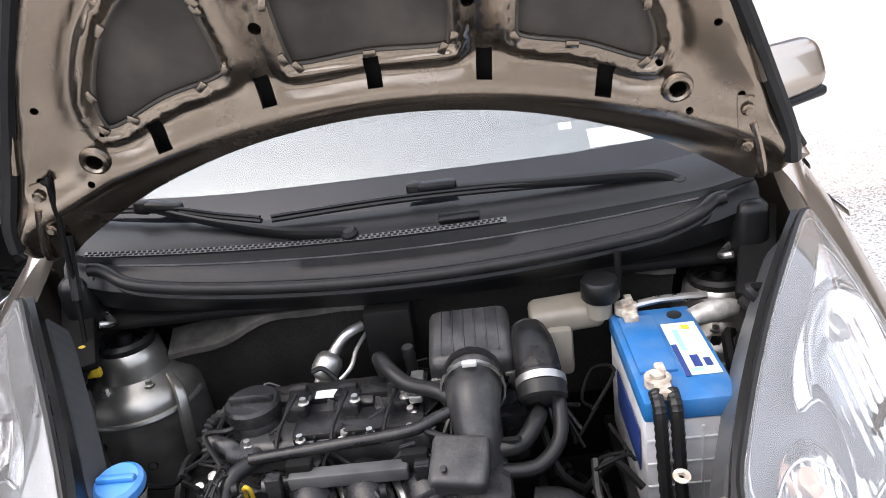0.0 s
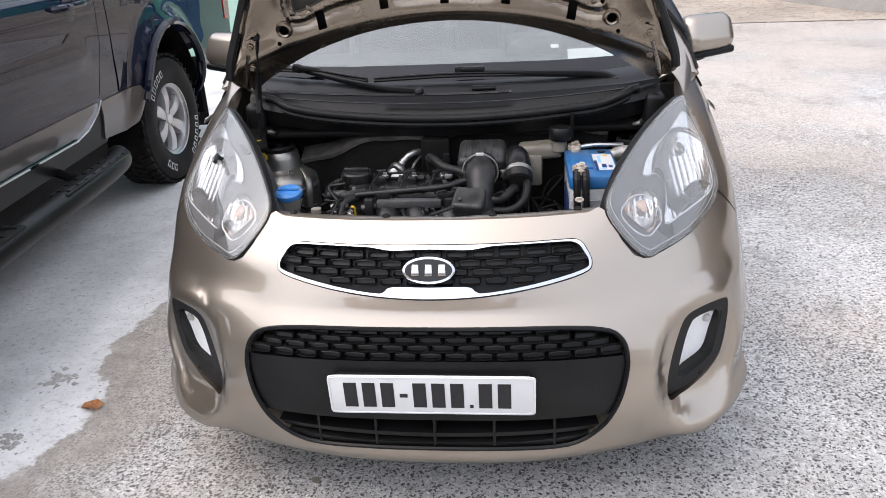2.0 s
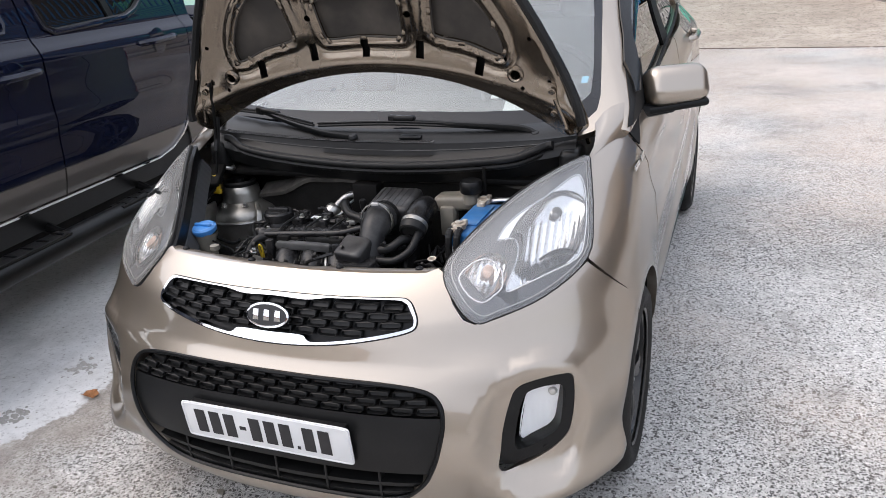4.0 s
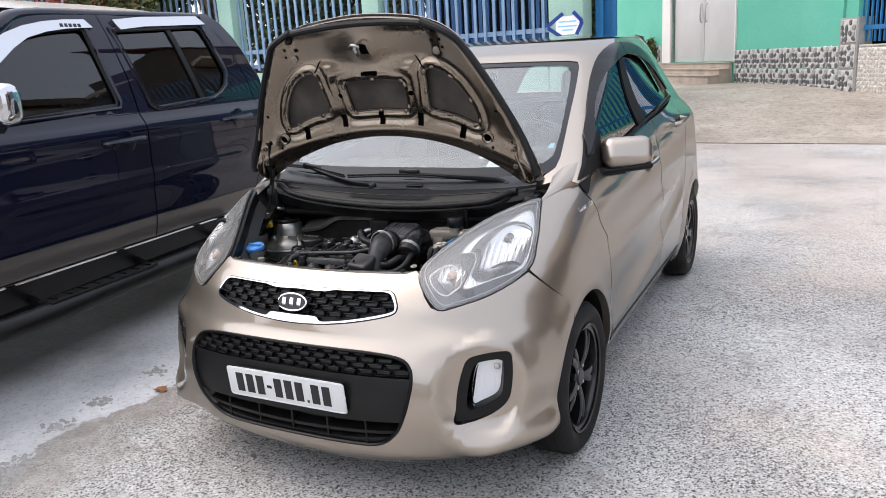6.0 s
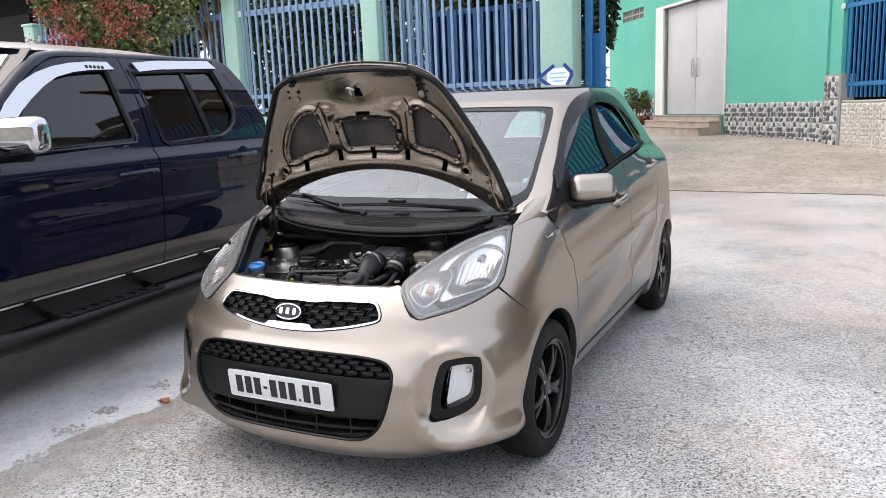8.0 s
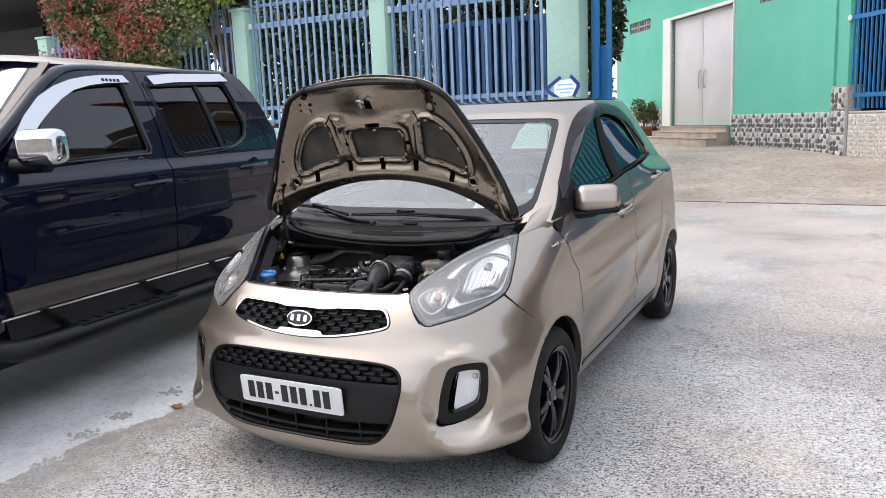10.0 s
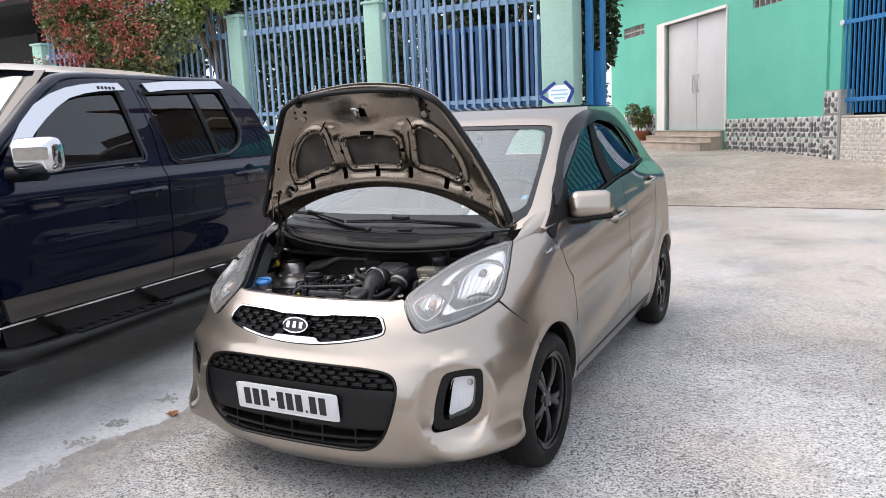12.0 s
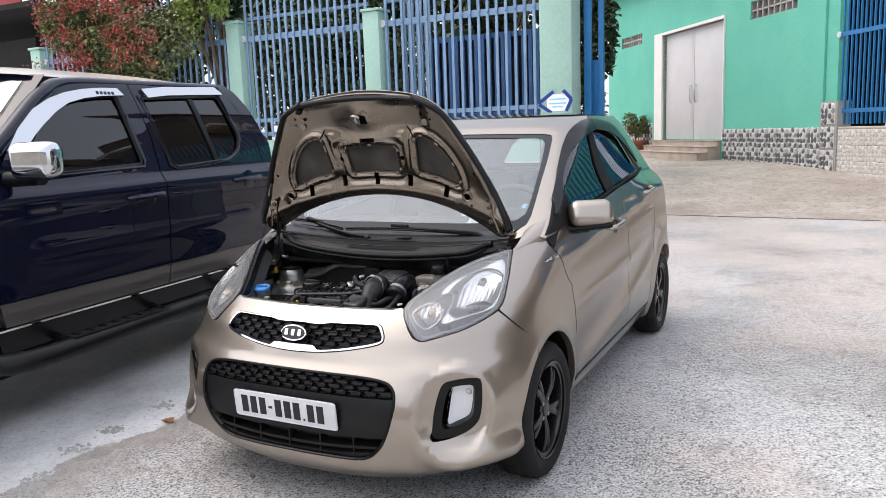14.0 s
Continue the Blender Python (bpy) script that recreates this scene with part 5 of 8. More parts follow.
def hood_emboss(x, b):
    """Pressed ribs and hollows of the inner panel."""
    ax = np.abs(x)
    arc = 0.262 - 0.30 * x * x
    d = 0.022 + 0.020 * bell(b - arc + 0.015, 0.035)                      # stiff band above the rear edge
    d -= 0.013 * ease((b - 0.50) / 0.04) * ease((0.655 - b) / 0.04) * ease((0.33 - ax) / 0.05) * (1 - bell(ax, 0.12))   # hollows beside the latch
    d += 0.012 * bell(ax, 0.115) * bell(b - 0.575, 0.055)
    d += 0.014 * bell(ax - 0.185, 0.030) * ease((b - 0.30) / 0.04) * ease((0.52 - b) / 0.05)     # uprights between the pads
    d += 0.012 * bell(b - 0.475, 0.022) * ease((0.20 - ax) / 0.06)
    d += 0.008 * bell(np.hypot(ax - 0.452, b - 0.230), 0.035)
    away = pad_distance(x, b)
    d += 0.006 * bell(away - 0.019, 0.008) - 0.003 * bell(away - 0.038, 0.010)     # beads round the pads
    edge = 0.648 - 0.42 * np.clip(b - 0.10, 0, 1) - 0.16 * np.clip(b - 0.4, 0, 1)
    d -= 0.016 * ease((ax - edge + 0.035) / 0.03)
    return d


def mirror2(pts):
    return [(-x, y) for x, y in reversed(pts)]


def build_hood():
    outline = HOOD + [(-x, b) for x, b in reversed(HOOD) if x > 0]
    outline = smooth2(outline, 3)
    flat = lambda x, b: 0.0 * x
    # outwards is away from the camera's side, so the outline runs the other way
    outer = patch(outline, [], hood_surface(flat), 0.03, back=0.004)
    hood = part("bonnet", outer, PAINT, car, "open bonnet, champagne outside with a dull pressed inner panel")
    slots = []
    for x, b in ((-0.348, 0.246), (-0.170, 0.286), (0.0, 0.292), (0.170, 0.286), (0.348, 0.246)):
        t = -0.55 * x
        slots.append([(x + u * 0.012 - v * 0.024 * t, b + v * 0.024 + u * 0.012 * t) for u, v in ((-1, -1), (1, -1), (1, 1), (-1, 1))])
    for x, b, t in ((-0.222, 0.508, 0.6), (0.222, 0.508, -0.6)):
        slots.append([(x + u * 0.009 * math.cos(t) - v * 0.026 * math.sin(t) * -1, b + v * 0.022 + u * 0.009 * math.sin(t)) for u, v in ((-1, -1), (1, -1), (1, 1), (-1, 1))])
    slots.append([(x, b) for x, b in ((-0.035, 0.465), (0.035, 0.465), (0.035, 0.482), (-0.035, 0.482))])
    slots.append([(x, b) for x, b in ((-0.012, 0.548), (0.026, 0.548), (0.022, 0.585), (-0.006, 0.590))])
    dots = [(0.452, 0.230, 0.013), (0.470, 0.195, 0.006), (0.425, 0.270, 0.005), (0.545, 0.215, 0.005), (0.290, 0.582, 0.008), (0.330, 0.590, 0.006), (0.335, 0.562, 0.006), (0.155, 0.390, 0.010), (0.500, 0.330, 0.006)]
    for x, b, r in dots:
        for s in (1, -1):
            slots.append([(s * x + r * math.cos(q), b + r * math.sin(q)) for q in np.linspace(0, 2 * math.pi, 12, endpoint=False)])
    inner_line = [(x * 0.985, 0.36 + (b - 0.36) * 0.975) for x, b in outline]
    pads = [smooth2(PAD_C), smooth2(PAD_S), smooth2(mirror2(PAD_S))]
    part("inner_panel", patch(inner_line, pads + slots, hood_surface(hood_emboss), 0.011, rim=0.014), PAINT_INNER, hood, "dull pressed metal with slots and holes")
    part("cavity", patch(inner_line, [], hood_surface(lambda x, b: 0.0 * x + 0.0055), 0.05), BAY_DARK, hood)
    for p in pads:
        grow = np.array(p)
        mid = grow.mean(0)
        part("bonnet_pad", patch([tuple(mid + (q - mid) * 1.10) for q in grow], [], hood_surface(lambda x, b: 0.007 + 0.0 * x), 0.03), PAD, hood)
        rimline = [tuple(hood_surface(lambda x, b: hood_emboss(x, b) - 0.001)(np.array(q[0]), np.array(q[1]))) for q in p]
        part("pad_edge", tube(rimline, 0.003, 6, 1, True), PAD, hood)
        L3 = hood_surface(lambda x, b: hood_emboss(x, b) + 0.002)
        k = len(p)
        for i in range(0, k, max(1, k // 9)):
            q = mid + (np.array(p[i]) - mid) * 1.06
            P = L3(q[0], q[1])
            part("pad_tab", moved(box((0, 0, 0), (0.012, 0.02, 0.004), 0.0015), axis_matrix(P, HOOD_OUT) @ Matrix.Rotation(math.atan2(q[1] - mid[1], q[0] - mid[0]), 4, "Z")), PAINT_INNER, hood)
    L2 = hood_surface(lambda x, b: hood_emboss(x, b) + 0.004)

    def at(x, b):
        return Vector(L2(np.array(x), np.array(b)))
    side_line = [(0.27, 0.654), (0.36, 0.612), (0.405, 0.562), (0.465, 0.462), (0.525, 0.348), (0.580, 0.228), (0.612, 0.150), (0.622, 0.10)]
    for s in (1, -1):
        part("edge_seal", tube([at(s * (x + 0.006), b + 0.004) for x, b in side_line], 0.013, 8, 4), RUBBER, hood)
        part("buffer", lathe([(0.0, 0.018), (0.008, 0.018), (0.012, 0.010), (0.014, 0)], 12, axis_matrix(at(s * 0.300, 0.622), HOOD_OUT)), RUBBER, hood)
        part("plug", lathe([(0.0, 0.004), (0.010, 0.004), (0.014, 0.002), (0.015, 0)], 16, axis_matrix(at(s * 0.305, 0.548), HOOD_OUT)), MILKY, hood)
        part("stud", lathe([(0.0125, -0.010), (0.013, 0.004), (0.017, 0.007), (0.022, 0.005), (0.025, -0.002)], 20, axis_matrix(at(s * 0.452, 0.230) - 0.004 * Vector(HOOD_OUT), HOOD_OUT)), PAINT_INNER, hood)
        # hinge strap down to the body
        foot = Vector((s * 0.612, 0.915, 0.93))
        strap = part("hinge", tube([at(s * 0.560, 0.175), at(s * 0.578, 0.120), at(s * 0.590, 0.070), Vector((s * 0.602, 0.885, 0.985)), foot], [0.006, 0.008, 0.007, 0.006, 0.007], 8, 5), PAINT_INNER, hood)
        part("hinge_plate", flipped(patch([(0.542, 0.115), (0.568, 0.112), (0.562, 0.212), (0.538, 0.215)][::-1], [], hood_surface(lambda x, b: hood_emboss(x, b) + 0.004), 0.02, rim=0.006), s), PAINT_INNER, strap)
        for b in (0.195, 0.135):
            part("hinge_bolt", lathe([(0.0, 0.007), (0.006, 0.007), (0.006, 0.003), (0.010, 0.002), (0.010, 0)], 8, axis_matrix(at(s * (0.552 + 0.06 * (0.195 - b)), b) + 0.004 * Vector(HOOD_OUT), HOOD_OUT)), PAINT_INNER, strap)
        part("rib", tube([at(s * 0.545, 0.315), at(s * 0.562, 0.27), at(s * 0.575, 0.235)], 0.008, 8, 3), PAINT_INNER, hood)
    part("front_seal", tube([at(x, 0.664 - 0.17 * x * x) for x in np.linspace(-0.28, 0.28, 11)], 0.012, 8, 3), RUBBER, hood)
    latch = [at(-0.022, 0.560), at(-0.030, 0.582) + 0.02 * Vector(HOOD_OUT), at(-0.005, 0.600) + 0.04 * Vector(HOOD_OUT), at(0.018, 0.588) + 0.035 * Vector(HOOD_OUT)]
    part("latch_striker", tube(latch, 0.005, 8, 4), STEEL, hood, "bent steel striker loop")
    part("latch_arm", tube([at(-0.012, 0.592) + 0.02 * Vector(HOOD_OUT), at(-0.006, 0.566) + 0.028 * Vector(HOOD_OUT), at(-0.014, 0.548) + 0.01 * Vector(HOOD_OUT)], 0.005, 8, 4), STEEL, hood)
    rear = [at(x, b + 0.004) - 0.012 * Vector(HOOD_OUT) for x, b in ((-0.56, 0.06), (-0.52, 0.087), (-0.40, 0.144), (-0.25, 0.188), (-0.12, 0.208), (0, 0.214), (0.12, 0.208), (0.25, 0.188), (0.40, 0.144), (0.52, 0.087), (0.56, 0.06))]
    part("rear_lip", tube(rear, 0.005, 8, 4), PAINT, hood)
    rod = part("prop_rod", tube([(-0.557, 0.700, 0.835), (-0.556, 0.735, 0.95), tuple(at(-0.532, 0.205)), tuple(at(-0.527, 0.215) + 0.012 * Vector(HOOD_OUT)), tuple(at(-0.54, 0.214))], 0.0045, 8, 4), BAY_DARK, car, "thin black prop rod that holds the bonnet up")
    part("rod_grip", tube([(-0.5565, 0.728, 0.925), (-0.555, 0.76, 1.03)], 0.009, 8, 1), RUBBER, rod)
    part("rod_clip", joined(lathe([(0.008, 0), (0.011, 0.012), (0.010, 0.045), (0.008, 0.052), (0, 0.053)], 12, Matrix.Translation((-0.558, 0.700, 0.800))), box((-0.558, 0.696, 0.800), (0.034, 0.014, 0.018), 0.004)), YELLOW, rod, "yellow plastic clip")


# ---- cowl, wipers and the engine bay ----
def build_cowl():
    """Black plastic scuttle below the screen; its front wall carries the long rubber seal."""
    xs = np.linspace(-0.60, 0.60, 49)
    v, rows = [], 10
    for x in xs:
        q = (x / 0.55) ** 2
        sealz, topz = 0.893 + 0.045 * q, 0.950 + 0.022 * q
        ends = float(ease((abs(x) - 0.50) / 0.1))
        y0 = 0.740 + 0.012 * q + 0.02 * ends
        foot = cabin(*cab_x(x, 0.979 + 0.022 * q))
        v += [(x, y0 + 0.03, sealz - 0.06), (x, y0 + 0.006, sealz - 0.012), (x, y0 + 0.016, sealz + 0.012), (x, y0 + 0.030, sealz + 0.022), (x, y0 + 0.036, topz - 0.012), (x, y0 + 0.039, topz), (x, y0 + 0.052, topz + 0.004),
              (x, y0 + 0.060, topz + 0.010), (x, 0.5 * (y0 + 0.060 + foot[1]), 0.5 * (topz + 0.010 + foot[2]) + 0.003), (x, foot[1] + 0.004, foot[2])]
    f = [(i * rows + k, i * rows + k + 1, (i + 1) * rows + k + 1, (i + 1) * rows + k) for i in range(len(xs) - 1) for k in range(rows - 1)]
    cowl = part("cowl", (v, f, None), PLASTIC, car, "dusty black plastic scuttle panel")
    seal = [(x, 0.738 + 0.012 * (x / 0.55) ** 2 + (0.02 if abs(x) > 0.5 else 0), 0.893 + 0.050 * (x / 0.55) ** 2 + 0.018 * float(ease((abs(x) - 0.44) / 0.08))) for x in (-0.545, -0.52, -0.47, -0.38, -0.25, -0.1, 0.05, 0.2, 0.33, 0.43, 0.49, 0.52, 0.54)]
    part("cowl_seal", tube(seal, 0.0115, 10, 4), RUBBER, cowl, "long rubber bonnet seal")
    part("seal_foot", tube([(x, y + 0.010, z - 0.020) for x, y, z in seal], 0.009, 8, 4), RUBBER, cowl)
    part("wall_ridge", tube([(x, 0.773 + 0.012 * (x / 0.55) ** 2, 0.930 + 0.032 * (x / 0.55) ** 2) for x in np.linspace(-0.5, 0.5, 15)], 0.0018, 6, 2), AIRBOX, cowl)
    strip = []
    for x in np.linspace(-0.56, 0.18, 40):
        q = (x / 0.55) ** 2
        strip += [(x, 0.7805 + 0.012 * q, 0.9530 + 0.022 * q), (x, 0.7925 + 0.012 * q, 0.9572 + 0.022 * q)]
    vent = part("vent_strip", (strip, [(2 * i, 2 * i + 1, 2 * i + 3, 2 * i + 2) for i in range(39)], None), VENT_GREY, cowl, "pale grey perforated vent strip")
    for k in range(74):
        x = -0.555 + 0.0099 * k
        q = (x / 0.55) ** 2
        for dy, dz in ((0.0438, 0.9548), (0.0492, 0.9567)):
            part("vent_hole", box((x + (0.004 if dy > 0.045 else 0), 0.740 + 0.012 * q + dy, dz + 0.022 * q), (0.0058, 0.0034, 0.002)), DARK_HOLE, vent, smooth=False)
    part("cowl_panel", box((0.10, 0.803, 0.966), (0.07, 0.020, 0.006), 0.002, 2, Matrix.Rotation(radians(18), 4, "X")), PLASTIC_CLEAN, cowl)
    for s in (1, -1):
        part("cowl_end", moved(box((0, 0, 0), (0.060, 0.11, 0.10), 0.02, 3), Matrix.Translation((s * 0.585, 0.815, 0.895))), PLASTIC, cowl)
    # two wipers: a hooked cap that grips the blade, a flat arm that runs down to its pivot, and a thin blade
    arms = (((-0.445, 0.878, 1.016), (-0.375, 0.850, 1.003), (-0.294, 0.826, 0.988), (-0.19, 0.802, 0.971), (-0.09, 0.795, 0.962)),
            ((0.055, 0.842, 1.004), (0.142, 0.838, 1.003), (0.24, 0.834, 0.998), (0.424, 0.832, 0.990), (0.478, 0.824, 0.974)))
    blades = (((-0.601, 0.910, 1.022), (-0.426, 0.876, 1.014), (-0.33, 0.853, 1.000), (-0.247, 0.833, 0.990)),
              ((-0.227, 0.830, 0.990), (-0.009, 0.836, 0.996), (0.19, 0.835, 0.994), (0.404, 0.832, 0.986)))
    for line, blade in zip(arms, blades):
        arm = part("wiper", tube(line, [0.007, 0.007, 0.009, 0.011, 0.012], 8, 5, flat=0.75), PLASTIC_CLEAN, car, "black wiper lying at the foot of the screen")
        hx, hy, hz = line[0]
        lean = math.atan2(line[1][2] - hz, line[1][0] - hx)
        cap = moved(joined(box((0.012, 0, 0.004), (0.070, 0.024, 0.018), 0.007, 3), box((-0.026, 0, 0.001), (0.030, 0.020, 0.026), 0.006, 3)), Matrix.Translation((hx, hy, hz + 0.005)) @ Matrix.Rotation(-lean, 4, "Y"))
        part("wiper_cap", cap, PLASTIC_CLEAN, arm)
        part("wiper_blade", tube(blade, 0.0052, 6, 5), RUBBER, arm)
        part("blade_spine", tube([(x, y - 0.003, z + 0.008) for x, y, z in blade], 0.0034, 6, 5), PLASTIC_CLEAN, arm)
        px, py, pz = line[-1]
        part("pivot_cap", lathe([(0.015, -0.02), (0.015, 0.004), (0.010, 0.010), (0, 0.011)], 16, axis_matrix((px, py, pz), (0, -0.4, 0.9))), PLASTIC, arm)


def ring_tube(p, r, t, direction, seg=20):
    """A flat band round an axis."""
    return lathe([(r, -t), (r + 0.003, -t), (r + 0.003, t), (r, t)], seg, axis_matrix(p, direction), True)


def build_bay():
    # floor, firewall and wings carry the bonnet's shade in their near-black colour
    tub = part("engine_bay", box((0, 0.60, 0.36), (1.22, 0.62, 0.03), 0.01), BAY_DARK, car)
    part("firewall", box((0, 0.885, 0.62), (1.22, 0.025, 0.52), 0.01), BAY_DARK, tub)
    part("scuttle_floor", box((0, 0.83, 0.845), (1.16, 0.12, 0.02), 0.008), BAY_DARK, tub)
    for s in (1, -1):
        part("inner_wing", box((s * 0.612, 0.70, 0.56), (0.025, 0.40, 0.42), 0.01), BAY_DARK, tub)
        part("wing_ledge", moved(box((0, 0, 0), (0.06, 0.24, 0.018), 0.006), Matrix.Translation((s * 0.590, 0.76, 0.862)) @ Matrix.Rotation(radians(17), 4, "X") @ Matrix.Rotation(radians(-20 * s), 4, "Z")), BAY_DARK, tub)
        # suspension tower
        m = Matrix.Translation((s * 0.538, 0.795, 0))
        tower = part("strut_tower", lathe([(0.116, 0.50), (0.114, 0.68), (0.111, 0.708), (0.101, 0.724), (0.080, 0.735), (0.067, 0.746), (0.062, 0.772), (0.060, 0.788), (0.052, 0.796), (0.050, 0.786), (0, 0.786)], 36, m), TOWER, tub, "bare champagne-painted suspension tower")
        part("tower_ring", lathe([(0.052, 0.790), (0.054, 0.806), (0.046, 0.812), (0.040, 0.806), (0.040, 0.792)], 28, m), RUBBER, tower)
        part("tower_nut", lathe([(0.030, 0.786), (0.030, 0.796), (0.016, 0.800), (0.014, 0.816), (0, 0.818)], 16, m), BAY_DARK, tower)
        part("tower_seam", tube([(s * 0.538 + 0.114 * math.cos(q), 0.795 + 0.114 * math.sin(q), 0.690) for q in np.linspace(math.pi, 2 * math.pi, 9)], 0.006, 8, 2), ALLOY, tower)
        part("tower_flange", tube([(s * 0.434, 0.700, 0.52), (s * 0.430, 0.712, 0.66), (s * 0.437, 0.735, 0.722), (s * 0.462, 0.765, 0.742)], [0.010, 0.012, 0.011, 0.006], 8, 5, flat=0.5), TOWER, tower)
        for dx, z in ((-0.045, 0.650), (0.035, 0.600), (0.0, 0.560)):
            y = 0.795 - math.sqrt(0.1145 ** 2 - dx ** 2)
            part("tower_hole", lathe([(0.007, 0.002), (0.009, 0.001), (0.009, -0.002)], 12, axis_matrix((s * 0.538 + dx, y, z), (dx, y - 0.795, 0))), DARK_HOLE, tower)
        for q in (200, 250, 310):
            part("tower_bolt", lathe([(0, 0.010), (0.006, 0.010), (0.006, 0.002), (0.010, 0.001), (0.010, -0.003)], 6, Matrix.Translation((s * 0.538 + 0.075 * math.cos(radians(q)), 0.795 + 0.075 * math.sin(radians(q)), 0.738))), STEEL, tower)
        part("apron", box((s * 0.585, 0.60, 0.66), (0.012, 0.22, 0.20), 0.004), TOWER, tower)
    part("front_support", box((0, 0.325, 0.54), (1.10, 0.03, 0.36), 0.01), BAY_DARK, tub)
    part("radiator", box((-0.02, 0.375, 0.50), (0.66, 0.05, 0.34), 0.008), ENGINE_BLACK, tub)
    # sagging heat shield on the firewall
    v = []
    xs = np.linspace(-0.47, 0.46, 40)
    lip = []
    for x in xs:
        top = 0.765 + 0.068 * float(ease((x + 0.48) / 0.26)) + 0.010 * math.sin(2.6 * (x + 0.2)) + 0.004 * math.sin(23 * x)
        back = 0.792 + 0.012 * math.sin(9 * x)
        v += [(x, back + 0.02, top - 0.004), (x, back, top), (x, back + 0.020, top - 0.05), (x, 0.850, 0.55)]
        lip.append((x, back - 0.004, top - 0.004 + 0.003 * math.sin(40 * x)))
    edge = [q for x, y, z in lip for q in ((x, y, z - 0.010), (x, y - 0.002, z + 0.002), (x, y + 0.022, z + 0.018 + 0.003 * math.sin(17 * x)), (x, y + 0.05, z + 0.030))]
    part("shield_lip", (edge, [(i * 4 + k, i * 4 + k + 1, i * 4 + k + 5, i * 4 + k + 4) for i in range(len(lip) - 1) for k in range(3)], None), FELT_PALE, tub, "frayed paler edge of the insulation")
    part("heat_shield", (v, [(i * 4 + k, i * 4 + k + 1, i * 4 + k + 5, i * 4 + k + 4) for i in range(39) for k in range(3)], None), FELT, tub, "sagging grey insulation mat")

    engine = part("engine", box((-0.12, 0.60, 0.56), (0.42, 0.26, 0.28), 0.02), ENGINE_BLACK, car, "dusty three-cylinder engine with black plastic covers")
    part("valve_cover", box((-0.120, 0.585, 0.722), (0.30, 0.155, 0.055), 0.016, 3), AIRBOX, engine)
    part("cover_step", box((-0.080, 0.545, 0.752), (0.20, 0.06, 0.014), 0.005), ENGINE_BLACK, engine)
    part("cover_rear", box((-0.115, 0.632, 0.752), (0.28, 0.05, 0.018), 0.006), ENGINE_BLACK, engine)
    for k in range(9):
        part("cover_rib", box((-0.205 + 0.030 * k, 0.528, 0.748), (0.005, 0.035, 0.016), 0.001), ENGINE_BLACK, engine)
    part("oil_neck", lathe([(0.041, 0.690), (0.040, 0.755), (0.036, 0.762)], 24, Matrix.Translation((-0.248, 0.575, 0))), ENGINE_BLACK, engine)
    cap = part("oil_cap", lathe([(0.036, 0.762), (0.042, 0.764), (0.044, 0.770), (0.044, 0.786), (0.040, 0.791), (0, 0.791)], 28, Matrix.Translation((-0.248, 0.575, 0))), ENGINE_BLACK, engine)
    part("cap_grip", box((-0.248, 0.575, 0.794), (0.070, 0.014, 0.012), 0.004), ENGINE_BLACK, cap)
    for x, y in ((-0.180, 0.585), (-0.098, 0.580), (-0.020, 0.576)):
        coil = part("ignition_coil", joined(box((x, y, 0.763), (0.036, 0.052, 0.026), 0.006), box((x - 0.004, y + 0.03, 0.772), (0.030, 0.022, 0.020), 0.004)), ENGINE_BLACK, engine)
        part("coil_bolt", lathe([(0.0, 0.009), (0.0055, 0.009), (0.0055, 0.002), (0.009, 0.001), (0.009, 0)], 8, Matrix.Translation((x + 0.012, y - 0.012, 0.776))), STEEL, coil)
        part("coil_lead", tube([(x - 0.004, y + 0.012, 0.776), (x - 0.010, y - 0.03, 0.775), (x - 0.016, y - 0.07, 0.770), (x - 0.016, y - 0.10, 0.760)], 0.0032, 6, 4), RUBBER, coil)
    for x in (-0.245, -0.165, -0.06, 0.0, 0.03):
        part("cover_bolt", lathe([(0.0, 0.010), (0.005, 0.010), (0.005, 0.002), (0.008, 0.001), (0.008, 0)], 8, Matrix.Translation((x, 0.508, 0.755))), STEEL, engine)
    part("bracket_bar", box((0.010, 0.585, 0.778), (0.022, 0.075, 0.014), 0.004), ALLOY, engine)
    # fuel rail and intake runners in front
    part("wiring_trunk", tube([(-0.235, 0.478, 0.752), (-0.12, 0.482, 0.760), (0.0, 0.488, 0.768), (0.045, 0.505, 0.776), (0.075, 0.515, 0.780)], 0.0095, 10, 5), ENGINE_BLACK, engine)
    part("rail_cover", box((-0.085, 0.438, 0.742), (0.17, 0.024, 0.022), 0.004), AIRBOX_PALE, engine)
    for x in (-0.19, 0.02):
        part("manifold_stay", box((x, 0.430, 0.728), (0.022, 0.020, 0.060), 0.003), ENGINE_BLACK, engine)
    rail = part("fuel_rail", tube([(-0.215, 0.450, 0.726), (0.035, 0.456, 0.738)], 0.0095, 10, 1), AIRBOX, engine, "dull grey fuel rail")
    for x in (-0.155, 0.010):
        part("rail_bracket", box((x, 0.448, 0.735), (0.038, 0.018, 0.060), 0.004), BAY_DARK, rail)
        part("rail_bolt", lathe([(0, 0.010), (0.010, 0.010), (0.010, 0)], 6, axis_matrix((x, 0.436, 0.722), (0, -0.7, 0.7))), STEEL, rail)
    for x in (-0.150, -0.070, 0.015):
        part("intake_runner", tube([(x, 0.478, 0.700), (x + 0.005, 0.440, 0.706), (x + 0.022, 0.400, 0.672), (x + 0.034, 0.385, 0.600)], [0.034, 0.036, 0.037, 0.036], 14, 5), ENGINE_BLACK, engine)
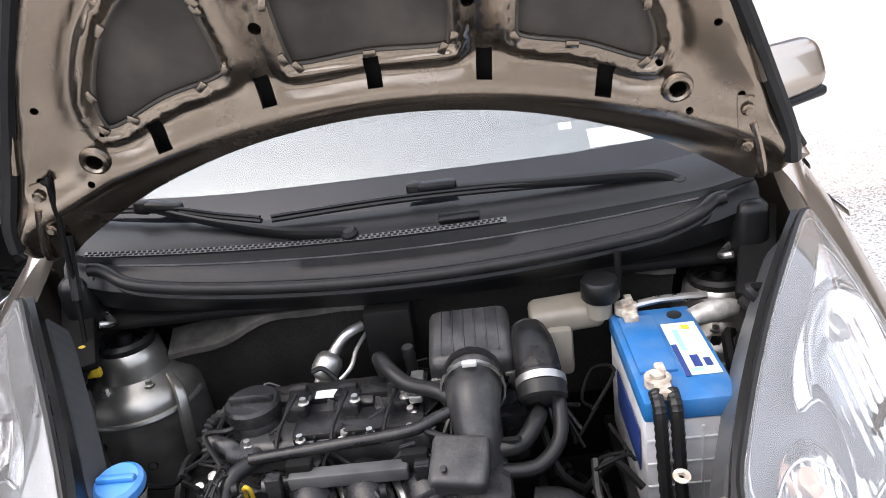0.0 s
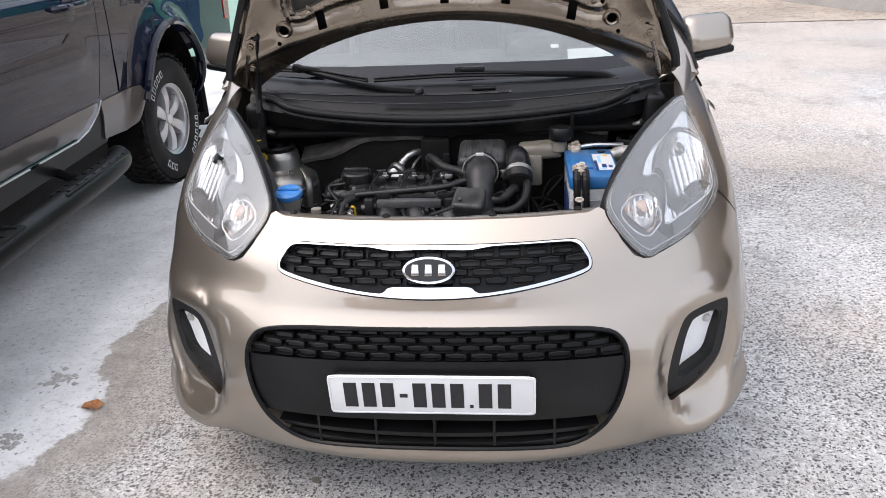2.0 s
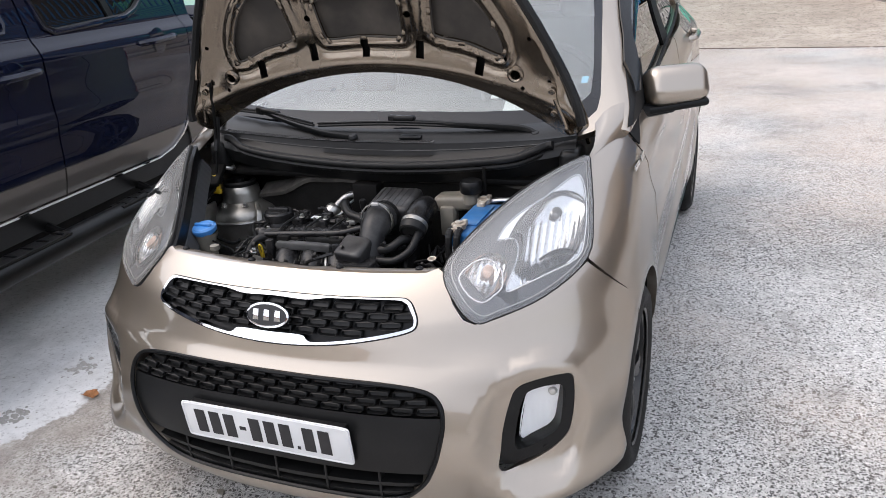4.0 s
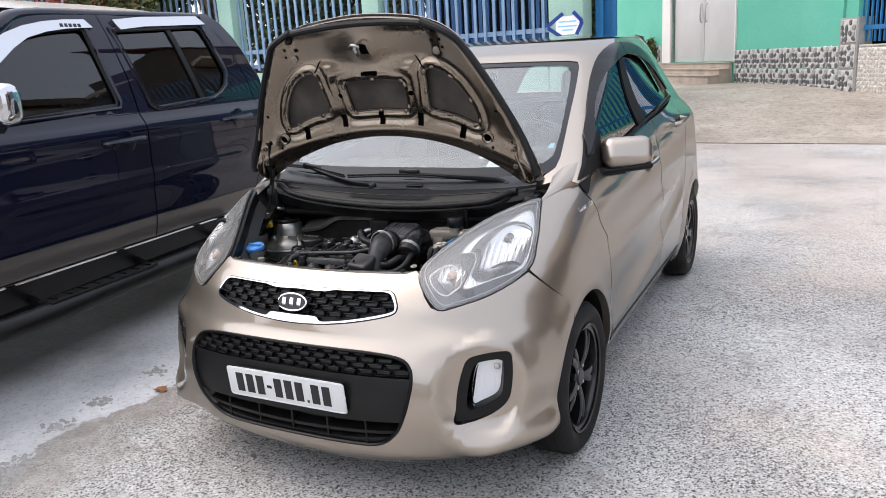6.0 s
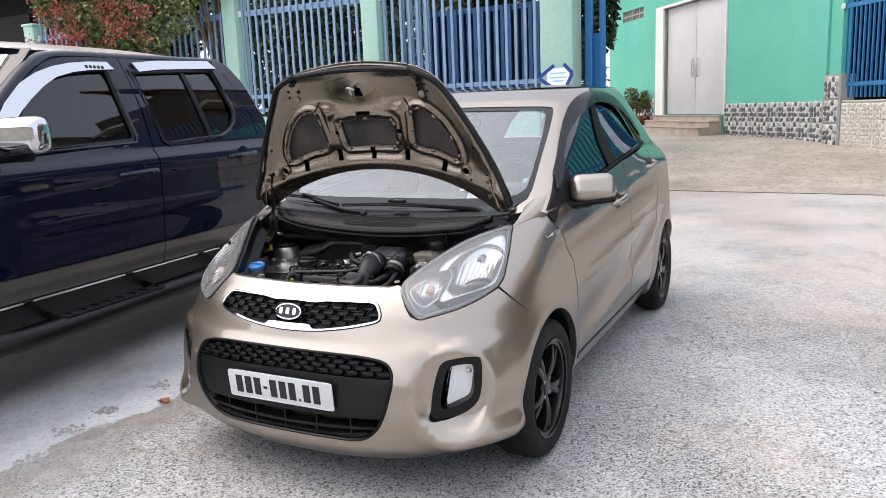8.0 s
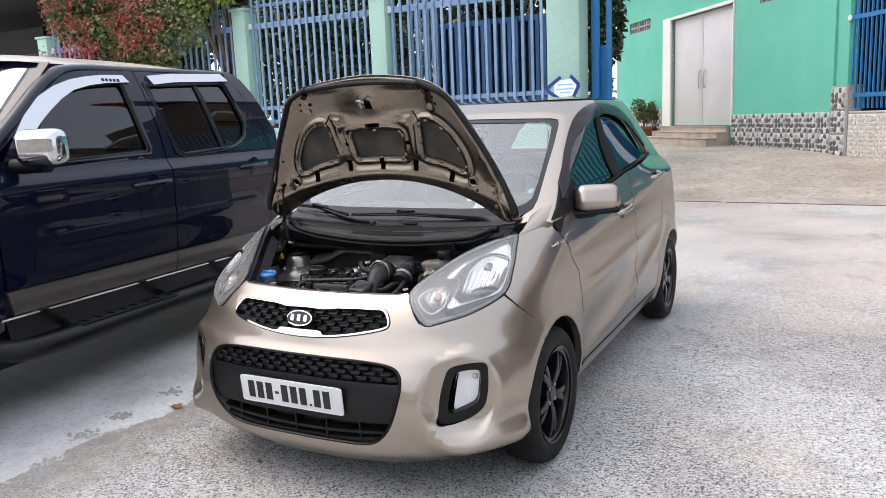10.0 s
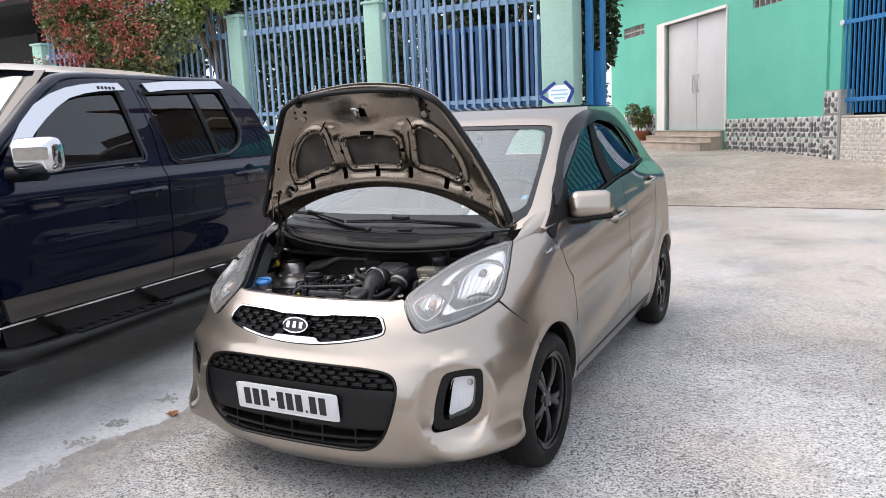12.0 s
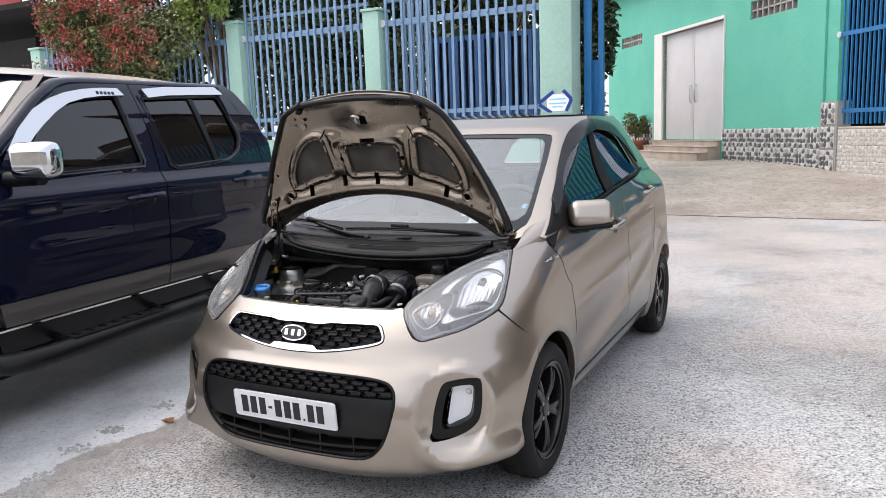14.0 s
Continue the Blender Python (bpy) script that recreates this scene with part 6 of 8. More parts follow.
        part("runner_strap", tube([(x + 0.040, 0.465, 0.715), (x + 0.058, 0.42, 0.705), (x + 0.072, 0.393, 0.66)], 0.006, 6, 4), ALLOY, engine)
    for x in (-0.01, 0.014):
        part("rail_stud", lathe([(0, 0.012), (0.010, 0.012), (0.011, 0)], 10, axis_matrix((x + 0.03, 0.43, 0.712), (0, -0.6, 0.8))), STEEL, engine)
    part("alternator", lathe([(0, 0.05), (0.045, 0.045), (0.058, 0.03), (0.060, -0.05)], 24, axis_matrix((-0.285, 0.455, 0.625), (-0.2, -0.6, 0.75))), ALLOY, engine)
    part("pulley", lathe([(0.075, -0.02), (0.075, 0.02), (0.060, 0.015), (0.020, 0.014), (0, 0.03)], 28, axis_matrix((-0.365, 0.56, 0.60), (-1, -0.2, 0.1))), BAY_DARK, engine)
    part("drive_belt", tube([(-0.375, 0.56 + 0.078 * math.cos(q), 0.60 + 0.09 * math.sin(q)) for q in np.linspace(0, 2 * math.pi, 20, endpoint=False)], 0.008, 6, 1, True), RUBBER, engine)
    part("compressor", lathe([(0, 0.03), (0.05, 0.028), (0.055, 0.0), (0.055, -0.08)], 24, axis_matrix((-0.30, 0.42, 0.53), (-0.4, -0.5, 0.8))), ALLOY, engine)
    part("dipstick_loop", tube([(-0.241, 0.452, 0.69), (-0.243, 0.446, 0.722), (-0.238, 0.444, 0.732), (-0.233, 0.446, 0.722), (-0.235, 0.452, 0.69)], 0.0032, 8, 4), YELLOW, engine, "yellow dipstick loop")
    part("yellow_plug", box((-0.205, 0.395, 0.655), (0.024, 0.02, 0.018), 0.004), YELLOW, engine)
    part("throttle_plate", lathe([(0, 0.022), (0.030, 0.020), (0.034, 0.012), (0.034, -0.02)], 20, axis_matrix((-0.160, 0.362, 0.640), (0, -0.5, 0.85))), ENGINE_BLACK, engine)
    part("hose_bend", tube([(-0.225, 0.49, 0.745), (-0.262, 0.455, 0.735), (-0.270, 0.41, 0.68), (-0.255, 0.38, 0.58)], 0.013, 10, 5), RUBBER, engine)
    for k, (x, y, z) in enumerate(((-0.300, 0.50, 0.700), (-0.315, 0.47, 0.665), (-0.275, 0.49, 0.675), (-0.225, 0.42, 0.665), (-0.340, 0.52, 0.665), (-0.250, 0.45, 0.650))):
        part("sensor", joined(lathe([(0.012, -0.03), (0.012, 0.006), (0.008, 0.010), (0.008, 0.022), (0, 0.024)], 8, axis_matrix((x, y, z), (0.2 * (k % 3 - 1), -0.4, 1)))), (ALLOY, STEEL, ENGINE_BLACK)[k % 3], engine)
    for k, line in enumerate((((-0.33, 0.575, 0.720), (-0.285, 0.535, 0.735), (-0.265, 0.505, 0.742), (-0.225, 0.485, 0.752)), ((-0.34, 0.565, 0.69), (-0.335, 0.60, 0.735), (-0.28, 0.63, 0.752), (-0.22, 0.625, 0.760)))):
        part("corrugated_hose", tube(line, 0.012 if k == 0 else 0.009, 10, 14, ribs=0.0016), AIRBOX, engine)

    box_ = part("air_box", moved(box((0, 0, 0), (0.134, 0.135, 0.13), 0.018, 4), Matrix.Translation((0.098, 0.668, 0.762)) @ Matrix.Rotation(radians(10), 4, "X")), AIRBOX, car, "black air filter box with its clamped intake pipe")
    for k in range(6):
        rib = box((0, 0, 0), (0.003, 0.105, 0.004), 0.001, 1)
        part("lid_rib", moved(rib, Matrix.Translation((0.098 + 0.018 * (k - 2.5), 0.668, 0.7605)) @ Matrix.Rotation(radians(10), 4, "X") @ Matrix.Translation((0, 0, 0.066))), AIRBOX, box_)
    part("lid_flange", moved(box((0, 0, 0), (0.150, 0.150, 0.010), 0.004), Matrix.Translation((0.098, 0.672, 0.712)) @ Matrix.Rotation(radians(6), 4, "X")), ENGINE_BLACK, box_)
    part("air_box_base", box((0.098, 0.665, 0.66), (0.165, 0.17, 0.10), 0.02), ENGINE_BLACK, box_)
    for s in (1, -1):
        part("box_clip", box((0.098 + s * 0.058, 0.598, 0.762), (0.016, 0.008, 0.035), 0.002), STEEL, box_)
    part("intake_pipe", tube([(0.100, 0.612, 0.772), (0.099, 0.572, 0.788), (0.098, 0.535, 0.790), (0.099, 0.500, 0.770), (0.102, 0.478, 0.735), (0.105, 0.465, 0.69)], [0.046, 0.045, 0.043, 0.036, 0.034, 0.034], 18, 5), AIRBOX, box_)
    part("pipe_collar", ring_tube((0.098, 0.575, 0.790), 0.044, 0.010, (0, 1, -0.2)), RUBBER, box_)
    part("hose_clamp", ring_tube((0.098, 0.535, 0.795), 0.0465, 0.0045, (0, 1, -0.05)), STEEL, box_, "bright steel hose clamp")
    part("clamp_screw", box((0.098, 0.532, 0.843), (0.022, 0.010, 0.008), 0.002), CLAMP, box_)
    part("resonator", moved(box((0, 0, 0), (0.082, 0.080, 0.062), 0.012, 4), Matrix.Translation((0.072, 0.436, 0.735)) @ Matrix.Rotation(radians(22), 4, "X") @ Matrix.Rotation(radians(-8), 4, "Z")), AIRBOX, box_)
    part("resonator_foot", box((0.092, 0.425, 0.690), (0.100, 0.085, 0.07), 0.012), ENGINE_BLACK, box_)
    part("mount_plate", box((0.082, 0.372, 0.672), (0.06, 0.05, 0.02), 0.005, 2, Matrix.Rotation(radians(25), 4, "X")), ALLOY, box_)
    part("snorkel", tube([(0.192, 0.672, 0.792), (0.195, 0.630, 0.800), (0.198, 0.590, 0.795), (0.200, 0.555, 0.778), (0.200, 0.540, 0.768)], [0.033, 0.034, 0.034, 0.034, 0.035], 18, 8, ribs=0.001), ENGINE_BLACK, box_)
    part("snorkel_band", ring_tube((0.200, 0.556, 0.780), 0.0355, 0.006, (0, -1, -0.6)), ALLOY, box_)
    part("snorkel_mouth", lathe([(0.026, 0.0), (0.032, 0.004), (0.037, 0.0), (0.038, -0.02), (0.034, -0.025)], 22, axis_matrix((0.200, 0.536, 0.766), (0, -1, -0.75))), RUBBER, box_)
    part("snorkel_dark", lathe([(0.027, 0.002), (0, 0.002)], 20, axis_matrix((0.200, 0.537, 0.7665), (0, -1, -0.75))), DARK_HOLE, box_)
    part("breather_hose", tube([(-0.045, 0.640, 0.775), (-0.048, 0.628, 0.808), (-0.030, 0.590, 0.812), (0.0, 0.560, 0.800), (0.045, 0.545, 0.792), (0.075, 0.52, 0.785)], 0.0125, 10, 6), RUBBER, box_)
    part("side_hose", tube([(0.125, 0.470, 0.735), (0.160, 0.472, 0.740), (0.185, 0.500, 0.755), (0.192, 0.530, 0.745)], 0.013, 10, 5), RUBBER, box_)
    part("lower_hose", tube([(0.130, 0.445, 0.715), (0.180, 0.450, 0.715), (0.215, 0.48, 0.735), (0.222, 0.53, 0.765), (0.215, 0.56, 0.75)], 0.011, 10, 5), RUBBER, box_)
    part("gearbox_hose", tube([(0.17, 0.42, 0.66), (0.215, 0.41, 0.655), (0.235, 0.37, 0.60), (0.235, 0.35, 0.52)], 0.034, 14, 5), RUBBER, box_)
    part("upright_hose", tube([(-0.005, 0.66, 0.70), (-0.002, 0.655, 0.765), (-0.004, 0.650, 0.812)], 0.010, 10, 6, ribs=0.0008), RUBBER, box_)

    drier = part("pipe_canister", lathe([(0.007, -0.042), (0.009, -0.026), (0.021, -0.019), (0.025, -0.008), (0.025, 0.012), (0.020, 0.022), (0.010, 0.027), (0.009, 0.042)], 22, axis_matrix((-0.165, 0.740, 0.735), (0.55, 0.5, 0.75))), ALLOY, car, "small silver pipe canister")
    part("canister_pipe", tube([(-0.150, 0.755, 0.752), (-0.138, 0.766, 0.768), (-0.120, 0.775, 0.780), (-0.098, 0.79, 0.783)], 0.010, 10, 5), ALLOY, drier)
    part("thin_pipe", tube([(-0.150, 0.69, 0.722), (-0.118, 0.715, 0.742), (-0.108, 0.745, 0.760), (-0.092, 0.78, 0.772)], 0.004, 8, 5), ALLOY, drier)
    part("relay_block", box((-0.045, 0.775, 0.775), (0.085, 0.06, 0.11), 0.008), BAY_DARK, drier)

    tank = part("brake_reservoir", moved(box((0, 0, 0), (0.125, 0.070, 0.045), 0.014, 3), Matrix.Translation((0.262, 0.735, 0.795)) @ Matrix.Rotation(radians(-4), 4, "Y")), MILKY, car, "milky brake fluid tank with a black cap")
    part("tank_foot", box((0.245, 0.710, 0.745), (0.045, 0.05, 0.09), 0.010), MILKY, tank)
    part("tank_neck", lathe([(0.022, 0.80), (0.022, 0.835)], 20, Matrix.Translation((0.315, 0.708, 0))), MILKY, tank)
    part("tank_cap", lathe([(0.029, 0.832), (0.032, 0.836), (0.032, 0.862), (0.028, 0.868), (0, 0.869)], 20, Matrix.Translation((0.318, 0.706, 0))), PLASTIC, tank)

    filler = part("washer_filler", lathe([(0.016, 0.62), (0.019, 0.71), (0.030, 0.768), (0.033, 0.778)], 24, Matrix.Translation((-0.475, 0.415, 0)) @ Matrix.Rotation(radians(6), 4, "Y")), MILKY, car, "washer fluid filler with a bright blue cap")
    part("filler_cap", joined(lathe([(0.033, -0.004), (0.036, 0.002), (0.035, 0.011), (0.029, 0.016), (0, 0.017)], 24, Matrix.Translation((-0.396, 0.415, 0.777)) @ Matrix.Rotation(radians(12), 4, "X")), box((-0.396, 0.411, 0.795), (0.056, 0.012, 0.010), 0.004)), BLUE_CAP, filler)
    part("pale_valve", lathe([(0.008, -0.03), (0.008, 0), (0.013, 0.004), (0.013, 0.016), (0, 0.020)], 12, Matrix.Translation((-0.305, 0.335, 0.752))), MILKY, filler)

    # battery
    bx, by = 0.395, 0.580
    bat = part("battery", box((bx, by, 0.675), (0.128, 0.250, 0.185), 0.006), BATTERY_GREY, car, "blue-topped white car battery with a paper label")
    part("battery_lid", box((bx, by, 0.784), (0.132, 0.256, 0.034), 0.006), BATTERY_BLUE, bat, "blue moulded lid")
    part("lid_step", box((bx - 0.028, by + 0.02, 0.803), (0.055, 0.16, 0.006), 0.002), BATTERY_BLUE, bat)
    for z in (0.615, 0.655, 0.695, 0.735):
        part("case_rib", box((bx, by - 0.126, z), (0.124, 0.004, 0.004), 0.001), BATTERY_GREY, bat)
    for x in (bx - 0.03, bx + 0.015, bx + 0.045):
        part("case_rib", box((x, by - 0.126, 0.675), (0.004, 0.004, 0.16), 0.001), BATTERY_GREY, bat)
    label = part("battery_label", box((bx + 0.032, by - 0.002, 0.8022), (0.052, 0.145, 0.0008)), WHITE_PAINT, bat, "white label with dark blue print", smooth=False)
    for x, y, sx, sy, m_ in ((0.022, 0.02, 0.008, 0.06, SKY_PRINT), (0.010, -0.035, 0.008, 0.085, NAVY_PRINT), (0.030, -0.040, 0.012, 0.03, NAVY_PRINT), (0.046, -0.045, 0.010, 0.02, NAVY_PRINT), (0.026, -0.062, 0.018, 0.008, SKY_PRINT), (0.040, 0.055, 0.012, 0.012, YELLOW)):
        part("label_bar", box((bx + x, by + y, 0.8030), (sx, sy, 0.0008)), m_, label, smooth=False)
    part("label_strip", box((bx - 0.0665, by - 0.02, 0.70), (0.001, 0.16, 0.07)), NAVY_PRINT, bat, smooth=False)
    part("vent_plug", lathe([(0.012, 0), (0.012, 0.002), (0.008, 0.003), (0, 0.003)], 16, Matrix.Translation((bx + 0.035, by + 0.098, 0.801))), BLACK_PAINT, bat)
    for y, material in ((by - 0.092, CORRODED), (by + 0.118, CORRODED)):
        term = part("terminal", lathe([(0.011, 0), (0.010, 0.024), (0, 0.025)], 14, Matrix.Translation((bx - 0.038, y, 0.800))), material, bat)
        part("terminal_clamp", joined(lathe([(0.011, 0), (0.019, 0.001), (0.019, 0.014), (0.011, 0.015)], 14, Matrix.Translation((bx - 0.038, y, 0.804))), box((bx - 0.036, y - 0.022, 0.811), (0.024, 0.034, 0.014), 0.004), box((bx - 0.030, y + 0.020, 0.813), (0.014, 0.022, 0.018), 0.003)), CORRODED, term)
    for dx in (-0.012, 0.010):
        part("battery_cable", tube([(bx - 0.036 + dx, by - 0.118, 0.812), (bx - 0.036 + dx, by - 0.142, 0.800), (bx - 0.035 + dx, by - 0.150, 0.755), (bx - 0.030 + dx, by - 0.150, 0.66), (bx - 0.02 + dx, by - 0.150, 0.58)], 0.0095, 8, 10, ribs=0.0007), RUBBER, bat)
    part("hold_down", tube([(bx - 0.03, by + 0.132, 0.806), (bx + 0.02, by + 0.135, 0.812), (bx + 0.10, by + 0.14, 0.808)], 0.007, 8, 4), STEEL, bat)
    part("taped_loom", tube([(bx + 0.062, by + 0.10, 0.790), (bx + 0.10, by + 0.11, 0.795), (bx + 0.14, by + 0.12, 0.792)], [0.016, 0.020, 0.014], 10, 5), mat("silver_tape", (0.38, 0.37, 0.35), 0.4, 0.4, vary=0.3, scale=60), bat)
    part("battery_tray", box((bx, by, 0.575), (0.16, 0.29, 0.02), 0.006), PLASTIC, bat)
    part("hold_rod", tube([(0.352, 0.728, 0.60), (0.352, 0.728, 0.90)], 0.006, 8, 1), BAY_DARK, bat)
    part("ring_terminal", lathe([(0.004, 0), (0.010, 0.001), (0.011, 0.004), (0.004, 0.005)], 14, axis_matrix((0.345, 0.325, 0.782), (0, -0.2, 1))), CORRODED, bat)

    # loose wiring and pipes in the dark of the bay
    r = random.Random(4)
    for k in range(22):
        x0, y0 = r.uniform(-0.34, 0.05), r.uniform(0.42, 0.64)
        line = [(x0, y0, r.uniform(0.69, 0.74))]
        for _ in range(4):
            p = line[-1]
            line.append((p[0] + r.uniform(-0.06, 0.06), p[1] + r.uniform(-0.05, 0.05), min(0.765, max(0.66, p[2] + r.uniform(-0.03, 0.04)))))
        part("wire", tube(line, r.choice((0.0025, 0.003, 0.0045)), 6, 5), r.choice((RUBBER, RUBBER, ENGINE_BLACK, BAY_DARK)), engine)
    for k in range(12):
        x0, y0 = r.uniform(0.20, 0.32), r.uniform(0.42, 0.66)
        line = [(x0, y0, r.uniform(0.56, 0.74))]
        for _ in range(4):
            p = line[-1]
            line.append((min(0.32, max(0.19, p[0] + r.uniform(-0.05, 0.05))), p[1] + r.uniform(-0.06, 0.06), min(0.75, max(0.5, p[2] + r.uniform(-0.05, 0.05)))))
        part("wire", tube(line, r.choice((0.003, 0.004, 0.006)), 6, 5), r.choice((RUBBER, BAY_DARK)), tub)
    for k in range(14):
        x0, y0 = r.choice((-1, 1)) * r.uniform(0.52, 0.60), r.uniform(0.5, 0.85)
        line = [(x0, y0, r.uniform(0.70, 0.86))]
        for _ in range(3):
            p = line[-1]
            line.append((math.copysign(min(0.60, max(0.50, abs(p[0]) + r.uniform(-0.03, 0.03))), p[0]), p[1] + r.uniform(-0.06, 0.06), min(0.87, max(0.66, p[2] + r.uniform(-0.04, 0.04)))))
        part("wire", tube(line, r.choice((0.004, 0.006, 0.009)), 6, 5), r.choice((RUBBER, BAY_DARK, PLASTIC)), tub)
    # plugs, brackets and clips scattered over the engine's front
    for k in range(34):
        x, y = r.uniform(-0.30, 0.07), r.uniform(0.40, 0.62)
        z = 0.745 + 0.02 * r.random() if y > 0.50 else 0.70 + 0.04 * r.random()
        turn = Matrix.Rotation(r.uniform(0, 3.1), 4, "Z") @ Matrix.Rotation(r.uniform(-0.5, 0.5), 4, "X")
        kind = k % 4
        if kind == 0:
            part("plug", moved(joined(box((0, 0, 0), (0.022, 0.014, 0.013), 0.002), box((0.014, 0, 0.001), (0.010, 0.010, 0.009), 0.002)), Matrix.Translation((x, y, z)) @ turn), ENGINE_BLACK, engine)
        elif kind == 1:
            part("bracket", moved(joined(box((0, 0, 0), (0.034, 0.012, 0.003), 0.001), box((0.016, 0, 0.010), (0.003, 0.012, 0.022), 0.001)), Matrix.Translation((x, y, z)) @ turn), AIRBOX, engine)
        elif kind == 2:
            part("bolt", lathe([(0, 0.010), (0.006, 0.010), (0.006, 0.003), (0.010, 0.002), (0.010, -0.004)], 6, Matrix.Translation((x, y, z)) @ turn), STEEL, engine)
        else:
            part("clip", moved(ring_tube((0, 0, 0), 0.007, 0.004, (1, 0.2, 0)), Matrix.Translation((x, y, z))), RUBBER, engine)
    for k in range(8):
        x = -0.185 + 0.034 * k
        part("manifold_rib", box((x, 0.392, 0.690), (0.004, 0.060, 0.045), 0.001, 2, Matrix.Rotation(radians(-30), 4, "X")), ENGINE_BLACK, engine)
    for s, y in ((1, 0.60), (-1, 0.60), (-1, 0.48)):
        part("wing_loom", tube([(s * 0.545, y - 0.12, 0.70), (s * 0.56, y - 0.03, 0.755), (s * 0.565, y + 0.06, 0.80), (s * 0.56, y + 0.13, 0.835)], 0.012, 8, 10, ribs=0.0012), RUBBER, tub)
    for s in (1, -1):
        part("wing_bracket", tube([(s * 0.565, 0.80, 0.865), (s * 0.545, 0.785, 0.855), (s * 0.53, 0.76, 0.858), (s * 0.545, 0.745, 0.865)], 0.006, 8, 4), STEEL, tub)
    part("cover_tag", box((-0.130, 0.612, 0.763), (0.055, 0.02, 0.002)), WHITE_PAINT, engine, smooth=False)


build_hood()
build_cowl()
build_bay()

# ---- the dark blue pickup beside it; local x points out of its near flank, y to its tail ----
TM = Matrix.Translation((-1.95, 2.9, 0)) @ Matrix.Rotation(radians(5), 4, "Z")
TRUCK_W = 1.84
truck = thing("pickup_truck", "dark blue double-cab pickup with taupe lower flanks and black side steps", "pickup truck", (-2.9, 2.2, 0))


def tpart(name, geo, material, parent=None, label="", smooth=True, angle=38):
    """A truck part, built in the truck's own axes."""
    if isinstance(geo, tuple):
        v, f, n = geo
        v = [TM @ Vector(map(float, p)) for p in v]
        if n is not None:
            r = TM.to_3x3()
            n = [r @ Vector(map(float, q)) for q in n]
        geo = (v, f, n)
    else:
        geo = moved(geo, TM)
    return part(name, geo, material, parent or truck, label, smooth, angle)


TZ = [0.30, 0.42, 0.52, 0.62, 0.70, 0.85, 1.00, 1.12, 1.19, 1.24, 1.30, 1.50, 1.70, 1.80, 1.84]
TU = [-0.10, -0.07, -0.04, -0.012, 0.0, 0.006, 0.012, 0.014, 0.009, -0.026, -0.042, -0.098, -0.165, -0.215, -0.25]


def flank(s, z):
    s, z = np.broadcast_arrays(np.asarray(s, float), np.asarray(z, float))
    u = herm(z, TZ, TU)
    u = u - 0.35 * np.clip((-3.75 - s) / 0.65, 0, 1.2) ** 2.2
    u = u + 0.020 * bell(z - 0.90, 0.05) * ease((s + 2.8) / 0.3) * ease((-0.7 - s) / 0.2) * 0.5
    q = np.sqrt((s - 0.25) ** 2 + (z - 0.40) ** 2)
    u = u + 0.055 * bell(q - 0.57, 0.07) * ease((z - 0.35) / 0.2)
    q = np.sqrt((s + 3.45) ** 2 + (z - 0.40) ** 2)
    u = u + 0.05 * bell(q - 0.53, 0.07) * ease((-2.9 - s) / 0.1)
    return np.stack([u, s, z], -1)


def other(geo, side):
    """The same panel on the far flank where side is -1."""
    if side > 0:
        return geo
    v, f, n = geo
    v, n = np.array(v, float), np.array(n, float)
    v[:, 0] = -TRUCK_W - v[:, 0]
    n[:, 0] *= -1
    return v, [tuple(reversed(q)) for q in f], n


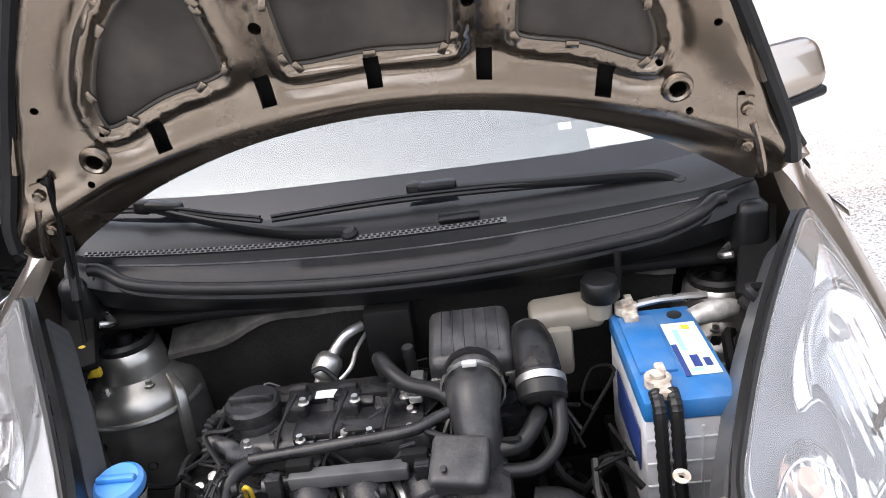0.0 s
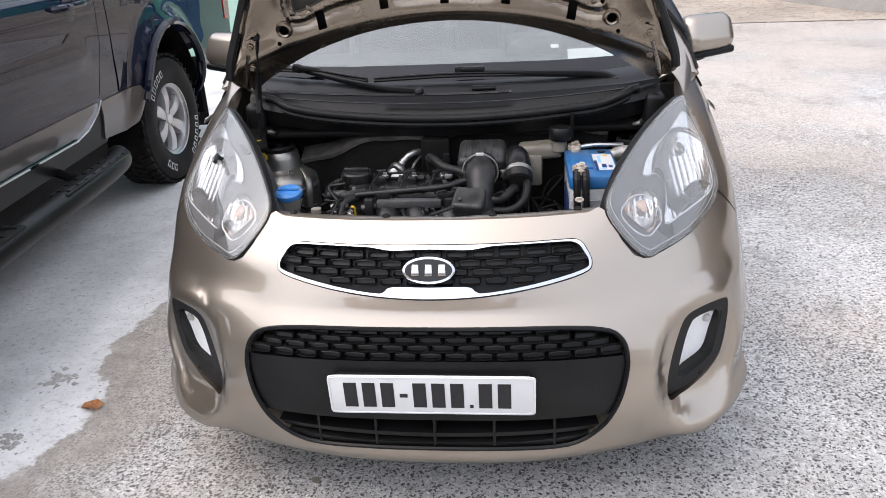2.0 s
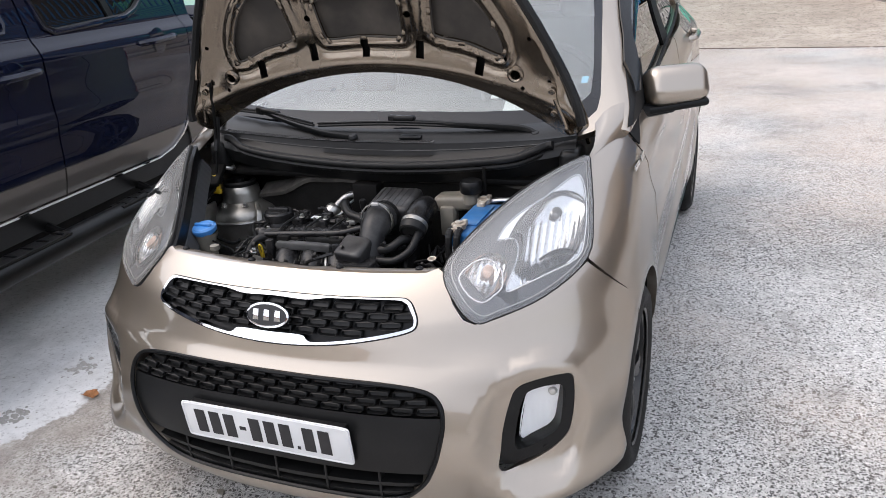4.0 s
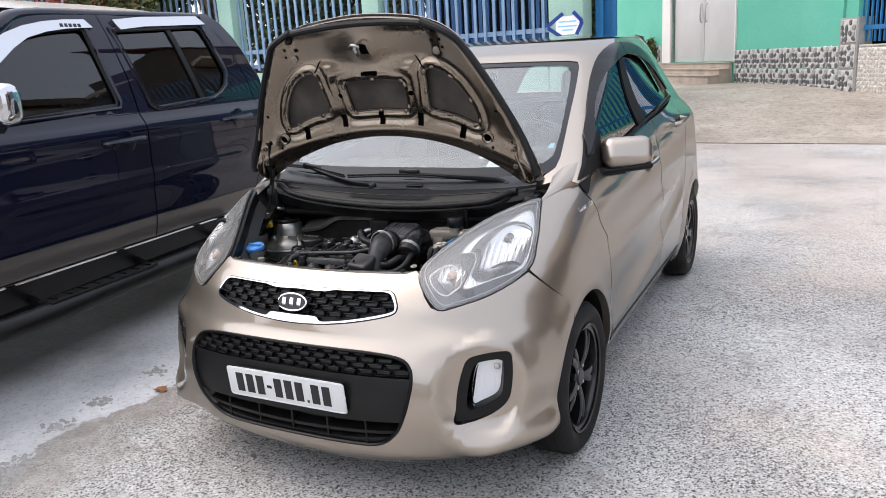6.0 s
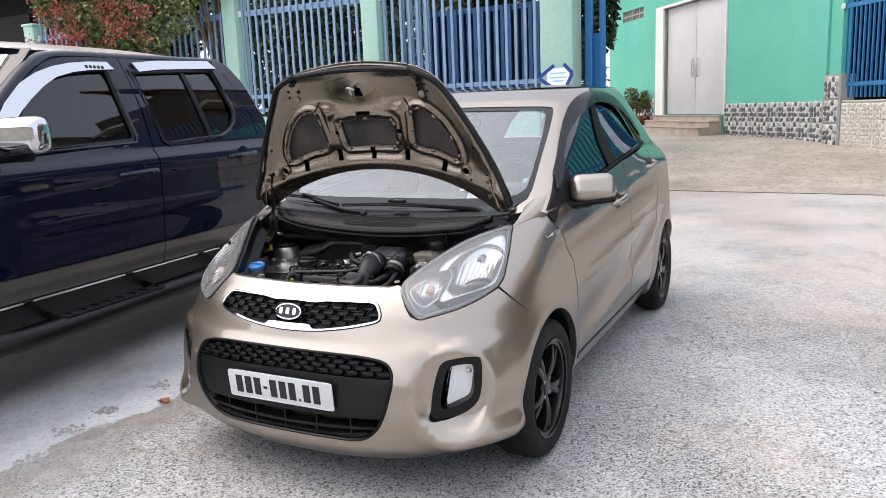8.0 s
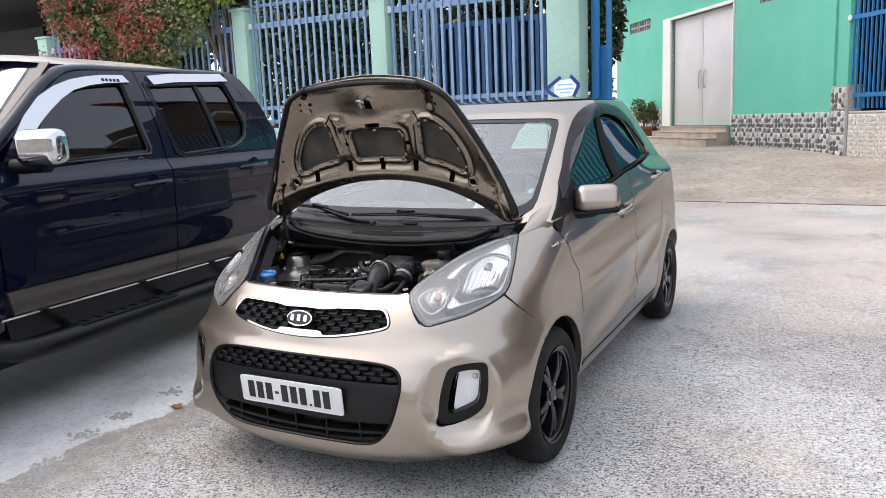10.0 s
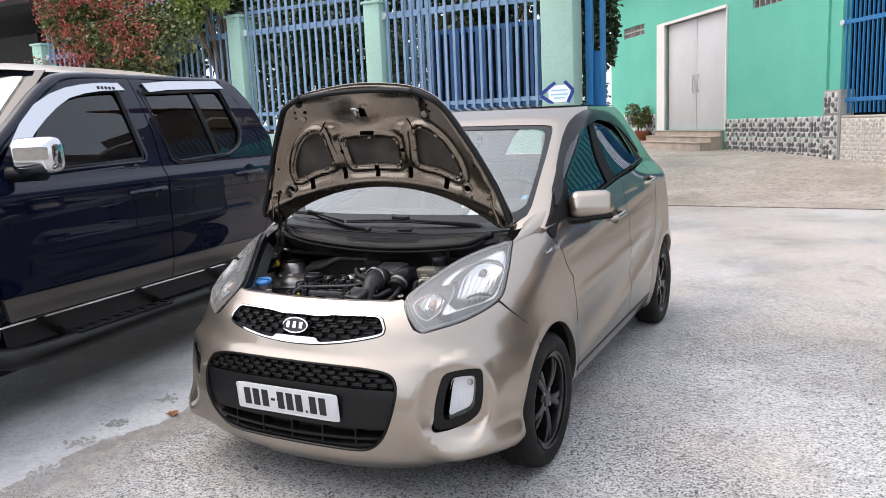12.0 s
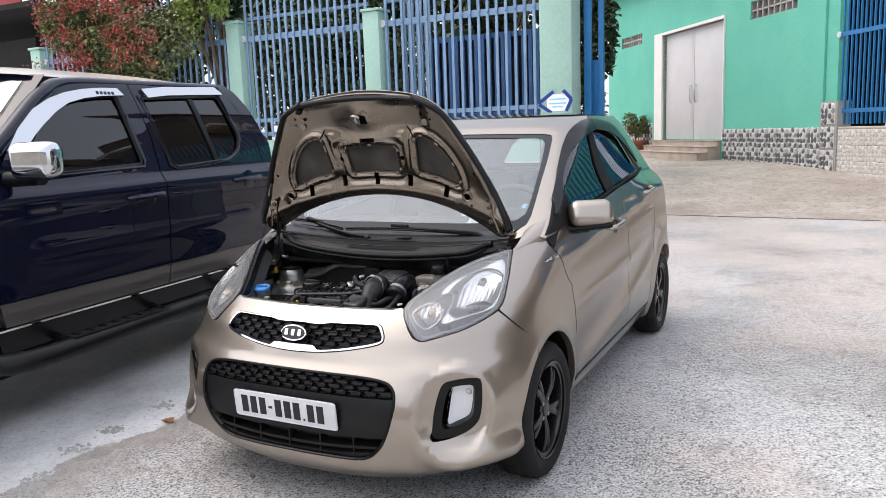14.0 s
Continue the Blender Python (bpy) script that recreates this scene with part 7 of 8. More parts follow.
def truck_body():
    for s in (1, -1):
        win_f = [(-2.60, 1.275), (-2.565, 1.35), (-2.52, 1.42), (-2.43, 1.522), (-2.33, 1.60), (-2.23, 1.648), (-2.12, 1.675), (-1.97, 1.693), (-1.852, 1.70), (-1.832, 1.685), (-1.79, 1.33), (-1.805, 1.303)]
        win_r = [(-1.625, 1.69), (-0.925, 1.723), (-0.893, 1.708), (-0.82, 1.465), (-0.82, 1.43), (-0.86, 1.362), (-0.93, 1.320), (-1.02, 1.292), (-1.50, 1.270), (-1.545, 1.290)]
        door = tpart("front_door", other(patch([(-2.84, 0.69), (-2.85, 0.95), (-2.82, 1.15), (-2.76, 1.27), (-2.62, 1.44), (-2.49, 1.572), (-2.36, 1.672), (-2.24, 1.728), (-2.12, 1.762), (-1.93, 1.780), (-1.70, 1.79), (-1.665, 1.45), (-1.68, 0.90), (-1.685, 0.69)], [win_f], flank, 0.04, rim=0.02), s), NAVY)
        low = tpart("door_skirt", other(patch([(-2.84, 0.686), (-1.685, 0.686), (-1.69, 0.565), (-2.80, 0.565)], [], flank, 0.04, rim=0.02), s), TRUCK_GREY, door, "taupe lower door")
        rear = tpart("rear_door", other(patch([(-1.695, 1.79), (-0.86, 1.805), (-0.80, 1.742), (-0.74, 1.655), (-0.675, 1.530), (-0.625, 1.40), (-0.595, 1.15), (-0.62, 0.95), (-0.74, 0.69), (-1.675, 0.69), (-1.672, 0.90), (-1.655, 1.45)], [win_r], flank, 0.04, rim=0.02), s), NAVY)
        tpart("door_skirt", other(patch([(-1.675, 0.686), (-0.742, 0.686), (-0.80, 0.63), (-0.90, 0.575), (-1.0, 0.565), (-1.68, 0.565)], [], flank, 0.04, rim=0.02), s), TRUCK_GREY, rear, "taupe lower door")
        for d, w in ((door, win_f), (rear, win_r)):
            mid = np.array(w).mean(0)
            g = tpart("door_glass", other(patch([tuple(mid + (np.array(p) - mid) * 1.02) for p in w], [], flank, 0.06, back=0.004, offset=-0.014), s), GLASS_TINT, d)
            g.visible_shadow = False
            edge = [tuple(flank(*p)) for p in w]
            frame_line = [tuple(flank(*(mid + (np.array(p) - mid) * 1.05))) for p in w]
            tpart("window_frame", tube([(u + 0.001 if s > 0 else -TRUCK_W - u - 0.001, y, z) for u, y, z in frame_line], 0.013, 8, 1, True), NAVY, d)
            tpart("glass_seal", tube([(u - 0.002 if s > 0 else -TRUCK_W - u + 0.002, y, z) for u, y, z in edge], 0.010, 6, 1, True), RUBBER, d)
        bar = [(-1.205, 1.71), (-1.165, 1.715), (-1.085, 1.285), (-1.125, 1.28)]
        tpart("glass_divider", other(patch(bar, [], flank, 0.04, rim=0.01, offset=-0.004), s), RUBBER, rear)
        tpart("rain_guard", other(patch([(-2.66, 1.405), (-2.56, 1.515), (-2.44, 1.612), (-2.32, 1.668), (-2.2, 1.704), (-2.08, 1.726), (-1.95, 1.738), (-1.81, 1.742), (-1.775, 1.70), (-1.95, 1.692), (-2.08, 1.676), (-2.2, 1.648), (-2.30, 1.600), (-2.40, 1.535), (-2.48, 1.475), (-2.56, 1.405)], [], flank, 0.02, rim=0.016, offset=0.018), s), CHROME, door, "chromed rain guard")
        for k in range(5):
            tpart("guard_mark", other(patch([(-1.98 + 0.028 * k, 1.700), (-1.962 + 0.028 * k, 1.701), (-1.962 + 0.028 * k, 1.718), (-1.98 + 0.028 * k, 1.717)], [], flank, 0.02, offset=0.0195), s), BLACK_PAINT, door)
        tpart("rain_guard", other(patch([(-1.615, 1.745), (-1.4, 1.765), (-0.9, 1.782), (-0.845, 1.735), (-1.4, 1.712), (-1.585, 1.692)], [], flank, 0.02, rim=0.016, offset=0.018), s), CHROME, rear, "chromed rain guard")
        for d, a, z in ((door, -1.845, 1.118), (rear, -0.87, 1.153)):
            sx = 1 if s > 0 else -1
            ox = 0.012 if s > 0 else -TRUCK_W - 0.012
            h = tpart("door_handle", tube([(ox - 0.004 * sx, a - 0.135, z - 0.004), (ox + 0.036 * sx, a - 0.105, z), (ox + 0.042 * sx, a, z + 0.002), (ox + 0.036 * sx, a + 0.105, z + 0.006), (ox - 0.004 * sx, a + 0.135, z + 0.006)], 0.016, 8, 5), NAVY, d)
            tpart("handle_cup", lathe([(0.0, 0.002), (0.055, 0.003), (0.066, 0.001)], 24, axis_matrix((ox + 0.001 * sx, a + 0.01, z - 0.005), (sx, 0, 0))), NAVY, h)
        tpart("cab_corner", other(patch([(-0.855, 1.805), (-0.735, 1.662), (-0.615, 1.40), (-0.59, 1.15), (-0.615, 0.95), (-0.735, 0.686), (-0.50, 0.686), (-0.485, 1.0), (-0.49, 1.37), (-0.535, 1.53), (-0.60, 1.66), (-0.675, 1.755), (-0.76, 1.815)], [], flank, 0.03, rim=0.02), s), NAVY)
        tpart("sill", other(patch([(-2.85, 0.555), (-0.95, 0.555), (-0.80, 0.60), (-0.66, 0.67), (-0.60, 0.67), (-0.60, 0.45), (-2.80, 0.42)], [], flank, 0.05, rim=0.03, offset=-0.005), s), PLASTIC, None, "dusty black sill")
        chrome = [(-2.88, 0.562), (-1.0, 0.562), (-0.88, 0.590), (-0.78, 0.650), (-0.74, 0.70), (-0.730, 0.694), (-0.774, 0.638), (-0.88, 0.578), (-1.0, 0.552), (-2.88, 0.552)]
        tpart("sill_trim", other(patch(chrome, [], flank, 0.015, rim=0.014, offset=0.012), s), CHROME)
        fender = [(-2.85, 1.15), (-2.86, 0.95), (-2.85, 0.50)] + [(-3.45 + 0.50 * math.cos(q), 0.40 + 0.50 * math.sin(q)) for q in np.linspace(0.12, math.pi - 0.1, 20)] + [(-4.12, 0.50), (-4.25, 0.75), (-4.25, 1.02), (-3.6, 1.13)]
        tpart("front_fender", other(patch(fender, [], flank, 0.05, rim=0.03), s), NAVY)
        bed = [(-0.475, 1.20), (1.74, 1.20), (1.76, 0.90), (1.74, 0.60), (0.90, 0.52)] + [(0.25 + 0.565 * math.cos(q), 0.40 + 0.565 * math.sin(q)) for q in np.linspace(0.12, math.pi - 0.42, 26)] + [(-0.33, 0.69), (-0.475, 0.69)]
        tpart("bed_side", other(patch(bed, [], flank, 0.05, rim=0.03), s), NAVY)
        tpart("bed_skirt", other(patch([(-0.735, 0.684), (-0.295, 0.684), (-0.265, 0.62), (-0.285, 0.50), (-0.40, 0.46), (-0.66, 0.48), (-0.70, 0.60)], [], flank, 0.03, rim=0.03, offset=0.006), s), TRUCK_GREY)
        lipline = [tuple(flank(0.25 + 0.565 * math.cos(q), 0.40 + 0.565 * math.sin(q))) for q in np.linspace(-0.1, math.pi - 0.35, 20)]
        tpart("arch_lip", tube([(u + 0.012 if s > 0 else -TRUCK_W - u - 0.012, y, z) for u, y, z in lipline], 0.024, 8, 2), NAVY)
        liner = []
        for q in np.linspace(-0.2, math.pi + 0.2, 24):
            y, z = 0.25 + 0.57 * math.cos(q), 0.40 + 0.57 * math.sin(q)
            a, b = (-0.005, -0.36) if s > 0 else (-TRUCK_W + 0.005, -TRUCK_W + 0.36)
            liner += [(a, y, z), (b, y, z)]
        tpart("wheel_arch_liner", (liner, [(2 * i, 2 * i + 1, 2 * i + 3, 2 * i + 2) for i in range(23)], None), BAY_DARK)
        ox = -0.02 if s > 0 else -TRUCK_W + 0.02
        tpart("mud_flap", box((ox - (0.10 if s > 0 else -0.10), 0.83, 0.43), (0.28, 0.012, 0.48), 0.004), RUBBER)
        tpart("fuel_flap", tube([(ox + (0.024 if s > 0 else -0.024), -0.30 + 0.095 * math.cos(q), 1.02 + 0.095 * math.sin(q)) for q in np.linspace(0, 2 * math.pi, 20, endpoint=False)], 0.003, 6, 1, True), BLACK_PAINT)
        tpart("tail_lamp", other(patch([(1.60, 1.16), (1.745, 1.16), (1.75, 0.82), (1.62, 0.84)], [], flank, 0.04, rim=0.02, offset=0.006), s), bpy.data.materials["red_lamp_cover"])
        # side step
        so = 0.17 if s > 0 else -TRUCK_W - 0.17
        inn = -0.10 if s > 0 else -TRUCK_W + 0.10
        step = tpart("side_step", tube([(so - (0.20 if s > 0 else -0.20), -3.00, 0.46), (so, -2.86, 0.435), (so, -2.0, 0.440), (so, -1.1, 0.448), (so - (0.06 if s > 0 else -0.06), -0.90, 0.452)], 0.052, 14, 5), PLASTIC, None, "dull black tubular side step")
        for a, b in ((-2.62, -1.95), (-1.62, -0.98)):
            pad = tpart("step_pad", box((so, (a + b) / 2, 0.484), (0.085, b - a, 0.014), 0.006), RUBBER, step)
            for k in range(8):
                y = a + (b - a) * (k + 0.5) / 8
                tpart("pad_ridge", box((so, y, 0.493), (0.06, 0.010, 0.006), 0.002), PLASTIC_CLEAN, step)
        for y in (-2.5, -1.8, -1.15):
            tpart("step_bracket", tube([(so, y, 0.43), ((so + inn) / 2, y, 0.41), (inn, y, 0.46)], 0.022, 8, 3), BAY_DARK, step)
        # mirror
        mo = 0.17 if s > 0 else -TRUCK_W - 0.17
        mir = tpart("door_mirror", moved(box((0, 0, 0), (0.235, 0.13, 0.175), 0.05, 5), Matrix.Translation((mo, -2.69, 1.362)) @ Matrix.Rotation(radians(12 if s > 0 else -12), 4, "Z")), CHROME, None, "chromed door mirror")
        tpart("mirror_arm", tube([(mo - (0.02 if s > 0 else -0.02), -2.66, 1.29), (mo - (0.10 if s > 0 else -0.10), -2.67, 1.275), (mo - (0.20 if s > 0 else -0.20), -2.70, 1.275)], [0.05, 0.035, 0.04], 10, 4, flat=0.9), PLASTIC_CLEAN, mir)
    # roof, screen, bonnet, bed
    def roof(u, s):
        w = np.clip(np.abs((u + TRUCK_W / 2) / 0.70), 0, 1)
        return np.stack([u, s, 1.795 + 0.112 * (1 - w ** 1.5) * np.clip(1 - np.abs((s + 1.60) / 0.88) ** 4, 0.0, 1) ** 0.7], -1)
    line = [(-0.235, -2.20), (-0.225, -1.9), (-0.215, -0.80), (-TRUCK_W + 0.215, -0.80), (-TRUCK_W + 0.225, -1.9), (-TRUCK_W + 0.235, -2.20), (-TRUCK_W + 0.255, -2.32), (-TRUCK_W + 0.45, -2.41), (-TRUCK_W / 2, -2.45), (-0.45, -2.41), (-0.255, -2.32)]
    V, F, N = patch(line, [], roof, 0.06)
    # the roof's pale sky reflection is in its colour
    tpart("roof", (V, F, None), SHEEN_NAVY, None, "navy roof with the sky's cream sheen painted into its colour")

    def screen(a, f):
        half = 0.80 - 0.12 * f
        return np.stack([-TRUCK_W / 2 + a * half, -3.10 + 0.16 * a ** 2 + f * (0.68 - 0.04 * a ** 2), 1.20 + 0.60 * f + 0.02 * (1 - a * a) * f], -1)
    for nm, line, material, off in (("screen_frame", [(-1.06, -0.02), (1.06, -0.02), (1.06, 1.02), (-1.06, 1.02)], NAVY, -0.008), ("windscreen", [(-0.96, 0.03), (0.96, 0.03), (0.94, 0.95), (-0.94, 0.95)], GLASS, 0.0)):
        tpart(nm, patch(line, [], screen, 0.10, back=0.004, offset=off), material)
    for s in (1, -1):
        c = 0 if s > 0 else -TRUCK_W
        tpart("screen_pillar", tube([(c - s * 0.075, -2.95, 1.20), (c - s * 0.12, -2.62, 1.46), (c - s * 0.19, -2.32, 1.69), (c - s * 0.23, -2.12, 1.760), (c - s * 0.235, -1.6, 1.772), (c - s * 0.23, -0.84, 1.782)], [0.034, 0.046, 0.046, 0.040, 0.036, 0.034], 12, 5), NAVY)

    def lid(u, s):
        w = np.abs((u + TRUCK_W / 2) / 0.86)
        return np.stack([u, s, 1.12 + 0.06 * np.clip(1 - w ** 3, 0, 1) + 0.06 * (s + 4.3) / 1.3 - 0.22 * np.clip((-3.95 - s) / 0.4, 0, 1) ** 2], -1)
    V, F, N = patch([(-0.10, -3.0), (-TRUCK_W + 0.10, -3.0), (-TRUCK_W + 0.10, -3.9), (-TRUCK_W + 0.28, -4.25), (-TRUCK_W / 2, -4.36), (-0.28, -4.25), (-0.10, -3.9)], [], lid, 0.08)
    tpart("bonnet", (V, F, None), NAVY)
    tpart("front_end", box((-TRUCK_W / 2, -4.22, 0.74), (1.62, 0.24, 0.62), 0.08, 4), TRUCK_GREY)
    tpart("front_grille", box((-TRUCK_W / 2, -4.345, 0.90), (0.80, 0.02, 0.22), 0.02), CHROME)
    def back(a, f):
        z = 0.62 + 1.17 * f
        return np.stack([-TRUCK_W / 2 + a * (0.88 - 0.20 * ease((z - 1.20) / 0.60)), -0.53 - 0.26 * np.clip((z - 1.30) / 0.49, 0, 1) ** 1.3, z], -1)
    tpart("cab_back", patch([(-1, 0), (1, 0), (1, 1), (-1, 1)], [], back, 0.08, back=0.02), NAVY)
    tpart("cab_floor", box((-TRUCK_W / 2, -1.7, 0.55), (1.66, 2.4, 0.08), 0.02), INTERIOR)
    tpart("dashboard", box((-TRUCK_W / 2, -2.75, 1.05), (1.5, 0.40, 0.25), 0.06, 3), INTERIOR)
    for u in (-0.5, -1.34):
        for y in (-1.95, -1.0):
            seat = tpart("seat", moved(box((0, 0, 0), (0.5, 0.16, 0.7), 0.06, 3), Matrix.Translation((u, y, 1.05)) @ Matrix.Rotation(radians(-12), 4, "X")), FABRIC)
            tpart("headrest", box((u, y + 0.10, 1.48), (0.26, 0.1, 0.17), 0.04, 3), FABRIC, seat)
    tpart("bed_floor", box((-TRUCK_W / 2, 0.64, 0.72), (1.66, 2.2, 0.05), 0.01), BAY_DARK)
    tpart("tailgate", box((-TRUCK_W / 2, 1.74, 0.95), (1.60, 0.06, 0.50), 0.02), NAVY)
    tpart("underbody", box((-TRUCK_W / 2, -1.75, 0.39), (1.62, 2.5, 0.20), 0.02), BAY_DARK)
    tpart("chassis", box((-TRUCK_W / 2, -1.2, 0.50), (0.9, 5.2, 0.16), 0.03), BAY_DARK)
    rail = tpart("bed_rail", tube([(-0.05, -0.44, 1.205), (-0.05, 0.6, 1.215), (-0.05, 1.70, 1.205)], 0.028, 10, 4), PLASTIC_CLEAN)
    tpart("sport_bar", tube([(-0.16, -0.36, 1.20), (-0.20, -0.36, 1.42), (-0.40, -0.36, 1.50), (-TRUCK_W / 2, -0.36, 1.52), (-TRUCK_W + 0.40, -0.36, 1.50), (-TRUCK_W + 0.20, -0.36, 1.42), (-TRUCK_W + 0.16, -0.36, 1.20)], 0.033, 12, 5), PLASTIC_CLEAN)
    # wheels with raised white side marks and block tread
    for s in (1, -1):
        for y in (0.17, -3.45):
            hub = TM @ Vector((-0.105 if s > 0 else -TRUCK_W + 0.105, y, 0.388))
            before = set(bpy.data.objects)
            w = wheel((0, 0, 0), s, truck, 0.388, 0.265, 0.215, TYRE, ALLOY_SILVER, 6, twin=False, lugs=6)
            m = Matrix.Rotation(radians(90 * s), 4, "Y")
            for k in range(44):
                q = 2 * math.pi * k / 44
                for h, shift in ((-0.085, 0.0), (0.0, 0.5), (0.085, 0.0)):
                    a = q + shift * 2 * math.pi / 44
                    bmx = box((0, 0, 0), (0.016, 0.036, 0.072), 0.003, 1)
                    moved(bmx, m @ Matrix.Rotation(a, 4, "Z") @ Matrix.Translation((0.390, 0, h)) @ Matrix.Rotation(radians(20 if h else -25), 4, "X"))
                    if k == 0 and h == -0.085:
                        blocks = []
                    blocks.append(bmx)
            part("tread", joined(*blocks), TYRE, w)["kind"] = "stuff"
            for start, count in ((0.55, 6), (-0.75, 3), (3.4, 5)):
                for k in range(count):
                    a = start + 0.155 * k
                    p = [(r * math.cos(b), r * math.sin(b)) for r, b in ((0.282, a), (0.282, a + 0.095), (0.322, a + 0.095), (0.322, a))]
                    ring = [(r * math.cos(b), r * math.sin(b)) for r, b in ((0.288, a + 0.02), (0.288, a + 0.075), (0.316, a + 0.075), (0.316, a + 0.02))]
                    part("side_mark", prism(p, 0.004, m @ Matrix.Translation((0, 0, 0.1335))), WHITE_PAINT, w)
                    part("side_mark_core", prism(ring, 0.005, m @ Matrix.Translation((0, 0, 0.1335))), TYRE, w)
            for o in set(bpy.data.objects) - before:
                if o.type == "MESH":
                    o.data.transform(Matrix.Translation(hub))


truck_body()

# ---- the green building, in its own axes: x along the wall, y out of it, z up ----
WALL = Matrix(((-0.6, -0.8, 0, 1.56), (0.8, -0.6, 0, 15.10), (0, 0, 1, 0), (0, 0, 0, 1)))


def wpart(name, geo, material, parent, label="", smooth=True):
    if isinstance(geo, tuple):
        geo = ([WALL @ Vector(map(float, p)) for p in geo[0]], geo[1], None)
    else:
        geo = moved(geo, WALL)
    return part(name, geo, material, parent, label, smooth)


def wsolid(name, geo, material, label, category, kind="", group="", smooth=True):
    return solid(name, moved(geo, WALL), material, label, category, group, kind, smooth)


def span_box(x0, x1, y0, y1, z0, z1, bevel=0.0):
    return box(((x0 + x1) / 2, (y0 + y1) / 2, (z0 + z1) / 2), (x1 - x0, y1 - y0, z1 - z0), bevel)


def build_building():
    D0, D1, DB, DT = 3.53, 6.78, 0.985, 3.91
    pieces = [span_box(-0.15, D0, -0.25, 0, 0.1, 3.70), span_box(-0.15, 0.75, -0.25, 0, 3.70, 4.10), span_box(2.45, D0, -0.25, 0, 3.70, 4.10), span_box(D0, D1, -0.25, 0, DT, 4.10), span_box(D1, 8.18, -0.25, 0, 0.1, 4.10),
              span_box(8.18, 9.70, -0.25, 0, 0.1, 3.84), span_box(9.70, 10.75, -0.25, 0, 0.1, 4.10), span_box(D0, D1, -0.25, 0, 0.1, DB - 0.01), span_box(-0.15, 8.18, -0.25, 0, 4.10, 5.55), span_box(8.18, 9.70, -0.25, 0, 4.17, 5.55), span_box(9.70, 10.75, -0.25, 0, 4.10, 5.55)]
    wsolid("wall_north", joined(*pieces), TEAL, "teal green rendered warehouse wall", "wall", "structure", smooth=False)
    wsolid("wall_west", span_box(10.50, 10.75, -9.0, -0.25, 0.1, 5.55), TEAL, "teal green end wall of the warehouse", "wall", "structure", smooth=False)
    wsolid("roof_eave", span_box(-0.6, 11.3, -9.0, 0.45, 5.55, 5.72), CEMENT, "grey roof slab with a wide eave", "roof", "structure", smooth=False)
    # one black sheet paints the unlit room behind the vents
    wsolid("inner_dark", span_box(-0.2, 10.4, -1.4, -1.3, 0.2, 5.45), DARK_HOLE, "black sheet that stands in for the shade inside the warehouse", "wall", "structure", smooth=False)
    for k, (x0, x1, z0, z1, nx, nz) in enumerate(((8.18, 9.70, 3.84, 4.17, 9, 2), (0.75, 2.45, 3.70, 4.10, 8, 2))):
        vent = thing("vent_grille", "grey pierced block vent high in the green wall", "vent", WALL @ Vector(((x0 + x1) / 2, -0.1, z0)), "block vents")
        for i in range(nx + 1):
            x = x0 + (x1 - x0) * i / nx
            wpart("mullion", span_box(x - 0.02, x + 0.02, -0.16, -0.03, z0, z1), CEMENT, vent, smooth=False)
        for j in range(nz + 1):
            z = z0 + (z1 - z0) * j / nz
            wpart("crossbar", span_box(x0, x1, -0.15, -0.035, z - 0.02, z + 0.02), CEMENT, vent, smooth=False)
        for i in range(nx):
            for j in range(nz):
                x, z = x0 + (x1 - x0) * (i + 0.5) / nx, z0 + (z1 - z0) * (j + 0.5) / nz
                wpart("block_disc", lathe([(0, 0.01), (0.045, 0.008), (0.05, 0)], 10, Matrix.Translation((x, -0.12, z)) @ Matrix.Rotation(radians(-90), 4, "X")), CEMENT, vent)
    door = thing("door_1", "tall light grey metal double door, closed", "door", WALL @ Vector((5.1, -0.1, DB)), kind="structure")
    half = (D0 + D1) / 2
    for a, b in ((D0 + 0.02, half - 0.012), (half + 0.012, D1 - 0.02)):
        leaf = wpart("door_leaf", span_box(a, b, -0.14, -0.09, DB, DT - 0.02, 0.006), DOOR_GREY, door)
        wpart("leaf_panel", span_box(a + 0.10, b - 0.10, -0.092, -0.084, DB + 0.12, DT - 0.14, 0.004), DOOR_GREY, leaf)
        h = half - 0.13 if b < half else half + 0.13
        wpart("door_pull", tube([(h, -0.085, 1.98), (h, -0.03, 2.02), (h, -0.03, 2.38), (h, -0.085, 2.42)], 0.018, 8, 3), STEEL, leaf)
    wpart("lock_plate", span_box(half - 0.05, half + 0.05, -0.088, -0.075, 2.05, 2.32, 0.004), STEEL, door)
    frame_ = [span_box(D1, D1 + 0.47, -0.20, 0.05, DB - 0.05, DT + 0.07), span_box(D0 - 0.04, D1, -0.20, 0.05, DT, DT + 0.07), span_box(D0 - 0.04, D0 - 0.002, -0.20, 0.04, DB, DT)]
    for g in frame_:
        wpart("door_frame", g, DOOR_WHITE, door, smooth=False)
    steps = thing("entrance_steps", "three worn tan stone steps up to the metal door", "steps", WALL @ Vector((5.4, 0.4, 0.4)), kind="structure")
    for y0, y1, z1 in ((0.35, 0.64, 0.665), (0.09, 0.35, 0.805), (0.003, 0.09, 0.945)):
        wpart("step", span_box(3.62, 7.30, y0, y1, 0.25, z1, 0.012), STEP, steps)
        wpart("tread", span_box(3.60, 7.32, y0, y1 + 0.02, z1 + 0.001, z1 + 0.028, 0.008), STEP, steps)


STONE_MIX = leafy("grey_and_white_stone", (0.11, 0.11, 0.113), (0.60, 0.59, 0.565), 0.55, True)
SHELL_MIX = leafy("cream_stone_tile", (0.50, 0.46, 0.41), (0.72, 0.69, 0.64), 0.6)


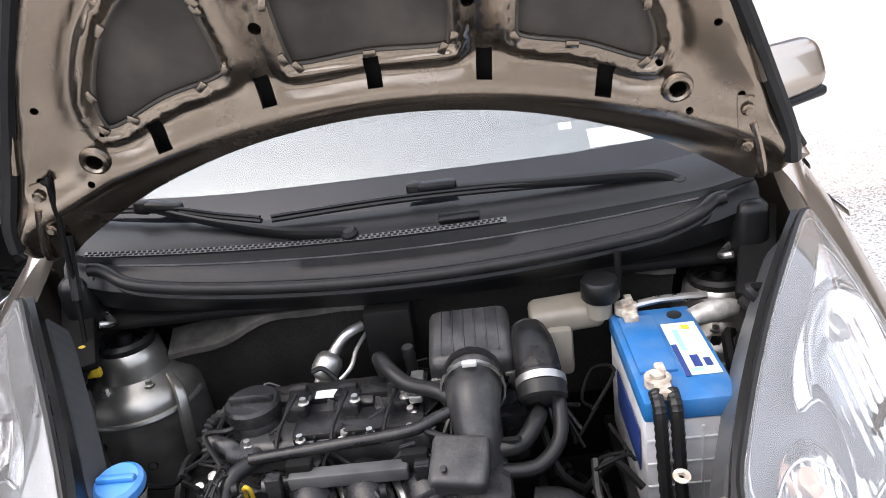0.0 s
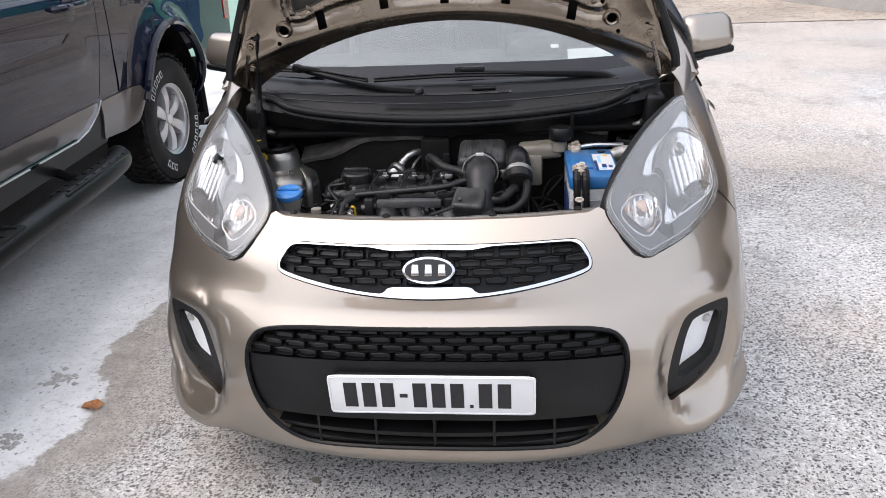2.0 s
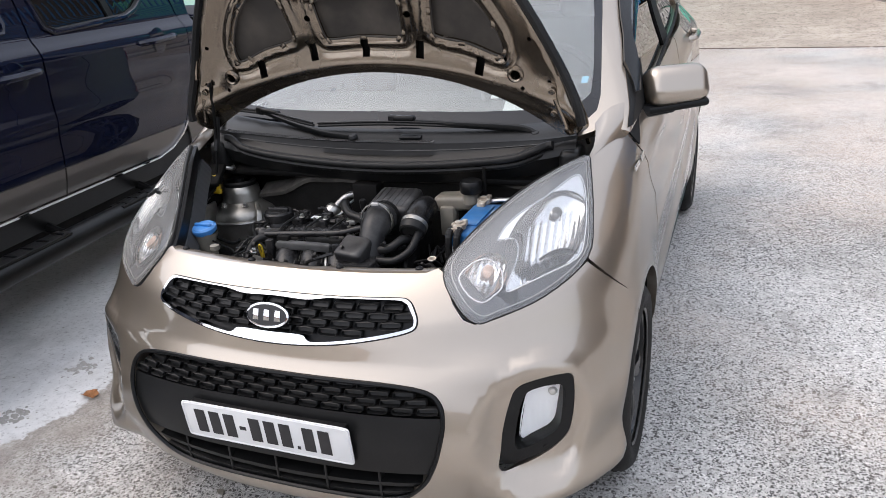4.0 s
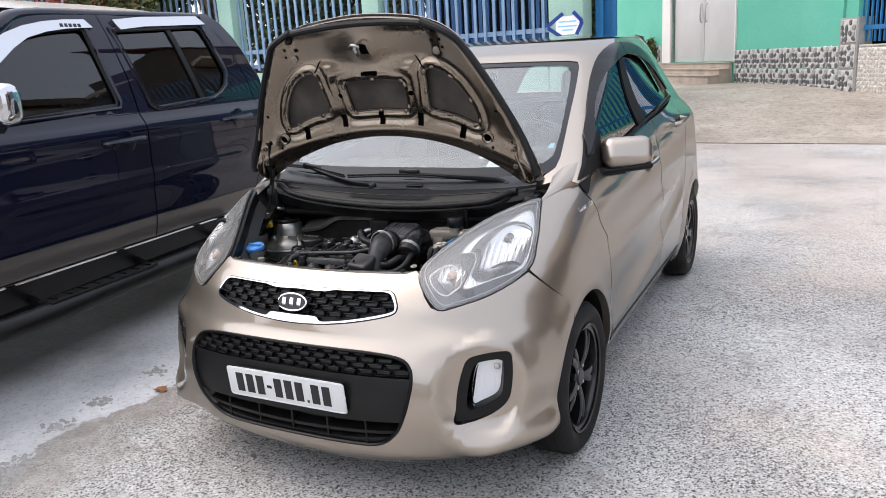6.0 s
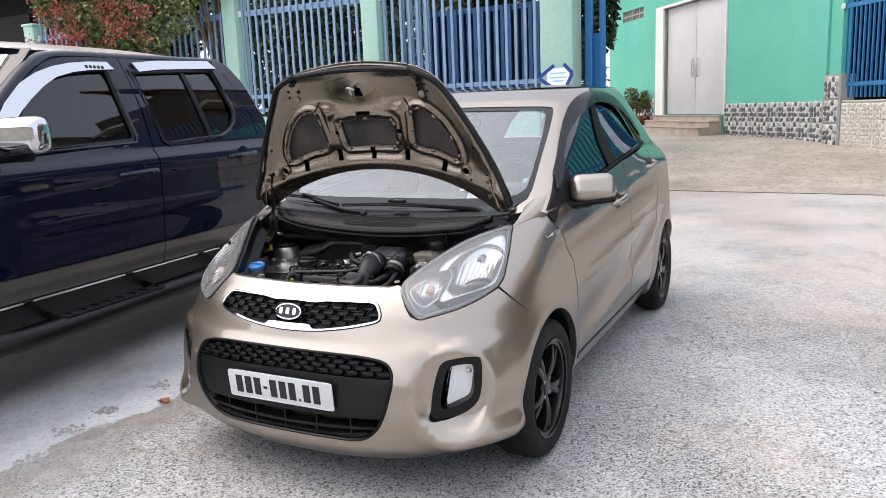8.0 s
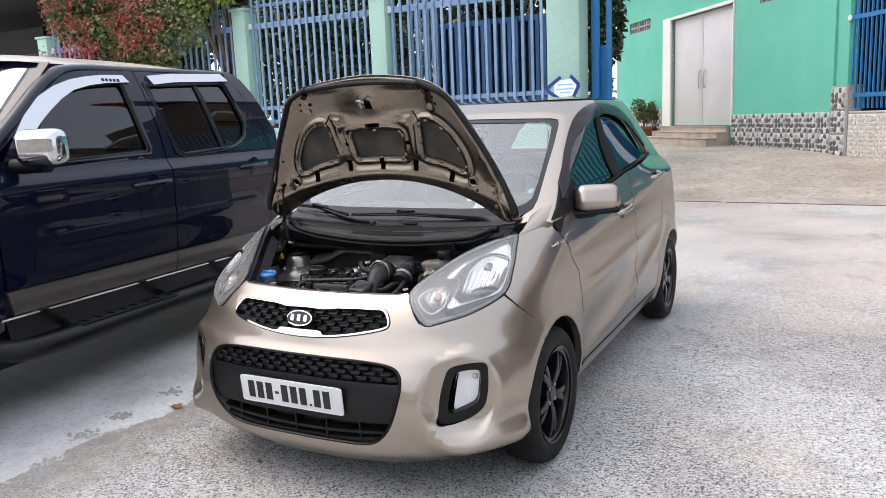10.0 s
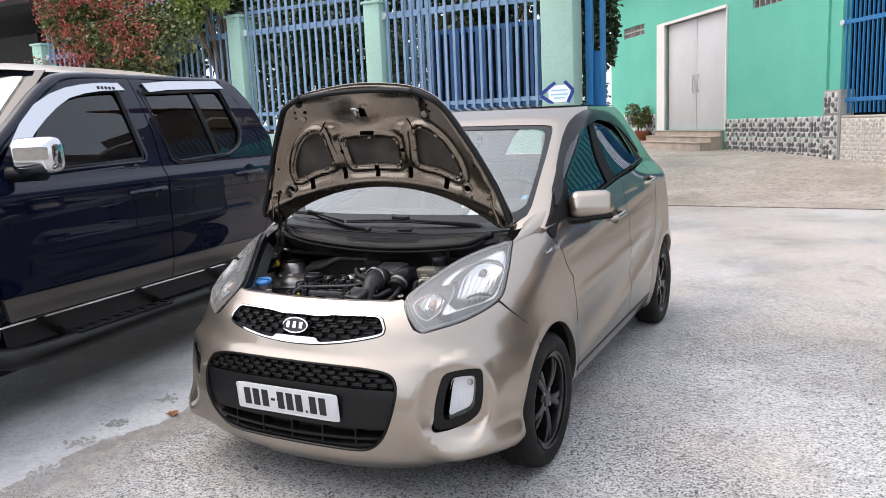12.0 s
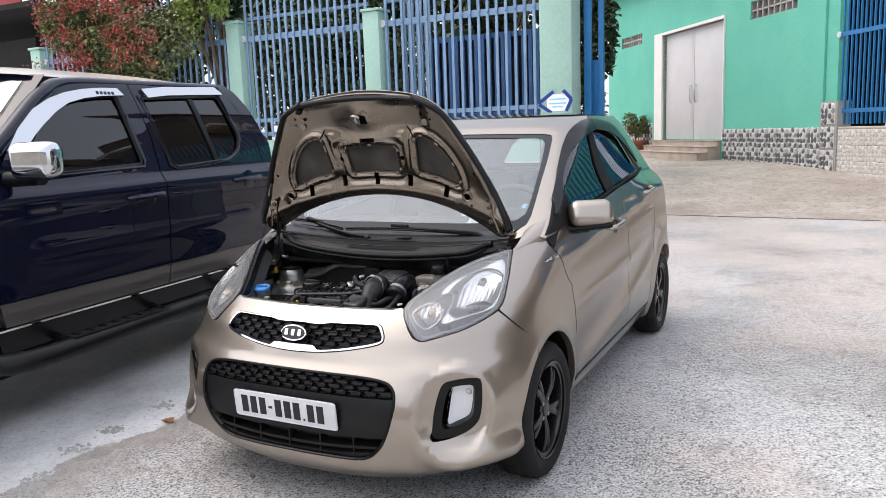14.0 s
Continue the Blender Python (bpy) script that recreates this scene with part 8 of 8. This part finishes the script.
def stone_tile(w, h, seed, material, name):
    """One tile: a slab with raised split stones, every stone its own tone."""
    r = random.Random(seed)
    bm = bmesh.new()
    bmesh.ops.create_cube(bm, size=1.0, matrix=Matrix.Translation((0, 0.006, 0)) @ Matrix.Diagonal((w - 0.008, 0.012, h - 0.008, 1)))
    stones = [(-0.375 + 0.25 * i + r.uniform(-0.03, 0.03), -0.375 + 0.25 * j + r.uniform(-0.03, 0.03), 0.105, 0.150, r.choice((0.5, -0.5, 0.9, -0.9, 0.1))) for i in range(4) for j in range(4)]
    for cx, cz, rx, rz, tilt in stones:
        n = 6
        pts = []
        for k in range(n):
            q = 2 * math.pi * k / n + r.uniform(-0.2, 0.2)
            x, z = rx * math.cos(q) * r.uniform(0.85, 1.1), rz * math.sin(q) * r.uniform(0.85, 1.1)
            x, z = x * math.cos(tilt) - z * math.sin(tilt), z * math.cos(tilt) + x * math.sin(tilt)
            pts.append(((cx + x) * w, (cz + z) * h))
        low = [bm.verts.new((x, 0.012, z)) for x, z in pts]
        mx, mz = sum(p[0] for p in pts) / n, sum(p[1] for p in pts) / n
        top = [bm.verts.new((mx + (x - mx) * 0.8, 0.026 + r.uniform(0, 0.010), mz + (z - mz) * 0.8)) for x, z in pts]
        bm.faces.new(top)
        for k in range(n):
            bm.faces.new((low[k], low[(k + 1) % n], top[(k + 1) % n], top[k]))
    return mesh_of(name, bm, material, False)


def tile_run(parent, x0, x1, z0, z1, out, w, h, material, seed):
    meshes = [stone_tile(w, h, seed + k, material, "stone_tile") for k in range(12)]
    r = random.Random(seed)
    nx, nz = max(1, round((x1 - x0) / w)), max(1, round((z1 - z0) / h))
    inv = Matrix.Translation(-Vector(parent.location)) if parent.type == "EMPTY" else Matrix.Identity(4)
    for j in range(nz):
        for i in range(nx):
            ob = new("stone_tile", meshes[r.randrange(12)])
            ob.parent = parent
            ob.matrix_parent_inverse = inv
            ob.matrix_basis = WALL @ Matrix.Translation((x0 + (i + 0.5) * (x1 - x0) / nx, out, z0 + (j + 0.5) * (z1 - z0) / nz)) @ Matrix.Diagonal((1, r.uniform(0.9, 1.2), 1, 1))


def build_low_wall():
    pier = thing("corner_pier", "pier at the building's corner clad in grey split-stone tiles", "pier", WALL @ Vector((-0.4, 0, 0.3)), kind="structure")
    wpart("pier_core", span_box(-0.66, -0.16, -0.25, 0.05, 0.1, 1.75), CEMENT, pier, smooth=False)
    low = thing("boundary_wall", "low boundary wall clad in cream stone tiles", "wall", WALL @ Vector((-4, 0, 0.2)), kind="structure")
    wpart("wall_core", span_box(-9, -0.67, -0.25, 0.02, -0.2, 1.22), CEMENT, low, smooth=False)
    wpart("wall_cap", span_box(-9, -0.67, -0.27, 0.03, 1.22, 1.25, 0.01), CREAM, low)
    wsolid("wall_recess", span_box(-3.2, -0.20, -2.3, -2.15, 1.0, 5.55), TEAL, "set-back teal wall behind the blue bars", "wall", "structure", smooth=False)
    # unseen continuation, made dark for what the car's flank mirrors
    wsolid("wall_recess_dark", span_box(-9, -3.2, -2.3, -2.15, 1.0, 5.55), SHEET, "unseen dark stretch of the set-back wall, added to darken the car's reflections", "wall", "structure", smooth=False)
    wpart("pier_shaft", span_box(-0.50, -0.16, -0.25, -0.05, 1.75, 5.53), TEAL, pier, smooth=False)
    grille = thing("bar_fence", "tall strong blue bar fence on the low wall", "fence", WALL @ Vector((-6, 0, 1.28)))
    for z in (1.55, 3.0, 4.4):
        wpart("rail", span_box(-9, -0.5, -0.10, -0.05, z - 0.04, z + 0.04), BLUE_STRONG, grille, smooth=False)
        wpart("rail_cap", lathe([(0, 0.02), (0.05, 0.015), (0.06, 0)], 12, Matrix.Translation((-0.52, -0.03, z)) @ Matrix.Rotation(radians(-90), 4, "X")), WHITE_PAINT, grille)
    for k in range(73):
        x = -0.60 - 0.115 * k
        wpart("bar", span_box(x - 0.012, x + 0.012, -0.09, -0.055, 1.30, 5.5), BLUE_STRONG, grille, smooth=False)
    return pier, low


def build_yard_fence():
    FY = 7.65
    base = thing("fence_base", "pale green rendered base wall under the blue fence", "wall", (-6, FY, 0), kind="structure")
    part("base_wall", box((-6.80, FY + 0.12, 0.70), (10.2, 0.18, 1.40), 0.01), MINT, base)
    for x, w, d, top in ((-6.86, 0.27, 0.30, 3.27), (-4.24, 0.27, 0.30, 3.20), (-9.6, 0.27, 0.30, 3.25), (-11.75, 0.27, 0.30, 3.25)):
        post = thing("fence_post", "pale green rendered fence post", "post", (x, FY, 0), "fence posts", "structure")
        part("post_shaft", box((x, FY + 0.10, top / 2), (w, d, top), 0.012), MINT, post)
        part("post_cap", box((x, FY + 0.10, top + 0.02), (w + 0.05, d + 0.05, 0.04), 0.008), MINT, post)
    gate_post = thing("gate_pillar", "thick pale green gate pillar with a taped paper notice", "pillar", (-1.44, FY, 0), kind="structure")
    part("pillar_shaft", box((-1.44, FY + 0.16, 2.5), (0.44, 0.40, 5.0), 0.015), MINT, gate_post)
    fence = thing("bar_fence", "light blue bar fence with bolted rails between pale green posts", "fence", (-6.5, FY, 1.4))
    for a, b in ((-6.72, -4.38), (-4.10, -1.66), (-9.46, -7.0), (-11.6, -9.74)):
        for z in (1.50, 1.72, 3.02):
            part("rail", box(((a + b) / 2, FY + 0.09, z), (b - a, 0.035, 0.09 if z > 2 else 0.06), 0.004), BLUE_BAR, fence, smooth=False)
        part("rail", box(((a + b) / 2, FY + 0.14, 3.34), (b - a, 0.035, 0.05), 0.004), BLUE_BAR, fence, smooth=False)
        n = int((b - a - 0.06) / 0.134)
        for k in range(n + 1):
            x = a + 0.06 + 0.134 * k
            part("bar", box((x, FY + 0.062, 2.62), (0.038, 0.022, 2.36), 0.0), BLUE_BAR, fence, smooth=False)
            part("bolt", lathe([(0, 0.012), (0.012, 0.010), (0.014, 0)], 8, Matrix.Translation((x, FY + 0.05, 3.02)) @ Matrix.Rotation(radians(90), 4, "X")), BLUE_BAR, fence)
        part("rail_flange", lathe([(0, 0.02), (0.05, 0.02), (0.055, 0)], 14, Matrix.Translation((a + 0.01, FY + 0.05, 3.02)) @ Matrix.Rotation(radians(90), 4, "X")), WHITE_PAINT, fence)
    gate = thing("bar_gate", "deep blue sliding bar gate standing behind the fence", "gate", (-2.6, 8.3, 0))
    for z in (0.3, 1.66, 2.78):
        part("rail", box((-2.66, 8.30, z), (2.0, 0.05, 0.07), 0.0), BLUE_DEEP, gate, smooth=False)
    for k in range(19):
        part("bar", box((-3.60 + 0.105 * k, 8.27, 1.55), (0.052, 0.03, 2.5), 0.0), BLUE_DEEP, gate, smooth=False)
    # added black sheet: the shade seen between the gate's bars
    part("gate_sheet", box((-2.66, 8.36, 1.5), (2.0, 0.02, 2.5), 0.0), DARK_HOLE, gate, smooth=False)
    for k in range(7):
        part("upright", box((-4.0 + 0.07 * k, 8.20, 2.2), (0.03, 0.03, 3.2), 0.0), BLUE_BAR, gate, smooth=False)
    leaf_gate = thing("blue_gate_leaf", "narrow strong blue gate leaf beside the pillar", "gate", (-0.95, 8.0, 0))
    part("leaf_frame", box((-1.11, 7.98, 2.0), (0.10, 0.06, 4.0), 0.006), BLUE_STRONG, leaf_gate)
    part("leaf_frame", box((-0.95, 8.05, 2.0), (0.07, 0.06, 4.0), 0.006), BLUE_STRONG, leaf_gate)
    part("leaf_sheet", box((-1.03, 8.06, 1.15), (0.14, 0.02, 2.3), 0.0), BLUE_STRONG, leaf_gate)
    # notice and tape
    y = FY - 0.044
    note = solid("paper_notice", box((-1.415, y, 1.755), (0.30, 0.003, 0.22), 0.0, turn=Matrix.Rotation(radians(-2), 4, "Y")), PAPER, "white paper notice taped to the green pillar", "notice", smooth=False)
    for z, w in ((1.80, 0.22), (1.745, 0.24), (1.70, 0.14)):
        part("text_bar", box((-1.415, y - 0.003, z), (w, 0.001, 0.016)), SKY_PRINT, note, smooth=False)
    for x0, z0, x1, z1 in ((-1.67, 1.76, -1.47, 1.90), (-1.67, 1.74, -1.50, 1.625), (-1.34, 1.91, -1.225, 1.79), (-1.225, 1.79, -1.30, 1.64)):
        a = math.atan2(z1 - z0, x1 - x0)
        solid("tape_strip", moved(box((0, 0, 0), (math.hypot(x1 - x0, z1 - z0), 0.002, 0.045)), Matrix.Translation(((x0 + x1) / 2, y - 0.004, (z0 + z1) / 2)) @ Matrix.Rotation(-a, 4, "Y")), TAPE, "blue tape strip stuck round the notice", "tape", "tape strips", smooth=False)


# ---- plants ----
def leaves(points, size, r, droop=0.3):
    """Folded leaf blades, each its own island."""
    V, F = [], []
    for p in points:
        L = size * r.uniform(0.6, 1.3)
        W = L * r.uniform(0.28, 0.42)
        q = Euler((r.uniform(-0.9, 0.9), r.uniform(-0.9, 0.9) + droop, r.uniform(0, 6.28))).to_matrix()
        b = len(V)
        for x, y, z in ((0, 0, 0), (L * 0.5, W, 0.12 * L), (L, 0, -0.1 * L), (L * 0.5, -W, 0.12 * L), (L * 0.5, 0, 0)):
            V.append(tuple(Vector(p) + q @ Vector((x, y, z))))
        F += [(b, b + 4, b + 1), (b + 4, b + 2, b + 1), (b, b + 3, b + 4), (b + 4, b + 3, b + 2)]
    return V, F, None


def cluster(center, radii, count, r, lumps=9):
    """Points gathered in uneven clumps inside an ellipsoid."""
    seeds = []
    for _ in range(lumps):
        v = Vector((r.gauss(0, 1), r.gauss(0, 1), r.gauss(0, 1))).normalized() * r.uniform(0.35, 0.95)
        seeds.append((v, r.uniform(0.22, 0.5)))
    out = []
    for _ in range(count):
        v, s = r.choice(seeds)
        d = Vector((r.gauss(0, 1), r.gauss(0, 1), r.gauss(0, 1))).normalized() * s * r.uniform(0.5, 1.05) ** 0.5
        q = v + d
        out.append((center[0] + q.x * radii[0], center[1] + q.y * radii[1], center[2] + q.z * radii[2]))
    return out


def tree(name, label, base, height, crown, radii, count, size, material, seed, extra=None):
    r = random.Random(seed)
    t = thing(name, label, "tree", base)
    top = (base[0] + r.uniform(-0.2, 0.2), base[1], base[2] + height)
    part("trunk", tube([base, (base[0] + 0.05, base[1], base[2] + height * 0.5), top], [0.11, 0.08, 0.05], 10, 5), BARK, t)
    for k in range(9):
        a = r.uniform(0, 6.28)
        s = (base[0], base[1], base[2] + height * r.uniform(0.5, 0.95))
        e = (crown[0] + radii[0] * 0.75 * math.cos(a), crown[1] + radii[1] * 0.75 * math.sin(a), crown[2] + radii[2] * r.uniform(-0.5, 0.7))
        part("limb", tube([s, tuple((Vector(s) + Vector(e)) / 2 + Vector((0, 0, 0.15))), e], [0.045, 0.03, 0.012], 7, 4), BARK, t)
    part("crown", leaves(cluster(crown, radii, count, r, 16), size, r), material, t, smooth=False)["kind"] = "stuff"
    if extra:
        for nm, pts, sz, m_ in extra(r):
            part(nm, leaves(pts, sz, r), m_, t, smooth=False)["kind"] = "stuff"
    return t


def build_plants():
    for x, y, z, h, rad, n, seed in ((-5.6, 10.6, 2.9, 2.6, (2.1, 1.3, 1.9), 5200, 3), (-8.2, 11.0, 3.0, 2.8, (1.9, 1.3, 1.9), 4200, 5), (-3.9, 11.4, 3.2, 3.0, (1.2, 1.0, 1.9), 3000, 8), (-5.4, 12.4, 4.2, 3.6, (1.9, 1.2, 2.0), 3600, 12)):
        tree("tree", "dark leafy tree behind the blue fence", (x, y, 0.0), h, (x, y, z), rad, n, 0.15, LEAF_DARK, seed)
    for x, y, z, h, rad, n, seed in ((-7.0, 13.2, 4.6, 4.2, (3.2, 1.2, 2.6), 5200, 41), (-10.8, 13.0, 4.4, 4.0, (2.6, 1.2, 2.6), 4200, 43), (-13.2, 12.4, 4.8, 4.0, (2.0, 1.2, 2.4), 3200, 44), (-4.2, 14.0, 5.0, 4.2, (1.9, 1.0, 2.6), 3600, 47)):
        tree("tree", "tall leafy tree that closes the view behind the fence", (x, y, 0.0), h, (x, y, z), rad, n, 0.24, LEAF_DARK, seed)
    tree("tree", "dark leafy tree beside the green building", (-2.80, 13.6, 0.2), 3.0, (-2.70, 13.6, 3.0), (0.46, 0.5, 2.5), 4200, 0.15, LEAF_DARK, 21)

    def blossoms(r):
        out = []
        for _ in range(74):
            c = (r.uniform(-10.3, -7.6), r.uniform(6.56, 6.80), r.uniform(2.65, 4.05))
            out += [(c[0] + r.gauss(0, 0.07), c[1] + r.gauss(0, 0.05), c[2] + r.gauss(0, 0.06)) for _ in range(46)]
        return [("blossom", out, 0.046, FLOWER)]
    tree("flowering_creeper", "bushy creeper with dusty pink blossom hanging over the fence", (-9.6, 7.35, 0.0), 2.6, (-9.3, 7.2, 3.15), (1.70, 0.55, 0.82), 17000, 0.080, LEAF, 31, blossoms)
    tree("shrub", "yellow-green leafy shrub behind the fence corner", (-7.5, 8.1, 0.0), 2.4, (-7.30, 7.4, 3.72), (0.50, 0.42, 0.62), 3000, 0.085, LEAF_LIGHT, 37)

    pot_at = WALL @ Vector((7.80, 0.38, 0.56))
    pot = thing("potted_plant", "small round green shrub in a dark red pot beside the steps", "potted plant", pot_at)
    m = Matrix.Translation(pot_at)
    part("pot", lathe([(0.0, 0.0), (0.22, 0.0), (0.27, 0.20), (0.31, 0.33), (0.34, 0.34), (0.34, 0.40), (0.30, 0.40), (0.28, 0.36), (0, 0.35)], 28, m), TERRACOTTA, pot)
    r = random.Random(9)
    part("stem", tube([tuple(pot_at + Vector((0, 0, 0.33))), tuple(pot_at + Vector((0.02, 0, 0.7)))], 0.03, 8, 1), BARK, pot)
    part("foliage", leaves(cluster(tuple(pot_at + Vector((0, 0, 0.88))), (0.36, 0.36, 0.52), 2200, r, 10), 0.075, r), LEAF, pot, smooth=False)["kind"] = "stuff"


def build_surroundings():
    shed = thing("shed", "shed with its inner shade painted as black sheets, under a red sign board", "shed", (-17.5, 11.0, 0))
    # black boxes, one across the front, paint the shed's shaded inside
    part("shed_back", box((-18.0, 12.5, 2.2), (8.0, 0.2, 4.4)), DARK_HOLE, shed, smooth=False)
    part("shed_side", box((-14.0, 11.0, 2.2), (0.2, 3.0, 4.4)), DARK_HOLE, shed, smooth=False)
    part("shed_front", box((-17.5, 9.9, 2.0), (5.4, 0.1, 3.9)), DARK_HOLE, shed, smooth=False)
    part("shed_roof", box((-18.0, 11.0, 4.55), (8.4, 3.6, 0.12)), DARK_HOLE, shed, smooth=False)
    sign = solid("sign_board", box((-16.05, 9.7, 4.80), (2.2, 0.06, 0.55), 0.01), RED_SIGN, "dark red shop sign with pale lettering bars", "sign")
    for x, z, w, h in ((-15.45, 4.64, 0.36, 0.09), (-16.2, 4.64, 0.8, 0.09), (-16.0, 4.93, 2.0, 0.10)):
        part("sign_bar", box((x, 9.665, z), (w, 0.01, h)), YELLOW if w > 1.5 else WHITE_PAINT, sign, smooth=False)
    # plain walls that close the street behind the camera
    solid("wall_south", box((-4, -15.0, 1.9), (44, 0.25, 3.8)), CREAM, "plain cream street wall across the yard", "wall", kind="structure", smooth=False)
    # out of view: dark walls and roof for paint and windows to reflect
    east = thing("unseen_shed_east", "unseen dark brown shed with a deep roof, added to darken reflections in the cars", "house", (9.8, 6.0, 0))
    for y0, y1, z0, z1 in ((0.5, 4.4, 0, 4.4), (4.4, 7.6, 3.0, 4.4), (7.6, 10.0, 0, 4.4)):
        part("wall", box((9.8, (y0 + y1) / 2, (z0 + z1) / 2), (0.2, y1 - y0, z1 - z0)), SHEET, east, smooth=False)
    part("back_wall", box((13.3, 6.5, 2.2), (0.2, 7.0, 4.4)), DARK_HOLE, east, smooth=False)
    part("roof", box((10.9, 6.5, 5.25), (4.6, 7.6, 0.14), turn=Matrix.Rotation(radians(-24), 4, "Y")), ROOFTILE, east, smooth=False)
    tall = thing("tall_house", "tall dark house with a weathered red tiled roof across the street", "house", (16.0, 36.5, 0))
    part("wall", box((17.0, 36.5, 8.0), (6.0, 13.0, 16.0)), SHEET, tall, smooth=False)
    part("roof", box((16.2, 36.5, 17.4), (5.6, 14.0, 0.25), turn=Matrix.Rotation(radians(-28), 4, "Y")), ROOFTILE, tall, smooth=False)
    for y in (31.5, 34.5, 37.5, 40.5):
        part("balcony_slab", box((13.7, y, 14.0), (0.9, 2.6, 0.18)), CREAM, tall, smooth=False)
        for k in range(4):
            part("roof_patch", box((15.1 + 0.55 * k, y + 0.6 * (k % 2), 17.0 + 0.29 * k), (0.30, 1.5, 0.06), turn=Matrix.Rotation(radians(-28), 4, "Y")), CREAM, tall, smooth=False)
    low_house = thing("low_house", "tan rendered house with a flat parapet across the street", "house", (16.5, 16.0, 0))
    part("wall", box((16.5, 16.0, 5.3), (5.0, 15.0, 10.6)), TAN, low_house, smooth=False)
    part("parapet", box((16.4, 16.0, 10.75), (5.3, 15.3, 0.3)), SHEET, low_house, smooth=False)
    for k in range(11):
        part("baluster", box((13.7, 19.6 + 0.36 * k, 10.0), (0.08, 0.14, 1.1)), SHEET, low_house, smooth=False)
    part("canopy", box((13.4, 22.0, 11.2), (1.2, 2.2, 0.12), turn=Matrix.Rotation(radians(20), 4, "X")), WHITE_PAINT, low_house, smooth=False)
    solid("roof_south", box((-4, -16.5, 4.2), (44, 3.6, 0.5)), ROOFTILE, "weathered red roof over the street wall", "roof", kind="structure", smooth=False)


def build_litter():
    r = random.Random(2)
    # two curled halves round the midrib, with a ragged edge and a thin stalk
    lift = [(0, 0, 0.003), (0.012, 0.010, 0.016), (0.024, 0.030, 0.010), (0.034, 0.018, 0.020), (0.048, 0.034, 0.014), (0.060, 0.014, 0.026), (0.082, 0.004, 0.018),
            (0.062, -0.012, 0.004), (0.050, -0.028, 0.022), (0.036, -0.012, 0.006), (0.026, -0.030, 0.026), (0.012, -0.010, 0.008), (0.040, 0.0, 0.006), (-0.022, -0.006, 0.004), (-0.001, -0.003, 0.004)]
    V = [(-1.245 + x, 0.555 + y, z) for x, y, z in lift]
    solid("dry_leaf", (V, [(i, 12, i + 1 if i < 11 else 0) for i in range(12)] + [(0, 13, 14)], None), DRY_LEAF, "curled brown dead leaf on the concrete", "leaf", smooth=False)
    for x, y, s in ((-0.367, 0.226, 0.012), (-0.05, -0.15, 0.006), (1.10, -0.55, 0.006), (-0.9, 0.1, 0.006), (2.0, 1.9, 0.008), (1.6, 0.2, 0.006)):
        bm = bmesh.new()
        bmesh.ops.create_icosphere(bm, subdivisions=1, radius=s)
        for v in bm.verts:
            v.co *= r.uniform(0.75, 1.2)
        moved(bm, Matrix.Translation((x, y, s * 0.55)) @ Matrix.Diagonal((1.2, 1, 0.7, 1)))
        solid("pebble", bm, MILKY, "small pale pebble on the concrete", "pebble", "loose pebbles")
    V, F = [], []
    for k in range(420):
        # crumbled clumps along the broken edge, and a few strays
        if k < 300:
            c = r.choice(((-1.17, -0.22), (-1.20, -0.18), (-1.13, -0.27), (-1.24, -0.13), (-1.36, 0.13), (-1.40, 0.36), (-1.42, 0.72)))
            x, y, s = c[0] + r.gauss(0, 0.028), c[1] + r.gauss(0, 0.034), r.uniform(0.004, 0.015)
        else:
            x, y, s = r.gauss(-1.40, 0.28), r.uniform(-0.5, 1.4), r.uniform(0.002, 0.006)
        b = len(V)
        V += [(x + s * math.cos(q), y + s * math.sin(q), 0.001) for q in (0.2, 1.9, 3.3, 4.9)] + [(x, y, s * 0.8)]
        F += [(b, b + 1, b + 4), (b + 1, b + 2, b + 4), (b + 2, b + 3, b + 4), (b + 3, b, b + 4)]
    solid("grit", (V, F, None), CEMENT, "loose grit along the broken edge of the concrete", "grit", kind="stuff", smooth=False)


build_building()
PIER, LOW_WALL = build_low_wall()
build_yard_fence()
build_plants()
build_surroundings()
build_litter()

# papers that lie behind the windscreen
def screen_paper(name, x0, x1, z0, z1, material, label):
    g = patch([cab_x(x0, z0), cab_x(x1, z0), cab_x(x1, z1), cab_x(x0, z1)], [], cabin, 0.03, offset=-0.018)
    return solid(name, g, material, label, "paper")


screen_paper("paper_sheet", 0.35, 0.535, 1.032, 1.056, PAPER, "white printed sheet behind the windscreen")
screen_paper("sticker", 0.300, 0.324, 1.060, 1.069, PAPER, "small white sticker on the windscreen")
screen_paper("sticker", 0.56, 0.58, 1.09, 1.105, SKY_PRINT, "small blue and white sticker on the windscreen")

# stone tiles, last: the pieces of the wall cladding
tile_run(PIER, -0.66, -0.16, 0.36, 1.74, 0.052, 0.40, 0.42, STONE_MIX, 50)
dado = thing("stone_dado", "band of grey and white split-stone tiles along the green wall", "cladding", WALL @ Vector((2, 0.01, 0.4)), kind="structure")
tile_run(dado, -0.13, 3.50, 0.40, 1.25, 0.004, 0.38, 0.42, STONE_MIX, 70)
tile_run(dado, 7.40, 10.6, 0.62, 1.46, 0.004, 0.38, 0.42, STONE_MIX, 90)
tile_run(LOW_WALL, -8.9, -0.68, 0.30, 1.20, 0.022, 0.30, 0.30, SHELL_MIX, 110)
